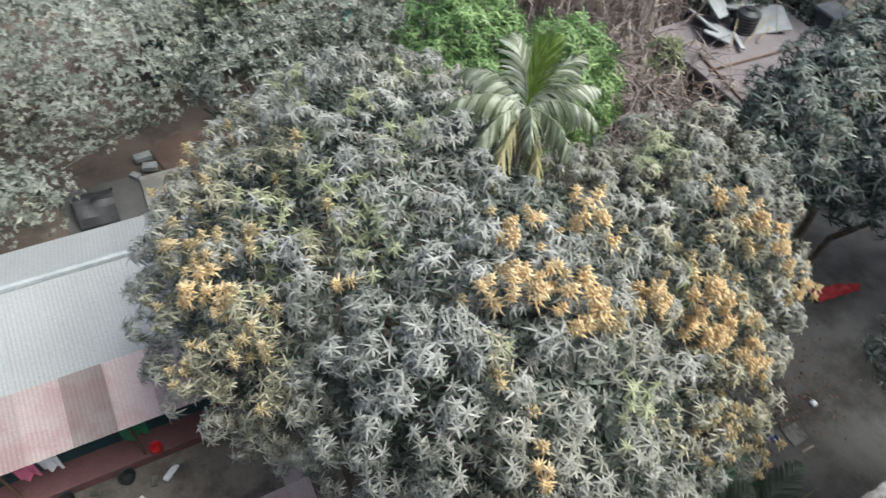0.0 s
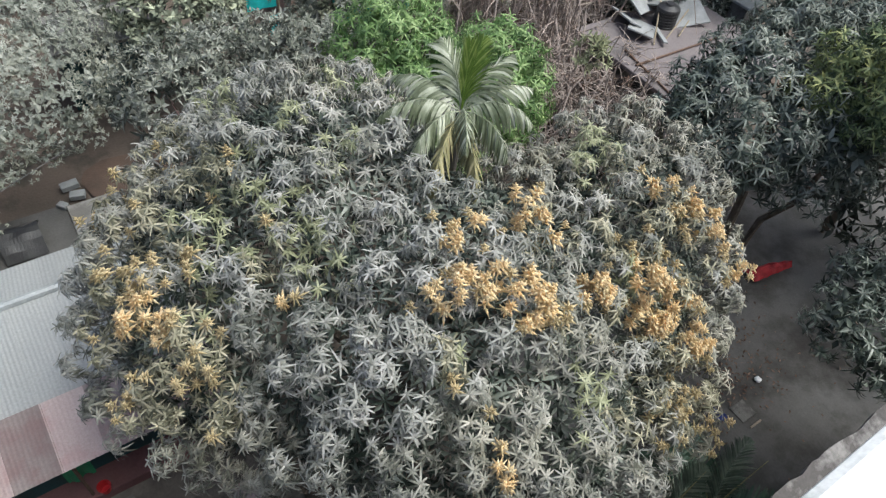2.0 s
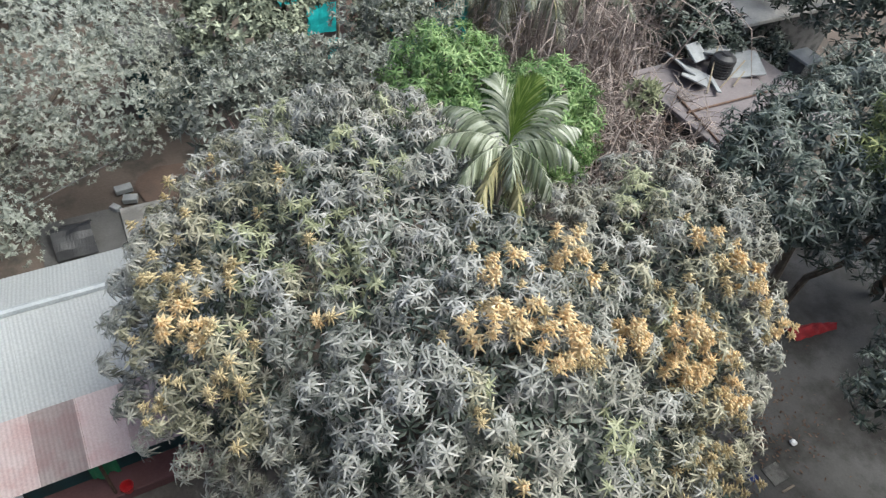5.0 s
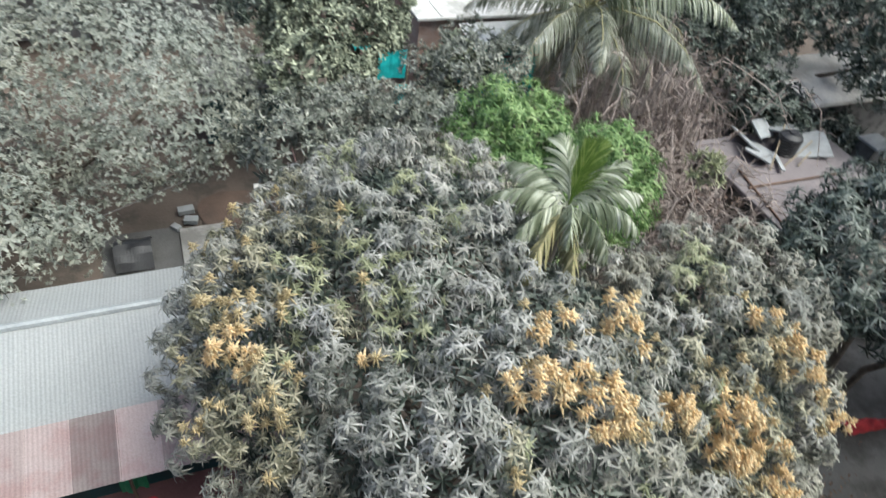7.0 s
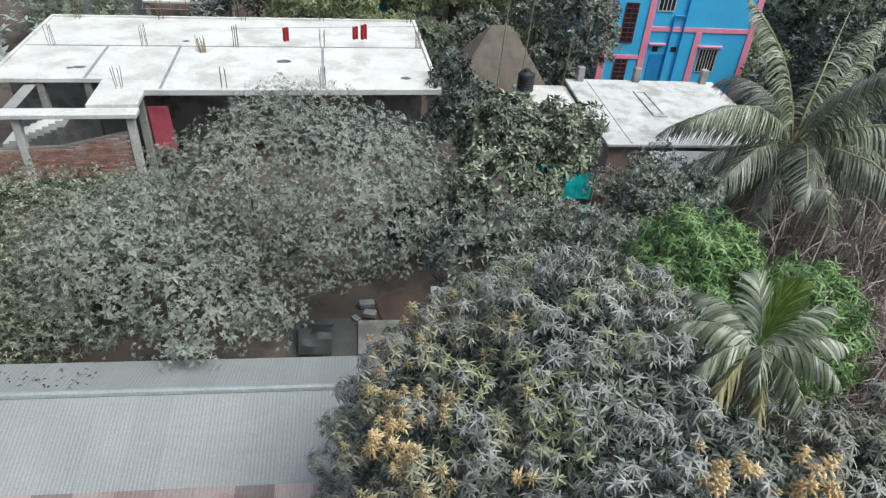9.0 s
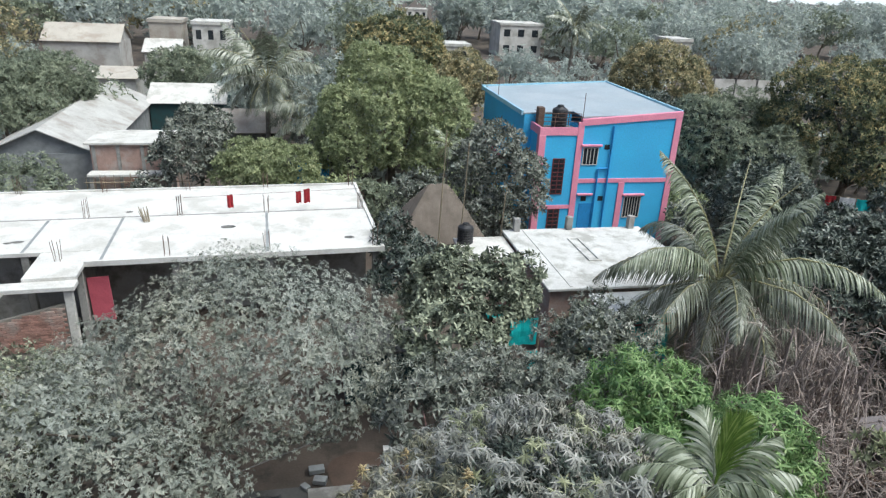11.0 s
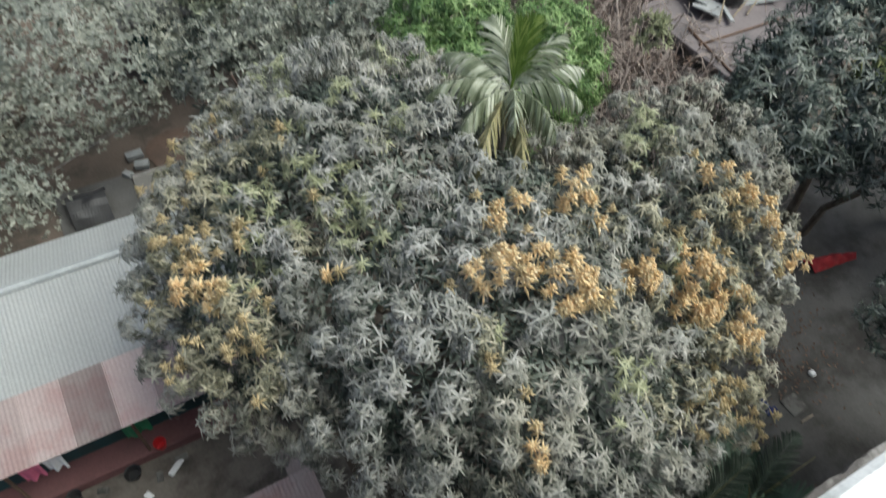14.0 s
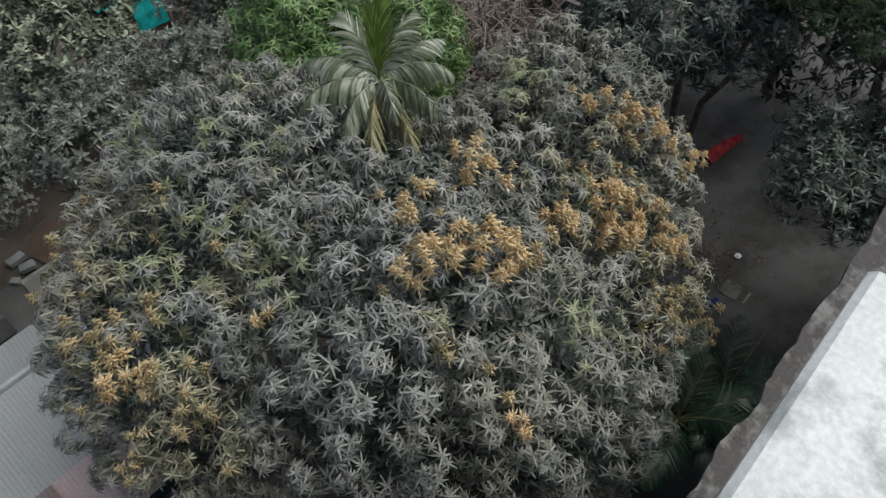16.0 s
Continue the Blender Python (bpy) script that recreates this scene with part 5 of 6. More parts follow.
RIGHT = [(19.4, 14.9, 3.0, 1.2, 1.2, 1.3), (20.8, 14.0, 1.7, 1.2, 1.2, 1.3), (22.6, 13.8, 1.8, 1.1, 1.1, 1.2), (*(18.86, 20.95, 4.04), 2.5, 2.4, 1.7), (*(19.87, 18.53, 4.14), 2.6, 2.4, 1.7), (*(24.89, 18.08, 5.48), 3.2, 3.0, 2.4), (*(24.35, 12.95, 5.34), 3.0, 3.0, 2.4)]
tree("dark_tree", (21.5, 20, 0), RIGHT, M_DARKMANGO, 31, (0.24, 0.08), 7, 8, 0.2, label="dense dark tree in shade", rough=0.22, rich=False)

# ---------------------------------------------------------------- dry vines and twigs
twigs = empty("dry_vine_thicket", 15.0, 15.5, 0, "thicket of dry brown vines and bare twigs", "thicket")
rng = np.random.default_rng(5)
for k in range(290):
    a = rng.uniform(0, 2 * math.pi)
    x, y = (12.4 + 5.0 * rng.random(), 13.8 + 3.6 * rng.random()) if k % 2 else (12.6 + 3.2 * rng.random(), 9.4 + 4.6 * rng.random())
    h = rng.uniform(1.6, 5.6) if k % 2 else rng.uniform(1.8, 3.5)
    dx, dy = rng.normal() * 1.3, rng.normal() * 1.1
    pts = [(x, y, 0), (x + 0.2 * dx, y + 0.2 * dy, h * 0.5), (x + 0.6 * dx, y + 0.6 * dy, h), (x + 1.1 * dx, y + 1.1 * dy, h * 0.85), (x + 1.5 * dx, y + 1.5 * dy, h * 0.45)]
    bm = limb(bmesh.new(), pts, [0.035, 0.028, 0.022, 0.016, 0.007], 4)
    for j in range(12):
        i = int(rng.integers(1, 4))
        t = rng.random()
        b0 = Vector(pts[i]).lerp(Vector(pts[i + 1]), t)
        d = Vector((rng.normal(), rng.normal(), rng.uniform(-0.9, 0.7))).normalized() * rng.uniform(0.4, 1.1)
        limb(bm, [tuple(b0), tuple(b0 + d * 0.5 + Vector((0, 0, 0.08))), tuple(b0 + d)], [0.014, 0.011, 0.006], 3)
    part("vine", bm, M_TWIG, twigs)
p, n = shell([(13.8, 15.0, 1.0, 2.4, 1.8, 1.8), (16.2, 15.6, 0.8, 2.4, 1.8, 1.4), (13.6, 12.0, 0.8, 1.5, 2.0, 1.6), (14.6, 11.0, 1.0, 1.3, 2.0, 1.7)], 18, rng, 0.3, 0.5)
v, f = scatter([rosette(rng, 5, 0.12, 0.05, 0.6, False) for _ in range(3)], p, frames_for(n, rng), rng.uniform(0.6, 1.2, len(p)), rng)
child_mesh("dry_foliage", mesh_np("dry_foliage", v, f, M_LITTER), twigs, "stuff")
tree("yellowing_bush", (11.45, 9.45, 0), [(*(11.44, 9.43, 5.57), 0.35, 0.35, 0.5)], M_YOUNG, 34, (0.16, 0.045), 7, 16, 0.03, clump=0.2, label="small bush with yellowing leaves", category="shrub")

# ---------------------------------------------------------------- plants below the camera
for base, top, seed in (((6.3, 0.9, 0), (6.25, 0.8, 2.7), 41), ((7.4, 0.6, 0), (7.3, 0.45, 2.4), 42)):
    palm("bushy_palm", base, top, seed, 14, 1.7, 0.5, 40, "dark green palm close to the wall", mats=(M_DARKPALM, M_WALLPALM, M_WALLPALM), group="wall palms", trunk_r=0.07, low=-0.1, high=1.35, rib=0.014, hang=0.8, arch_end=-1.2, blade=1.0)


def banana(base, seed, n=6, ln=1.7):
    rng = np.random.default_rng(seed)
    x, y, z = base
    ob = empty("banana_plant", x, y, 0, "banana plant with torn pale leaves", "plant", "banana plants")
    part("stem", limb(bmesh.new(), [(x, y, -0.1), (x, y, z * 0.6), (x, y, z)], [0.11, 0.09, 0.06], 8), M_PALM, ob)
    for k in range(n):
        a, e = 2.4 * k + seed, 1.2 - 0.16 * k
        v, f, q = [], [], 0
        px, pz, pts = 0.0, 0.0, []
        for i in range(13):
            t = i / 12
            w = 0.13 * math.sin(math.pi * min(1, 0.12 + 0.88 * t)) ** 0.6 * (1 + 0.12 * rng.normal())
            v += [(px, -w, pz - 0.12 * w), (px, 0, pz), (px, w, pz - 0.12 * w)]
            pts.append((px, pz))
            px += math.cos(e - 1.5 * t) * ln / 12
            pz += math.sin(e - 1.5 * t) * ln / 12
        for i in range(12):
            b0 = 3 * i
            f += [(b0, b0 + 3, b0 + 4), (b0, b0 + 4, b0 + 1), (b0 + 1, b0 + 4, b0 + 5), (b0 + 1, b0 + 5, b0 + 2)]
        rot = np.array(Matrix.Rotation(a, 3, "Z"))
        child_mesh("leaf", mesh_np("leaf", np.array(v) @ rot.T + np.array([x, y, z]), np.array(f), M_BANANA), ob)
    return ob


banana((4.9, 1.1, 1.5), 1, 7, 1.0)
banana((2.25, 2.85, 1.3), 3, 6, 0.8)

# ---------------------------------------------------------------- house with the tank, east
tankhouse = empty("flat_roofed_outhouse", 17.5, 11.3, 0, "low outhouse with a dusty cement roof", "outhouse")
part("roof_slab", B((15.7, 21.2, 9.0, 13.9, 2.65, 2.8), bevel=0.02), M_MAUVE, tankhouse, "dusty mauve-grey cement roof")
parts("wall", M_OLDCONC, tankhouse, (15.9, 21.0, 9.4, 9.6, 0, 2.65), (15.9, 16.1, 9.6, 13.2, 0, 2.65), (20.8, 21.0, 9.6, 13.2, 0, 2.65), (16.1, 20.8, 13.0, 13.2, 0, 2.65))
for (x, y, z, rx, ry, rz, w, h) in ((17.6, 12.7, 2.98, 8, 12, 35, 1.3, 0.9), (17.5, 13.4, 3.05, 25, 10, 70, 1.5, 0.5), (19.75, 12.7, 3.0, 12, -12, -25, 1.3, 1.2), (19.2, 13.5, 3.2, -22, 4, 5, 1.4, 0.7), (18.0, 12.2, 2.9, 5, 6, 60, 1.2, 0.16), (18.2, 13.5, 3.3, 30, 8, 15, 0.9, 0.7)):
    ob = part("broken_slab", B((-w / 2, w / 2, -h / 2, h / 2, -0.03, 0.03), bevel=0.012), M_PALECONC)
    ob.matrix_basis = pose(x, y, z, rx, ry, rz)
    tagged(ob, "broken pale concrete slab leaning on the roof", "slab", "roof rubble")
water_tank(18.75, 12.75, 2.8, 0.4, 0.8)
for a0, b0 in (((17.4, 11.9, 2.86), (18.9, 13.3, 3.5)), ((17.9, 11.9, 2.86), (19.5, 12.5, 3.3)), ((18.6, 11.9, 2.86), (19.3, 12.2, 3.1))):
    tagged(part("bamboo_pole", rod(bmesh.new(), a0, b0, 0.025, 0.025, 6), M_BAMBOO), "pale bamboo stick leaning on the tank", "pole", "tank sticks")
pole = part("bamboo_pole", rod(bmesh.new(), (16.3, 12.1, 2.85), (15.78, 9.1, 2.84), 0.04, 0.03, 7), M_RUSTBAR)
tagged(pole, "thin brown pole lying on the roof", "pole")
pole = part("bamboo_pole", rod(bmesh.new(), (16.0, 11.3, 2.84), (19.9, 11.2, 2.9), 0.04, 0.03, 7), M_RUSTBAR)
tagged(pole, "thin brown pole lying on the roof", "pole")
hut2 = empty("roof_hatch", 22.6, 12.6, 0, "small cement hut with a pale top", "hut")
part("wall", B((22.3, 23.1, 12.0, 12.7, 0, 2.9)), M_OLDCONC, hut2)
part("roof", B((22.2, 23.2, 11.9, 12.8, 2.9, 3.0), bevel=0.02), M_PALECONC, hut2)
shed3 = empty("pale_roofed_shed", 23.5, 16, 0, "shed with a pale flat roof behind the trees", "shed")
part("wall", B((21.4, 27.0, 14.4, 17.4, 0, 3.3)), M_OLDCONC, shed3)
part("roof", B((21.2, 27.2, 14.2, 17.6, 3.3, 3.45), bevel=0.02), M_PLASTER, shed3)

# ---------------------------------------------------------------- strip between the shed and the house
panel = part("concrete_slab", B((-0.48, 0.9, 14.6, 16.2, 0, 0.12), bevel=0.015), M_CONCRETE)
tagged(panel, "flat grey concrete slab lying beside the path", "slab")
bm = bmesh.new()
bmesh.ops.create_grid(bm, x_segments=12, y_segments=8, size=0.5)
for v in bm.verts:
    x, w = -2.25 + (v.co.x + 0.5) * 1.0, v.co.y + 0.5
    v.co = (x, 14.7 + 1.3 * w, 0.55 * math.sin(math.pi * (0.5 + 0.45 * abs(2 * w - 1))) + 0.06 * noise.noise(Vector((x * 3, w * 4, 0))) + 0.02)
ob = part("black_tarp", bm, M_BLACK)
ob.modifiers.new("thick", "SOLIDIFY").thickness = 0.02
tagged(ob, "black plastic sheet draped over a low heap", "tarp")
# strip in the dark yard cement
damp = part("dark_path", B((-2.6, -0.5, 14.2, 16.4, -0.03, 0.03)), M_YARD)
tagged(damp, "dark cement strip behind the shed", "path", kind="structure")
for x, y, a, w in ((-0.2, 17.05, 5, 0.24), (-0.1, 16.55, -15, 0.2), (-0.55, 16.3, 40, 0.1)):
    ob = part("cement_block", B((-w, w, -0.14, 0.14, 0, 0.16), bevel=0.012), M_PALECONC)
    ob.matrix_basis = pose(x, y, 0.0, 0, 0, a)
    tagged(ob, "pale cement block lying on the soil", "block", "loose blocks")
bm = bmesh.new()
ring = [bm.verts.new((1.3 + (1.3 + 0.35 * noise.noise(Vector((math.cos(k * 0.2618), math.sin(k * 0.2618), 5)) * 1.7)) * math.cos(k * 0.2618), 16.9 + (0.9 + 0.3 * noise.noise(Vector((math.cos(k * 0.2618), math.sin(k * 0.2618), 9)) * 1.7)) * math.sin(k * 0.2618), 0.012)) for k in range(24)]
top = bm.verts.new((1.3, 16.9, 0.09))
for k in range(24):
    bm.faces.new((ring[k], ring[(k + 1) % 24], top))
patch = part("earth_mound", bm, M_ORANGE)
tagged(patch, "low mound of orange-brown bare earth", "ground", kind="structure")
plank = part("plank", B((-0.11, 0.11, -0.52, 0.52, -0.03, 0.03), bevel=0.008), M_STAINED)
plank.matrix_basis = pose(2.04, 17.15, 0.16, 12, 0, -2)
tagged(plank, "grey wooden plank lying by the path", "plank")
coop = empty("small_shed", 2.4, 21.3, 0, "small dark shed with a flat grey roof", "shed")
part("wall", B((0.9, 3.7, 20.5, 22.4, 0, 2.1)), M_TEALDARK, coop)
part("roof", B((0.7, 3.9, 20.3, 22.6, 2.1, 2.2), bevel=0.01), M_OLDCONC, coop)
st = part("bamboo_pole", rod(bmesh.new(), (3.6, 18.9, 0.0), (3.3, 19.5, 1.5), 0.03, 0.03, 6), M_PINKPOLE)
tagged(st, "leaning pinkish wooden pole", "pole", "crossed poles")
st = part("bamboo_pole", rod(bmesh.new(), (3.4, 19.0, 0.9), (4.6, 20.1, 1.05), 0.03, 0.025, 6), M_PINKPOLE)
tagged(st, "pinkish wooden pole lying across another", "pole", "crossed poles")

# turquoise net fence behind the breadfruit tree
net = empty("net_fence", 7.6, 21.4, 0, "turquoise cloth fence behind the trees", "fence")
for x in (6.1, 7.3, 8.4, 9.4):
    part("post", rod(bmesh.new(), (x, 21.45, 0), (x, 21.45, 3.3 if x < 7.4 else 2.7), 0.04), M_BAMBOO, net)
for x0, x1, z0, z1 in ((7.2, 8.3, 1.5, 2.65), (6.05, 6.85, 2.75, 3.25), (7.95, 8.4, 0.4, 1.2)):
    bm = bmesh.new()
    bmesh.ops.create_grid(bm, x_segments=10, y_segments=10, size=0.5)
    for v in bm.verts:
        u, w = v.co.x + 0.5, v.co.y + 0.5
        v.co = (x0 + u * (x1 - x0), 21.4 + 0.05 * noise.noise(Vector((u * 4, w * 3, x0))), z0 + w * (z1 - z0) + 0.06 * noise.noise(Vector((u * 5, 0, x0))))
    ob = part("cloth", bm, M_TURQ, net)
    ob.modifiers.new("thick", "SOLIDIFY").thickness = 0.01
for x, y, z1 in ((5.95, 30.0, 8.0), (7.05, 30.0, 7.4), (9.0, 29.8, 5.3)):
    pp = part("bamboo_pole", rod(bmesh.new(), (x, y, 0), (x + 0.25, y, z1), 0.04, 0.025, 6), M_BAMBOO)
    tagged(pp, "tall thin bamboo pole", "pole", "bamboo poles")
for x, y in ((9.65, 29.0), (12.35, 29.05), (15.6, 29.0)):
    tagged(part("roof_stub", B((x - 0.15, x + 0.15, y - 0.15, y + 0.15, 3.3, 3.95), bevel=0.01), M_CONCRETE), "short grey concrete column stub on the roof", "column", "column stubs")
rt = water_tank(6.95, 28.3, 3.08, 0.38, 0.95)

# ---------------------------------------------------------------- clothes on the concrete roof
def cloth(name, x, y, z, w, h, material, label, turn=0.0, group="drying clothes"):
    bm = bmesh.new()
    bmesh.ops.create_grid(bm, x_segments=8, y_segments=8, size=0.5)
    for v in bm.verts:
        u, t = v.co.x, v.co.y
        v.co = (u * w, 0.05 * math.sin(u * 11) * (0.5 - t), t * h + 0.02 * math.sin(u * 7))
    ob = part(name, bm, material)
    ob.modifiers.new("thick", "SOLIDIFY").thickness = 0.012
    ob.matrix_basis = pose(x, y, z, 0, 0, turn)
    return tagged(ob, label, "cloth", group)


line = part("clothes_line", rod(rod(rod(bmesh.new(), (-6.1, 32.0, 4.45), (2.4, 32.0, 4.65), 0.008, seg=4), (2.4, 32.0, 3.6), (2.4, 32.0, 4.75), 0.02), (-6.1, 32, 3.6), (-6.1, 32, 4.55), 0.02), M_RUSTBAR)
tagged(line, "thin clothes line between bars on the roof", "clothes line")
cloth("red_cloth", -3.8, 32.0, 4.2, 0.28, 0.65, M_RED, "red cloth hanging on the roof line")
cloth("red_cloth", -0.6, 32.0, 4.3, 0.26, 0.6, M_RED, "red cloth hanging on the roof line")
cloth("red_cloth", -0.2, 32.0, 4.35, 0.3, 0.7, M_RED, "red cloth hanging on the roof line", 10)
for ob in [o for o in scene.collection.objects if o.parent is None and o.name.split(".")[0] in ("rubble_heap", "stick_bundle", "clothes_line", "red_cloth")]:
    ob.matrix_basis = ASKEW @ ob.matrix_basis
# laundry further off
ln = part("clothes_line", rod(rod(rod(bmesh.new(), (28.0, 32.3, 3.95), (31.6, 30.2, 4.0), 0.01, seg=4), (28, 32.3, 0), (28, 32.3, 4.0), 0.04), (31.6, 30.2, 0), (31.6, 30.2, 4.05), 0.04), M_BAMBOO)
tagged(ln, "clothes line between two poles among trees", "clothes line")
for k, (m_, w, lb) in enumerate(((M_CLOTHW, 0.6, "white cloth on a line"), (M_RED, 0.55, "red cloth on a line"), (M_CLOTHW, 0.8, "white cloth on a line"), (M_TURQ, 0.8, "teal cloth on a line"))):
    cloth("hanging_cloth", 28.5 + 0.75 * k, 32.0 - 0.44 * k, 3.62, w, 0.65, m_, lb, -30, "laundry on the line")

# ---------------------------------------------------------------- south courtyard clutter
def bucket(x, y, z, r, h, material, label):
    bm = bmesh.new()
    prof = [(r * 0.72, 0), (r, h), (r * 1.06, h), (r * 1.04, h + 0.015), (r * 0.93, h), (r * 0.68, 0.02)]
    rings = [[bm.verts.new((x + q * math.cos(2 * math.pi * k / 16), y + q * math.sin(2 * math.pi * k / 16), z + e)) for k in range(16)] for q, e in prof]
    for p, q in zip(rings, rings[1:]):
        for k in range(16):
            bm.faces.new((p[k], p[(k + 1) % 16], q[(k + 1) % 16], q[k]))
    bm.faces.new(list(reversed(rings[0])))
    bm.faces.new(rings[-1])
    return tagged(part("bucket", bm, material), label, "bucket", "household tubs")


bucket(-1.76, 7.5, 0.3, 0.13, 0.2, M_REDPL, "red plastic bucket on the veranda plinth")
bucket(-3.93, 7.2, 0.02, 0.16, 0.26, M_BLUEPL, "blue plastic bucket on the courtyard")
bucket(-3.6, 7.28, 0.02, 0.15, 0.24, M_BLACK, "black plastic tub on the courtyard")
bucket(-2.46, 7.28, 0.02, 0.17, 0.16, M_BLACK, "black cooking pan on the courtyard")
bucket(-4.25, 7.05, 0.02, 0.14, 0.2, M_REDPL, "red plastic tub on the courtyard")
cloth("hanging_cloth", -2.0, 7.7, 1.1, 0.5, 0.55, M_GREENPL, "green cloth hung under the eaves", 5, "clothes under the eaves")
cloth("hanging_cloth", -3.45, 7.45, 1.5, 0.35, 0.5, M_CLOTHW, "white cloth hung under the eaves", -8, "clothes under the eaves")
cloth("hanging_cloth", -3.85, 7.45, 1.5, 0.35, 0.5, M_CLOTHPK, "pink cloth hung under the eaves", 4, "clothes under the eaves")
eave = part("clothes_line", rod(bmesh.new(), (-4.3, 7.47, 1.76), (-1.8, 7.7, 1.38), 0.006, seg=4), M_BAMBOO)
tagged(eave, "thin line under the shed eaves", "clothes line")
for k, (x, y, w) in enumerate(((-1.5, 7.2, 0.14), (-1.65, 7.05, 0.2), (-2.0, 7.0, 0.12), (-2.3, 6.7, 0.1), (-3.1, 7.25, 0.12))):
    ob = part("rag", B((-w, w, -0.07, 0.07, 0, 0.05), bevel=0.02), M_CLOTHW if k % 2 else M_OLDCONC)
    ob.matrix_basis = pose(x, y, 0.02, 0, 0, 40 * k)
    tagged(ob, "crumpled grey-white rag on the ground", "rag", "scattered rags")
pad = part("cement_pad", B((-3.6, -1.9, 5.4, 6.3, 0.0, 0.035), bevel=0.01), M_CONCRETE)
tagged(pad, "pale smooth cement pad in the courtyard", "pad", kind="structure")

# ---------------------------------------------------------------- east yard
red = empty("red_tarp_heap", 15.9, 4.4, 0, "bright red cloth heaped under the tree", "cloth")
bm = bmesh.new()
bmesh.ops.create_grid(bm, x_segments=24, y_segments=14, size=0.5)
for v in bm.verts:
    u, w = v.co.x, v.co.y
    v.co = (15.85 + u * 1.5, 4.4 + w * (0.38 - 0.25 * u) - 0.3 * u, 0.03 + 0.35 * max(0, math.cos(w * 2.9)) * (0.8 - 0.8 * abs(u)) + 0.07 * noise.noise(Vector((u * 7, w * 5, 0))) + 0.07)
part("cloth", bm, M_RED, red).modifiers.new("thick", "SOLIDIFY").thickness = 0.03
tagged(part("rag", B((10.75, 11.1, 1.85, 1.98, 0.02, 0.07), (10.9, 11.0, 1.95, 2.25, 0.02, 0.06), bevel=0.02), M_BLUECLOTH), "dark blue rag on the yard", "rag")
tagged(part("plastic_scrap", B((12.5, 12.68, 2.08, 2.24, 0.02, 0.12), bevel=0.04), M_CLOTHW), "white plastic scrap on the yard", "scrap", "yard scraps")
tagged(part("plastic_scrap", B((11.35, 11.75, 1.35, 1.4, 0.02, 0.06), bevel=0.01), M_WOOD), "brown stick lying on the yard", "scrap", "yard scraps")
tagged(part("board", B((11.3, 11.8, 1.55, 2.0, 0.02, 0.05), bevel=0.01), M_OLDCONC), "flat grey board lying on the yard", "board")
rng = np.random.default_rng(77)
v, f = leaf_shape(0.12, 0.05, 0.2, rich=False)
n = 500
p = np.stack([12.2 + rng.normal(size=n) * 0.9, 3.0 + rng.normal(size=n) * 0.8, np.full(n, 0.05)], -1)
far = rng.random(n) < 0.25
p[far] += rng.normal(size=(far.sum(), 3)) * np.array([2.0, 1.2, 0])
nn = np.array([0, 0, 1.0]) + rng.normal(size=(n, 3)) * 0.25
V, F = scatter([(v, f)], p, frames_for(nn, rng), rng.uniform(0.6, 1.2, n), rng)
lit = new("leaf_litter", mesh_np("leaf_litter", V, F, M_LITTER))
tagged(lit, "brown dry leaves scattered on the yard", "leaves", kind="stuff")
n = 70
p = np.stack([rng.uniform(-8.6, -6.2, n), 11.15 + rng.normal(size=n) * 0.3, np.zeros(n)], -1)
p = p[(p[:, 1] > 10.65) & (p[:, 1] < 11.85)]
p[:, 2] = 3.2 - (p[:, 1] - 10.5) * 0.324 + 0.03
V, F = scatter([(v, f)], p, frames_for(np.array([0, 0.3, 1.0]) + rng.normal(size=p.shape) * 0.2, rng), rng.uniform(0.6, 1.2, len(p)), rng)
lit = new("leaf_litter", mesh_np("leaf_litter", V, F, M_LITTER))
tagged(lit, "dry brown leaves lying on the tin roof", "leaves", kind="stuff")

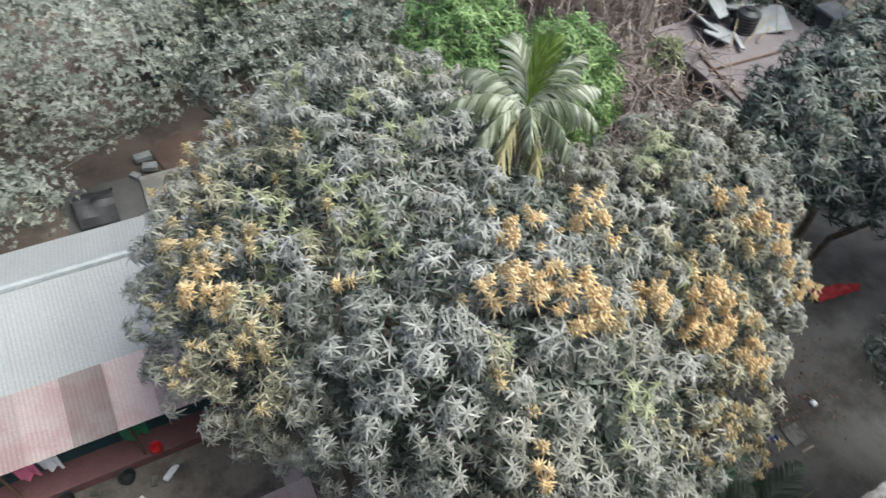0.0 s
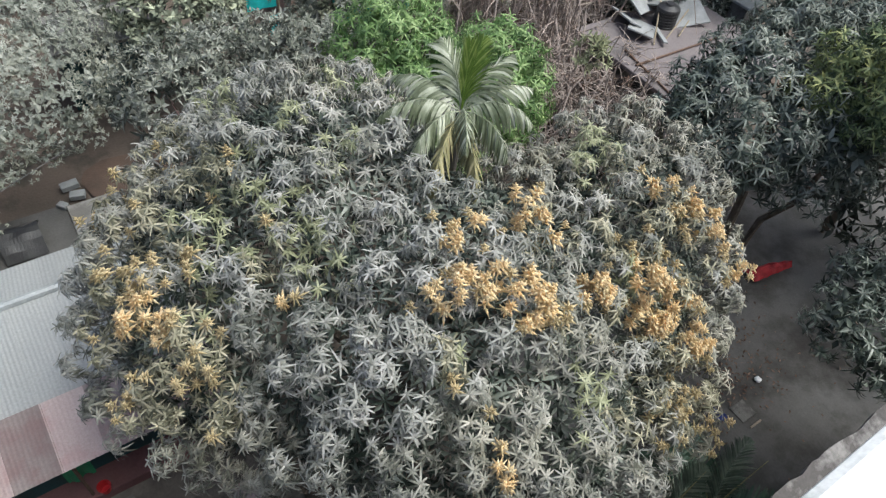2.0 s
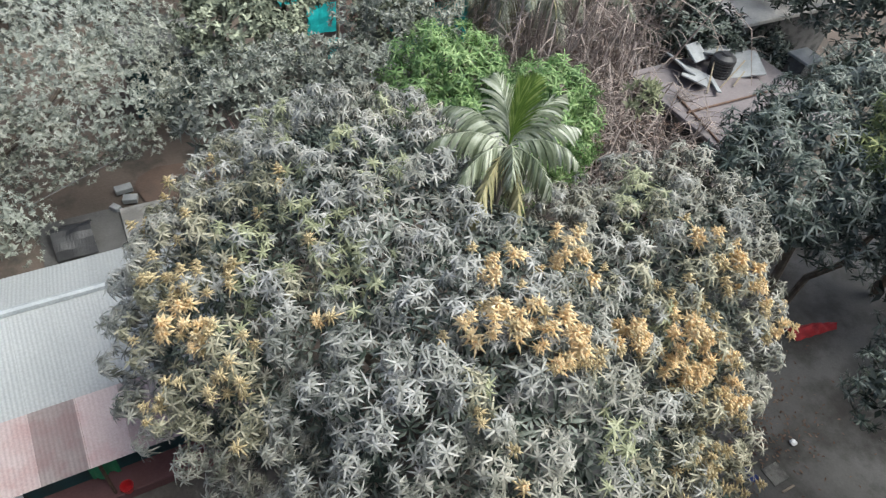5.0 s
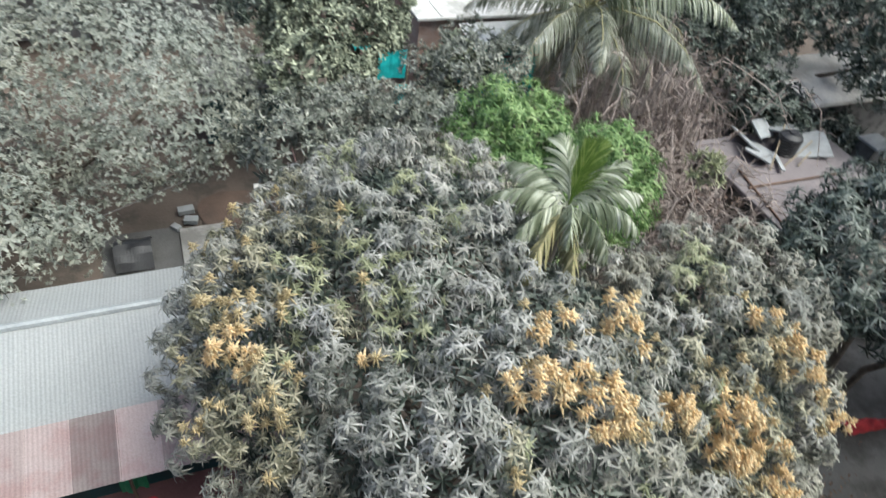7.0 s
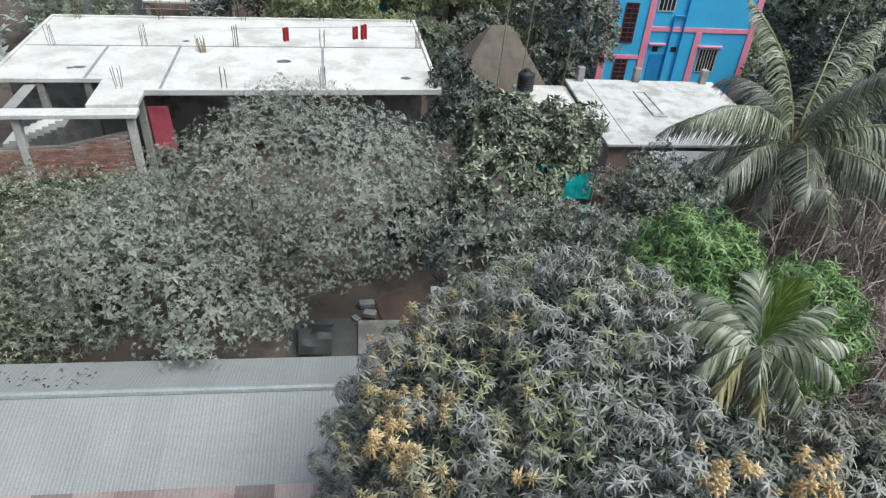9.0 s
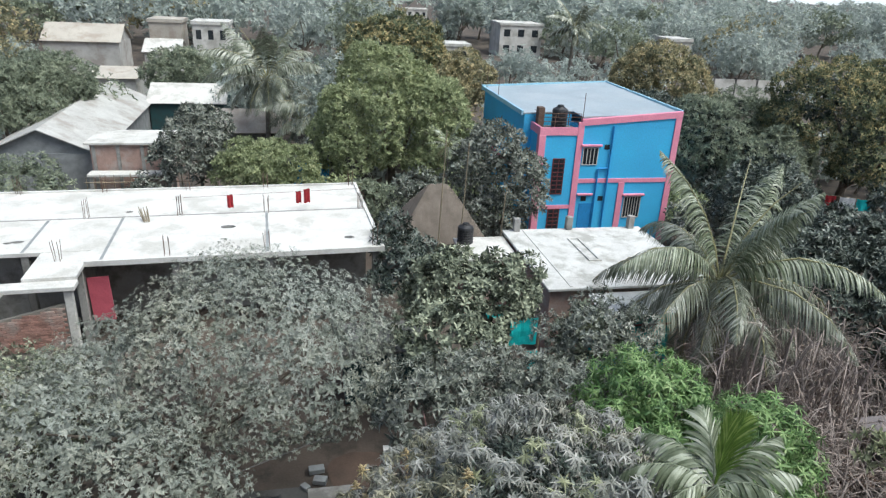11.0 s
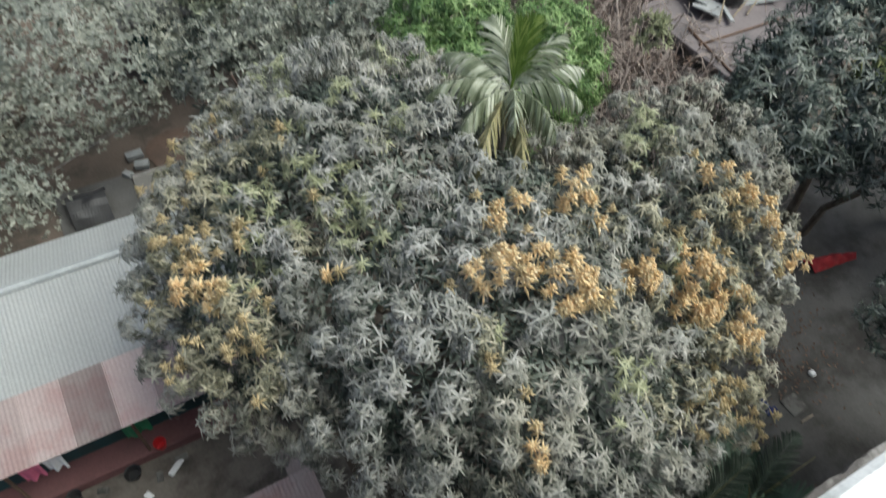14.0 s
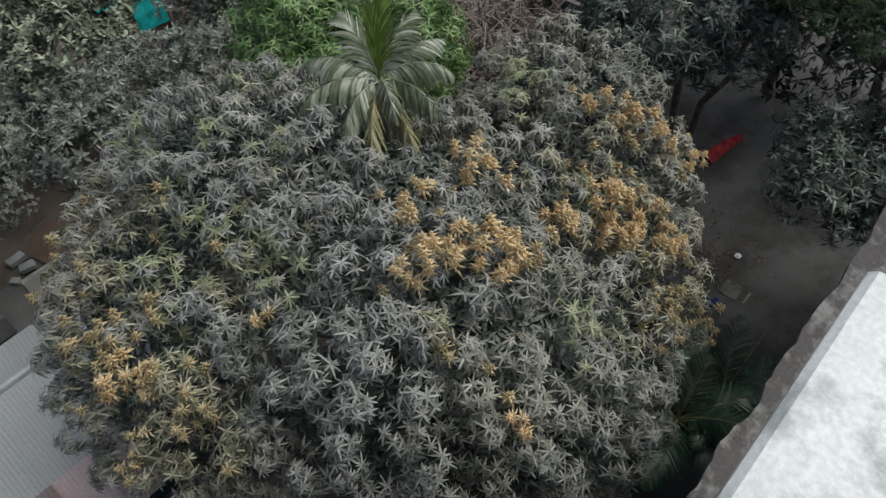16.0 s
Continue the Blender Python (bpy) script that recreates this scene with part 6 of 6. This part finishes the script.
# ---------------------------------------------------------------- farther houses
def gable(name, x0, x1, y0, y1, eave, ridge, along, roof, wall, label, group="far houses", over=0.3):
    ob = empty(name, (x0 + x1) / 2, (y0 + y1) / 2, 0, label, "house", group)
    parts("wall", wall, ob, (x0, x1, y0, y0 + 0.2, 0, eave), (x0, x1, y1 - 0.2, y1, 0, eave), (x0, x0 + 0.2, y0 + 0.2, y1 - 0.2, 0, eave), (x1 - 0.2, x1, y0 + 0.2, y1 - 0.2, 0, eave))
    x0, x1, y0, y1 = x0 - over, x1 + over, y0 - over, y1 + over
    for side in (0, 1):
        bm = bmesh.new()
        if along == "y":
            xe, xm = (x0, x1)[side], (x0 + x1) / 2
            q = [(xe, y0, eave - 0.05), (xm, y0, ridge), (xm, y1, ridge), (xe, y1, eave - 0.05)]
        else:
            ye, ym = (y0, y1)[side], (y0 + y1) / 2
            q = [(x0, ye, eave - 0.05), (x0, ym, ridge), (x1, ym, ridge), (x1, ye, eave - 0.05)]
        bm.faces.new([bm.verts.new(c) for c in q])
        part("roof", bm, roof, ob).modifiers.new("thick", "SOLIDIFY").thickness = 0.06
    e = 0.25
    for y in ((y0 + over + 0.1, y1 - over - 0.1) if along == "y" else ()):
        bm = bmesh.new()
        bm.faces.new([bm.verts.new(c) for c in ((x0 + over, y, eave), (x1 - over, y, eave), ((x0 + x1) / 2, y, ridge - 0.05))])
        part("gable", bm, wall, ob).modifiers.new("thick", "SOLIDIFY").thickness = 0.15
    for x in ((x0 + over + 0.1, x1 - over - 0.1) if along == "x" else ()):
        bm = bmesh.new()
        bm.faces.new([bm.verts.new(c) for c in ((x, y0 + over, eave), (x, y1 - over, eave), (x, (y0 + y1) / 2, ridge - 0.05))])
        part("gable", bm, wall, ob).modifiers.new("thick", "SOLIDIFY").thickness = 0.15
    return ob


long_house = gable("long_house", -20.4, -13.8, 46.0, 66.0, 2.9, 4.5, "y", M_GREYROOF, M_PALECONC, "long house with a grey sheet roof")
long_house.matrix_basis = pose(-17.2, 56.0, 0, 0, 0, 1.5)
gable("low_shed", -14.0, -7.6, 64.5, 70.5, 3.0, 4.3, "x", M_PLASTER, M_TEALDARK, "shed with a pale sheet roof")
gable("low_shed", -7.0, -2.4, 54.5, 59, 2.5, 3.9, "x", M_WEATHERED, M_OLDCONC, "small house with a brown roof under a palm")
gable("low_shed", -36, -26, 106, 113, 4.0, 6.2, "x", M_WEATHERED, M_GREYROOF, "long pale-roofed shed in the distance")
gable("low_shed", -24.5, -18.5, 80, 87, 2.8, 3.6, "x", M_WEATHERED, M_GREYROOF, "pale-roofed shed in the distance")
gable("low_shed", -21.5, -17, 100, 106, 3.5, 5.0, "x", M_PLASTER, M_GREYROOF, "pale-roofed shed in the distance")

brickh = empty("brick_house", -11.3, 46, 0, "unplastered red brick house with a pale flat roof", "house")
parts("wall", M_BRICKFAR, brickh, (-13.4, -9.0, 44.0, 44.25, 0, 4.0), (-13.4, -13.15, 44.25, 47.4, 0, 4.0), (-9.25, -9.0, 44.25, 47.4, 0, 4.0))
part("roof_slab", B((-13.7, -8.7, 43.8, 47.6, 4.0, 4.15), bevel=0.02), M_PLASTER, brickh)
for k in range(4):
    part("column", B((-13.3 + k * 1.42, -13.1 + k * 1.42, 43.93, 44.0, 0, 4.0)), M_CONCRETE, brickh)
ledge = part("ledge", B((-13.4, -8.2, 42.6, 43.6, 2.3, 2.45), bevel=0.02), M_PLASTER, brickh)
parts("column", M_CONCRETE, brickh, (-13.3, -13.1, 42.7, 42.9, 0, 2.3), (-8.5, -8.3, 42.7, 42.9, 0, 2.3))


fence = empty("bamboo_fence", -10.5, 41.8, 0, "rough bamboo fence before the brick house", "fence")
for k in range(13):
    x = -13.2 + 0.5 * k
    part("post", rod(bmesh.new(), (x, 41.8, 0), (x + 0.1 * math.sin(5 * k), 41.8, 2.5 + 0.4 * math.sin(3 * k)), 0.035, 0.025, 5), M_BAMBOO, fence)
for z in (1.5, 2.2):
    part("rail", rod(bmesh.new(), (-13.3, 41.75, z), (-7.1, 41.75, z + 0.05), 0.03, 0.03, 5), M_BAMBOO, fence)


def flat_block(name, x, y, w, d, storeys, label, tone, wins=3):
    ob = empty(name, x, y, 0, label, "house", "far white houses")
    part("wall", B((x - w / 2, x + w / 2, y - d / 2, y + d / 2, 0, 3.1 * storeys)), tone, ob)
    part("parapet", B((x - w / 2 - 0.2, x + w / 2 + 0.2, y - d / 2 - 0.2, y + d / 2 + 0.2, 3.1 * storeys, 3.1 * storeys + 0.5)), tone, ob)
    for s in range(storeys):
        for k in range(wins):
            cx = x - w / 2 + w * (k + 0.5) / wins
            part("window", B((cx - w / wins * 0.22, cx + w / wins * 0.22, y - d / 2 - 0.04, y - d / 2 + 0.02, 3.1 * s + 0.9, 3.1 * s + 2.3)), M_GLASS, ob, "dark window opening")
    return ob


flat_block("white_house", -14.4, 117, 5.4, 6, 2, "white two-storey house among trees", M_PLASTER)
flat_block("white_house", -21.4, 119, 4.8, 6, 2, "pale blank-walled house among trees", M_WEATHERED, 0)
flat_block("white_house", -32, 197, 6, 7, 2, "white house far off", M_PLASTER)
flat_block("white_house", 44, 143, 9, 8, 2, "pale two-storey house with a part-built top floor", M_PLASTER, 3)
flat_block("white_house", 27.3, 127, 4.8, 6, 1, "low pale house far off among trees", M_PLASTER, 2)
flat_block("white_house", 42, 267, 8, 6, 1, "white block far off", M_PLASTER)
flat_block("white_house", 64, 113, 4, 5, 2, "small pale house among trees", M_PLASTER, 2)
flat_block("white_house", 14, 230, 7, 6, 2, "white block far off", M_PLASTER)
bwall = empty("boundary_wall", 60, 86, 0, "long pale boundary wall with dark posts", "wall", kind="structure")
for k in range(5):
    part("panel", B((52.5 + 3.4 * k, 55.7 + 3.4 * k, 86, 86.25, 0, 3.3 - 0.06 * k)), M_PLASTER, bwall)
    part("post", B((55.7 + 3.4 * k, 55.9 + 3.4 * k, 85.9, 86.3, 0, 3.5 - 0.06 * k)), M_OLDCONC, bwall)
blue_shed = empty("blue_walled_shed", 0.1, 48, 0, "small blue walled shed behind the white roof", "shed")
part("wall", B((-1.3, 1.2, 43.6, 45.2, 0, 2.9)), M_BLUEDOOR, blue_shed)
part("roof", B((-1.5, 1.4, 43.4, 45.4, 2.9, 3.0)), M_OLDCONC, blue_shed)

# ---------------------------------------------------------------- trees in the middle distance
MID = dict(rich=False, fork=0.4)
tree("lush_tree", (5.6, 45.5, 0), [(3.9, 44.5, 5.6, 3.0, 3.0, 3.0), (7.0, 45.0, 5.4, 3.2, 3.0, 3.2), (5.0, 45.5, 8.0, 2.4, 2.4, 1.9), (8.3, 44.2, 4.0, 2.6, 2.4, 2.6), (3.2, 43.5, 3.6, 2.2, 2.0, 2.2)], M_LUSH, 51, (0.28, 0.12), 6, 12, 0.3, label="tall light green tree behind the houses", clump=0.9, **MID)
tree("dome_tree", (7.6, 60, 0), [(7.6, 60, 8.2, 4.1, 4.0, 2.9), (9.2, 59.4, 6.0, 3.8, 3.4, 3.0)], M_MANGOFAR, 52, (0.34, 0.14), 6, 9, 0.3, label="tall round dark tree with yellowish top", clump=1.0, **MID)
tree("dark_tree", (9.8, 33.2, 0), [(9.4, 33.4, 5.2, 1.8, 1.6, 2.3), (10.7, 33.6, 3.8, 1.9, 1.6, 2.4), (9.6, 33.2, 2.4, 1.8, 1.5, 2.0)], M_DUSTY, 53, (0.24, 0.09), 6, 15, 0.12, label="dark grey-green tree beside the blue house", clump=0.6, **MID)
tree("flowering_mango", (29.5, 54, 0), [(29.5, 54, 7.0, 3.6, 3.4, 2.8), (31.5, 55, 5.6, 3.0, 3.0, 2.6)], M_BROWNTREE, 54, (0.3, 0.12), 6, 10, 0.3, label="mango tree with brownish flowering top", clump=0.9, group="far mango trees", **MID)
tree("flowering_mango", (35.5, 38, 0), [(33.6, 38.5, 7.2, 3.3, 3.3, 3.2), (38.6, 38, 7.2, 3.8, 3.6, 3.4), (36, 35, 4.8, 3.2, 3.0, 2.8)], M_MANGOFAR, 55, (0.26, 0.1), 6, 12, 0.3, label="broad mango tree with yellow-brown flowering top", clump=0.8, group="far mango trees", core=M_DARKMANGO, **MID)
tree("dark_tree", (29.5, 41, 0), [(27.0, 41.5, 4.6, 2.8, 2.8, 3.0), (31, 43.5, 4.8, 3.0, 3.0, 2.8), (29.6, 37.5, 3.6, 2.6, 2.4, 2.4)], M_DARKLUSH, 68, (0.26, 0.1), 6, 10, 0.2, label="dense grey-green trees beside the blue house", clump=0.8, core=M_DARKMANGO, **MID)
tree("dark_tree", (26, 30, 0), [(24.4, 31, 3.4, 2.4, 2.4, 2.4), (27.8, 26.8, 1.8, 2.6, 2.4, 1.6), (24.5, 25.5, 3.0, 2.6, 2.4, 2.2), (30, 25, 4.0, 3.0, 2.8, 2.8)], M_DARKMANGO, 56, (0.26, 0.1), 6, 10, 0.2, label="dense dark tree behind the palm", clump=0.8, **MID)
tree("dark_tree", (24.5, 47, 0), [(25, 46, 4.4, 2.6, 2.6, 3.0), (27.8, 45, 4.0, 2.4, 2.4, 2.6)], M_DARKMANGO, 57, (0.28, 0.1), 6, 11, 0.2, label="dark tree beside the blue house", clump=0.8, **MID)
tree("yellow_tree", (12.2, 53.5, 0), [(12.2, 53.5, 6.6, 2.4, 2.4, 2.2)], M_BROWNTREE, 58, (0.28, 0.11), 6, 11, 0.2, label="yellow-tinged tree behind the blue house", clump=0.8, **MID)
tree("garden_tree", (-6.6, 42.0, 0), [(-7.2, 42.0, 3.6, 1.8, 1.7, 2.0), (-6.4, 43.2, 5.0, 1.4, 1.4, 1.5)], M_DUSTY, 59, (0.24, 0.1), 6, 16, 0.12, label="grey-green tree behind the flat roof", clump=0.6, group="garden trees", **MID)
tree("garden_tree", (-3.3, 41.2, 0), [(-3.6, 41.0, 3.0, 2.0, 1.8, 1.8), (-1.6, 41.6, 2.8, 1.8, 1.8, 1.7)], M_LUSH, 60, (0.24, 0.1), 6, 16, 0.12, label="low green tree behind the flat roof", clump=0.6, group="garden trees", **MID)
tree("garden_tree", (-22.5, 54, 0), [(-22.5, 54, 4.6, 3.8, 3.4, 3.0), (-20.0, 58, 5.0, 3.0, 3.0, 2.6)], M_DARKLUSH, 61, (0.3, 0.12), 6, 10, 0.2, label="dark green tree beside the long house", clump=0.9, group="garden trees", **MID)
tree("garden_tree", (-10.5, 78, 0), [(-13, 77, 3.6, 3.6, 3.2, 2.6), (-5, 80, 4.2, 3.4, 3.4, 2.6)], M_DARKLUSH, 62, (0.36, 0.15), 6, 7, 0.2, label="dark green tree among far houses", clump=1.0, group="garden trees", **MID)
BUSHES = ((24, 41.5, 1.8, 1.6), (26.5, 41, 2.0, 1.8), (23.6, 38, 1.5, 1.2), (30, 45, 2.4, 2.2), (34.5, 46, 2.6, 2.4), (39, 50, 2.8, 2.6), (26, 51, 2.6, 2.6), (18, 52, 2.4, 2.6), (20.5, 55, 2.6, 2.6), (9.5, 51, 2.4, 2.2), (0.5, 47, 2.2, 1.8), (-3, 47.5, 2.0, 1.6), (3.6, 39, 1.6, 1.5), (6.2, 38.6, 1.7, 1.7), (9.6, 38.2, 1.6, 1.8), (-17, 42, 2.2, 1.8), (-9.8, 40.2, 1.6, 1.4), (1, 40, 1.6, 1.4), (43, 44, 3.0, 2.8), (22.5, 33.5, 1.7, 1.4))
for k, (x, y, r, z) in enumerate(BUSHES):
    tree("garden_bush", (x, y, 0), [(x, y, z, r, r, z * 0.95), (x + r * 0.6, y - r * 0.3, z * 0.8, r * 0.7, r * 0.7, z * 0.75)], (M_DARKLUSH, M_DUSTY, M_LUSH)[k % 3], 300 + k, (0.28, 0.12), 5, 5.5, 0.1, label="leafy bush growing between the houses", category="shrub", group="garden bushes", clump=0.6, **MID)
palm("far_coconut_palm", (-3.2, 53.5, 0), (-3.0, 53.2, 6.8), 63, 24, 5.4, 1.3, 60, "coconut palm among the far houses", trunk_r=0.2, hang=2.2, blade=0.9, arch_end=-1.5, rib=0.03, mats=(M_COCO, M_COCO, M_COCO), group="far palms", spear=False)
palm("far_coconut_palm", (0.8, 52.0, 0), (0.9, 51.6, 4.2), 64, 22, 5.0, 1.3, 50, "coconut palm among the far houses", trunk_r=0.2, hang=2.2, blade=0.9, arch_end=-1.5, rib=0.03, mats=(M_COCO, M_COCO, M_COCO), group="far palms", spear=False)
palm("far_coconut_palm", (33.2, 84, 0), (33.4, 83.6, 9.3), 65, 18, 4.4, 1.1, 22, "coconut palm in the distance", trunk_r=0.2, hang=2.2, blade=1.0, arch_end=-1.5, rib=0.04, mats=(M_COCO, M_COCO, M_COCO), group="far palms", spear=False)
palm("slender_palm", (7.2, 34.2, 0), (7.2, 34.2, 6.2), 66, 10, 1.5, 0.5, 18, "slender betel palm with a thin pale trunk", trunk_r=0.07, hang=1.2, rib=0.015, group="slender palms", spear=False, mats=(M_PALM, M_OLDFROND, M_SPEAR))
palm("slender_palm", (8.3, 33.8, 0), (8.5, 33.8, 5.4), 67, 9, 1.4, 0.5, 18, "slender betel palm with orange dead frond", trunk_r=0.07, hang=1.2, rib=0.015, group="slender palms", spear=False, mats=(M_PALM, M_ORANGE, M_SPEAR))

# ---------------------------------------------------------------- woods to the horizon
rng = np.random.default_rng(90)


# open sight lines towards the houses: bearings, fall in degrees, and distance
SIGHT = ((-19, -12.5, 5.5, 122), (-12, -5, 5.9, 116), (11, 13.3, 5.7, 130), (15.2, 19.2, 5.3, 148), (21, 22.6, 5.0, 88), (31.2, 39.5, 7.9, 106), (28.6, 30.5, 4.8, 130), (8, 9.8, 3.2, 262))


def clear(x, y):
    """True where no house stands close by."""
    return not ((-38 < x < -17 and 86 < y < 116) or (-19 < x < -6 and y < 72) or (38 < x < 51 and 136 < y < 150) or (-26 < x < -10 and 112 < y < 123) or (23 < x < 31 and 122 < y < 132) or (9 < x < 26 and y < 52) or (-10 < x < 0 and y < 62))


def room_for(x, y, r):
    """The height up to which a tree leaves the sight lines open."""
    d, az, top = math.hypot(x, y), math.degrees(math.atan2(x, y)), 99.0
    for a0, a1, fall, far in SIGHT:
        m = math.degrees(r / d)
        if a0 - m < az < a1 + m and d < far:
            top = min(top, 14.3 - d * math.tan(radians(fall)))
    return top


for k in range(140):
    # single trees between the houses and the woods
    y = 50 + 130 * rng.random() ** 0.8
    x = y * math.tan(radians(rng.uniform(-30, 64)))
    r = rng.uniform(2.6, 4.6) * (0.8 + y / 220)
    h = rng.uniform(3.0, 6.2) * (0.8 + y / 260)
    if not clear(x, y):
        continue
    q = min(1.0, room_for(x, y, r * 1.2) / (h + r * 0.8))
    if q < 0.3:
        continue
    r, h = r * max(q, 0.5), (h + r * 0.8) * q - r * max(q, 0.5) * 0.8
    tree("woodland_tree", (x, y, 0), [(x, y, h, r, r, r * 0.8), (x + r * 0.7, y + r * 0.3, h * 0.8, r * 0.75, r * 0.75, r * 0.6)], (M_HAZEWOOD, M_DARKLUSH, M_HAZEWOOD, M_HAZEWOOD)[k % 4] if k % 9 else M_BROWNTREE, 100 + k, (0.4 * y / 75, 0.22 * y / 75), 4, 1.0 * (75 / y) ** 2, 0.25, label="leafy tree in the woods beyond the houses", group="woodland trees", clump=1.1, **MID)
# undergrowth
ps, ns = [], []
for k in range(230):
    y = 38 + 130 * rng.random()
    x = y * math.tan(radians(rng.uniform(-32, 64)))
    if clear(x, y) and room_for(x, y, 2.5) > 1.2:
        r = rng.uniform(1.6, 3.6)
        p, n = shell([(x, y, 0.3, r, r, min(room_for(x, y, r) - 0.3, rng.uniform(0.8, 1.9)))], 1.6, rng, 0.35, 0.3, 0.0, 0.8)
        ps.append(p)
        ns.append(n)
p, n = np.concatenate(ps), np.concatenate(ns)
V, F = scatter([rosette(rng, 5, 0.5, 0.26, 0.4, False) for _ in range(4)], p, frames_for(n + np.array([0, 0, 0.5]), rng), rng.uniform(0.7, 1.3, len(p)), rng)
# same leaf colour as the far woods, with the haze in it
under = new("undergrowth", mesh_np("undergrowth", V, F, M_HAZEWOOD))
tagged(under, "low dusty green undergrowth between the trees, paled with haze", "bushes", kind="stuff")
lobes = []
for k in range(560):
    y = 150 + 750 * rng.random() ** 1.6
    x = y * math.tan(radians(rng.uniform(-36, 68)))
    r = rng.uniform(3.5, 6.5) * (1 + y / 900)
    hz, lz = rng.uniform(3.0, 7.0), rng.uniform(3.0, 6.0)
    if room_for(x, y, r) < hz + lz:
        continue
    lobes.append((x, y, hz, r, r, lz))
ps, ns, sz = [], [], []
for l in lobes:
    p, n = shell([l], 0.33 * (150 / max(150, l[1])) ** 1.2, rng, 0.35, 0.3, -0.1, 0.6)
    ps.append(p)
    ns.append(n)
    sz.append(np.full(len(p), 0.6 + l[1] / 300))
p, n, z = np.concatenate(ps), np.concatenate(ns), np.concatenate(sz)
V, F = scatter([rosette(rng, 5, 1.15, 0.7, 0.4, False) for _ in range(4)], p, frames_for(n + np.array([0, 0, 0.4]), rng), z * rng.uniform(0.7, 1.3, len(p)), rng)
woods = new("far_woods", mesh_np("far_woods", V, F, M_HAZEWOOD))
tagged(woods, "dense hazy woods reaching to the horizon", "woods", kind="stuff")

# self-lit sheet beyond the woods, in place of pale mist and bright low sky
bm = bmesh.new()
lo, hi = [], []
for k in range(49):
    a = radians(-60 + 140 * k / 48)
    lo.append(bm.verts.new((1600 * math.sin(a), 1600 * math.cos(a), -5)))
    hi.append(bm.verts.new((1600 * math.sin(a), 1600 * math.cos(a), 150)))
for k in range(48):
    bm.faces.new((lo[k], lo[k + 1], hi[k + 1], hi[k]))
mist = part("backdrop", bm, M_GLOWMIST)
tagged(mist, "glowing sheet standing in for pale mist over the far horizon", "backdrop", kind="structure")

# bricks of the low wall
bme = None
for row in range(17):
    for col in range(21):
        x = -14.58 + col * 0.247 + (0.12 if row % 2 else 0)
        z = 0.76 + row * 0.111
        if x > -9.72 or z + 0.1 > (2.02 if x < -12 else 2.07 + 0.236 * (x + 12)):
            continue
        if bme is None:
            first = part("brick", B((0, 0.235, 0, 0.1, 0, 0.1), bevel=0.006), M_BRICK, bw)
            bme = first.data
            ob = first
        else:
            ob = new("brick", bme)
            ob.parent = bw
        ob.matrix_basis = Matrix.Translation((x, 24.985 + 0.004 * math.sin(7 * col + 3 * row), z))
cable = part("cable", limb(bmesh.new(), [(-9.0, 11.95, 2.95), (-5.5, 13.2, 2.5), (-2.6, 14.2, 2.45), (0.2, 15.2, 2.75)], [0.012] * 4, 4), M_BLACK)
tagged(cable, "thin black cable slung from the shed roof", "cable")
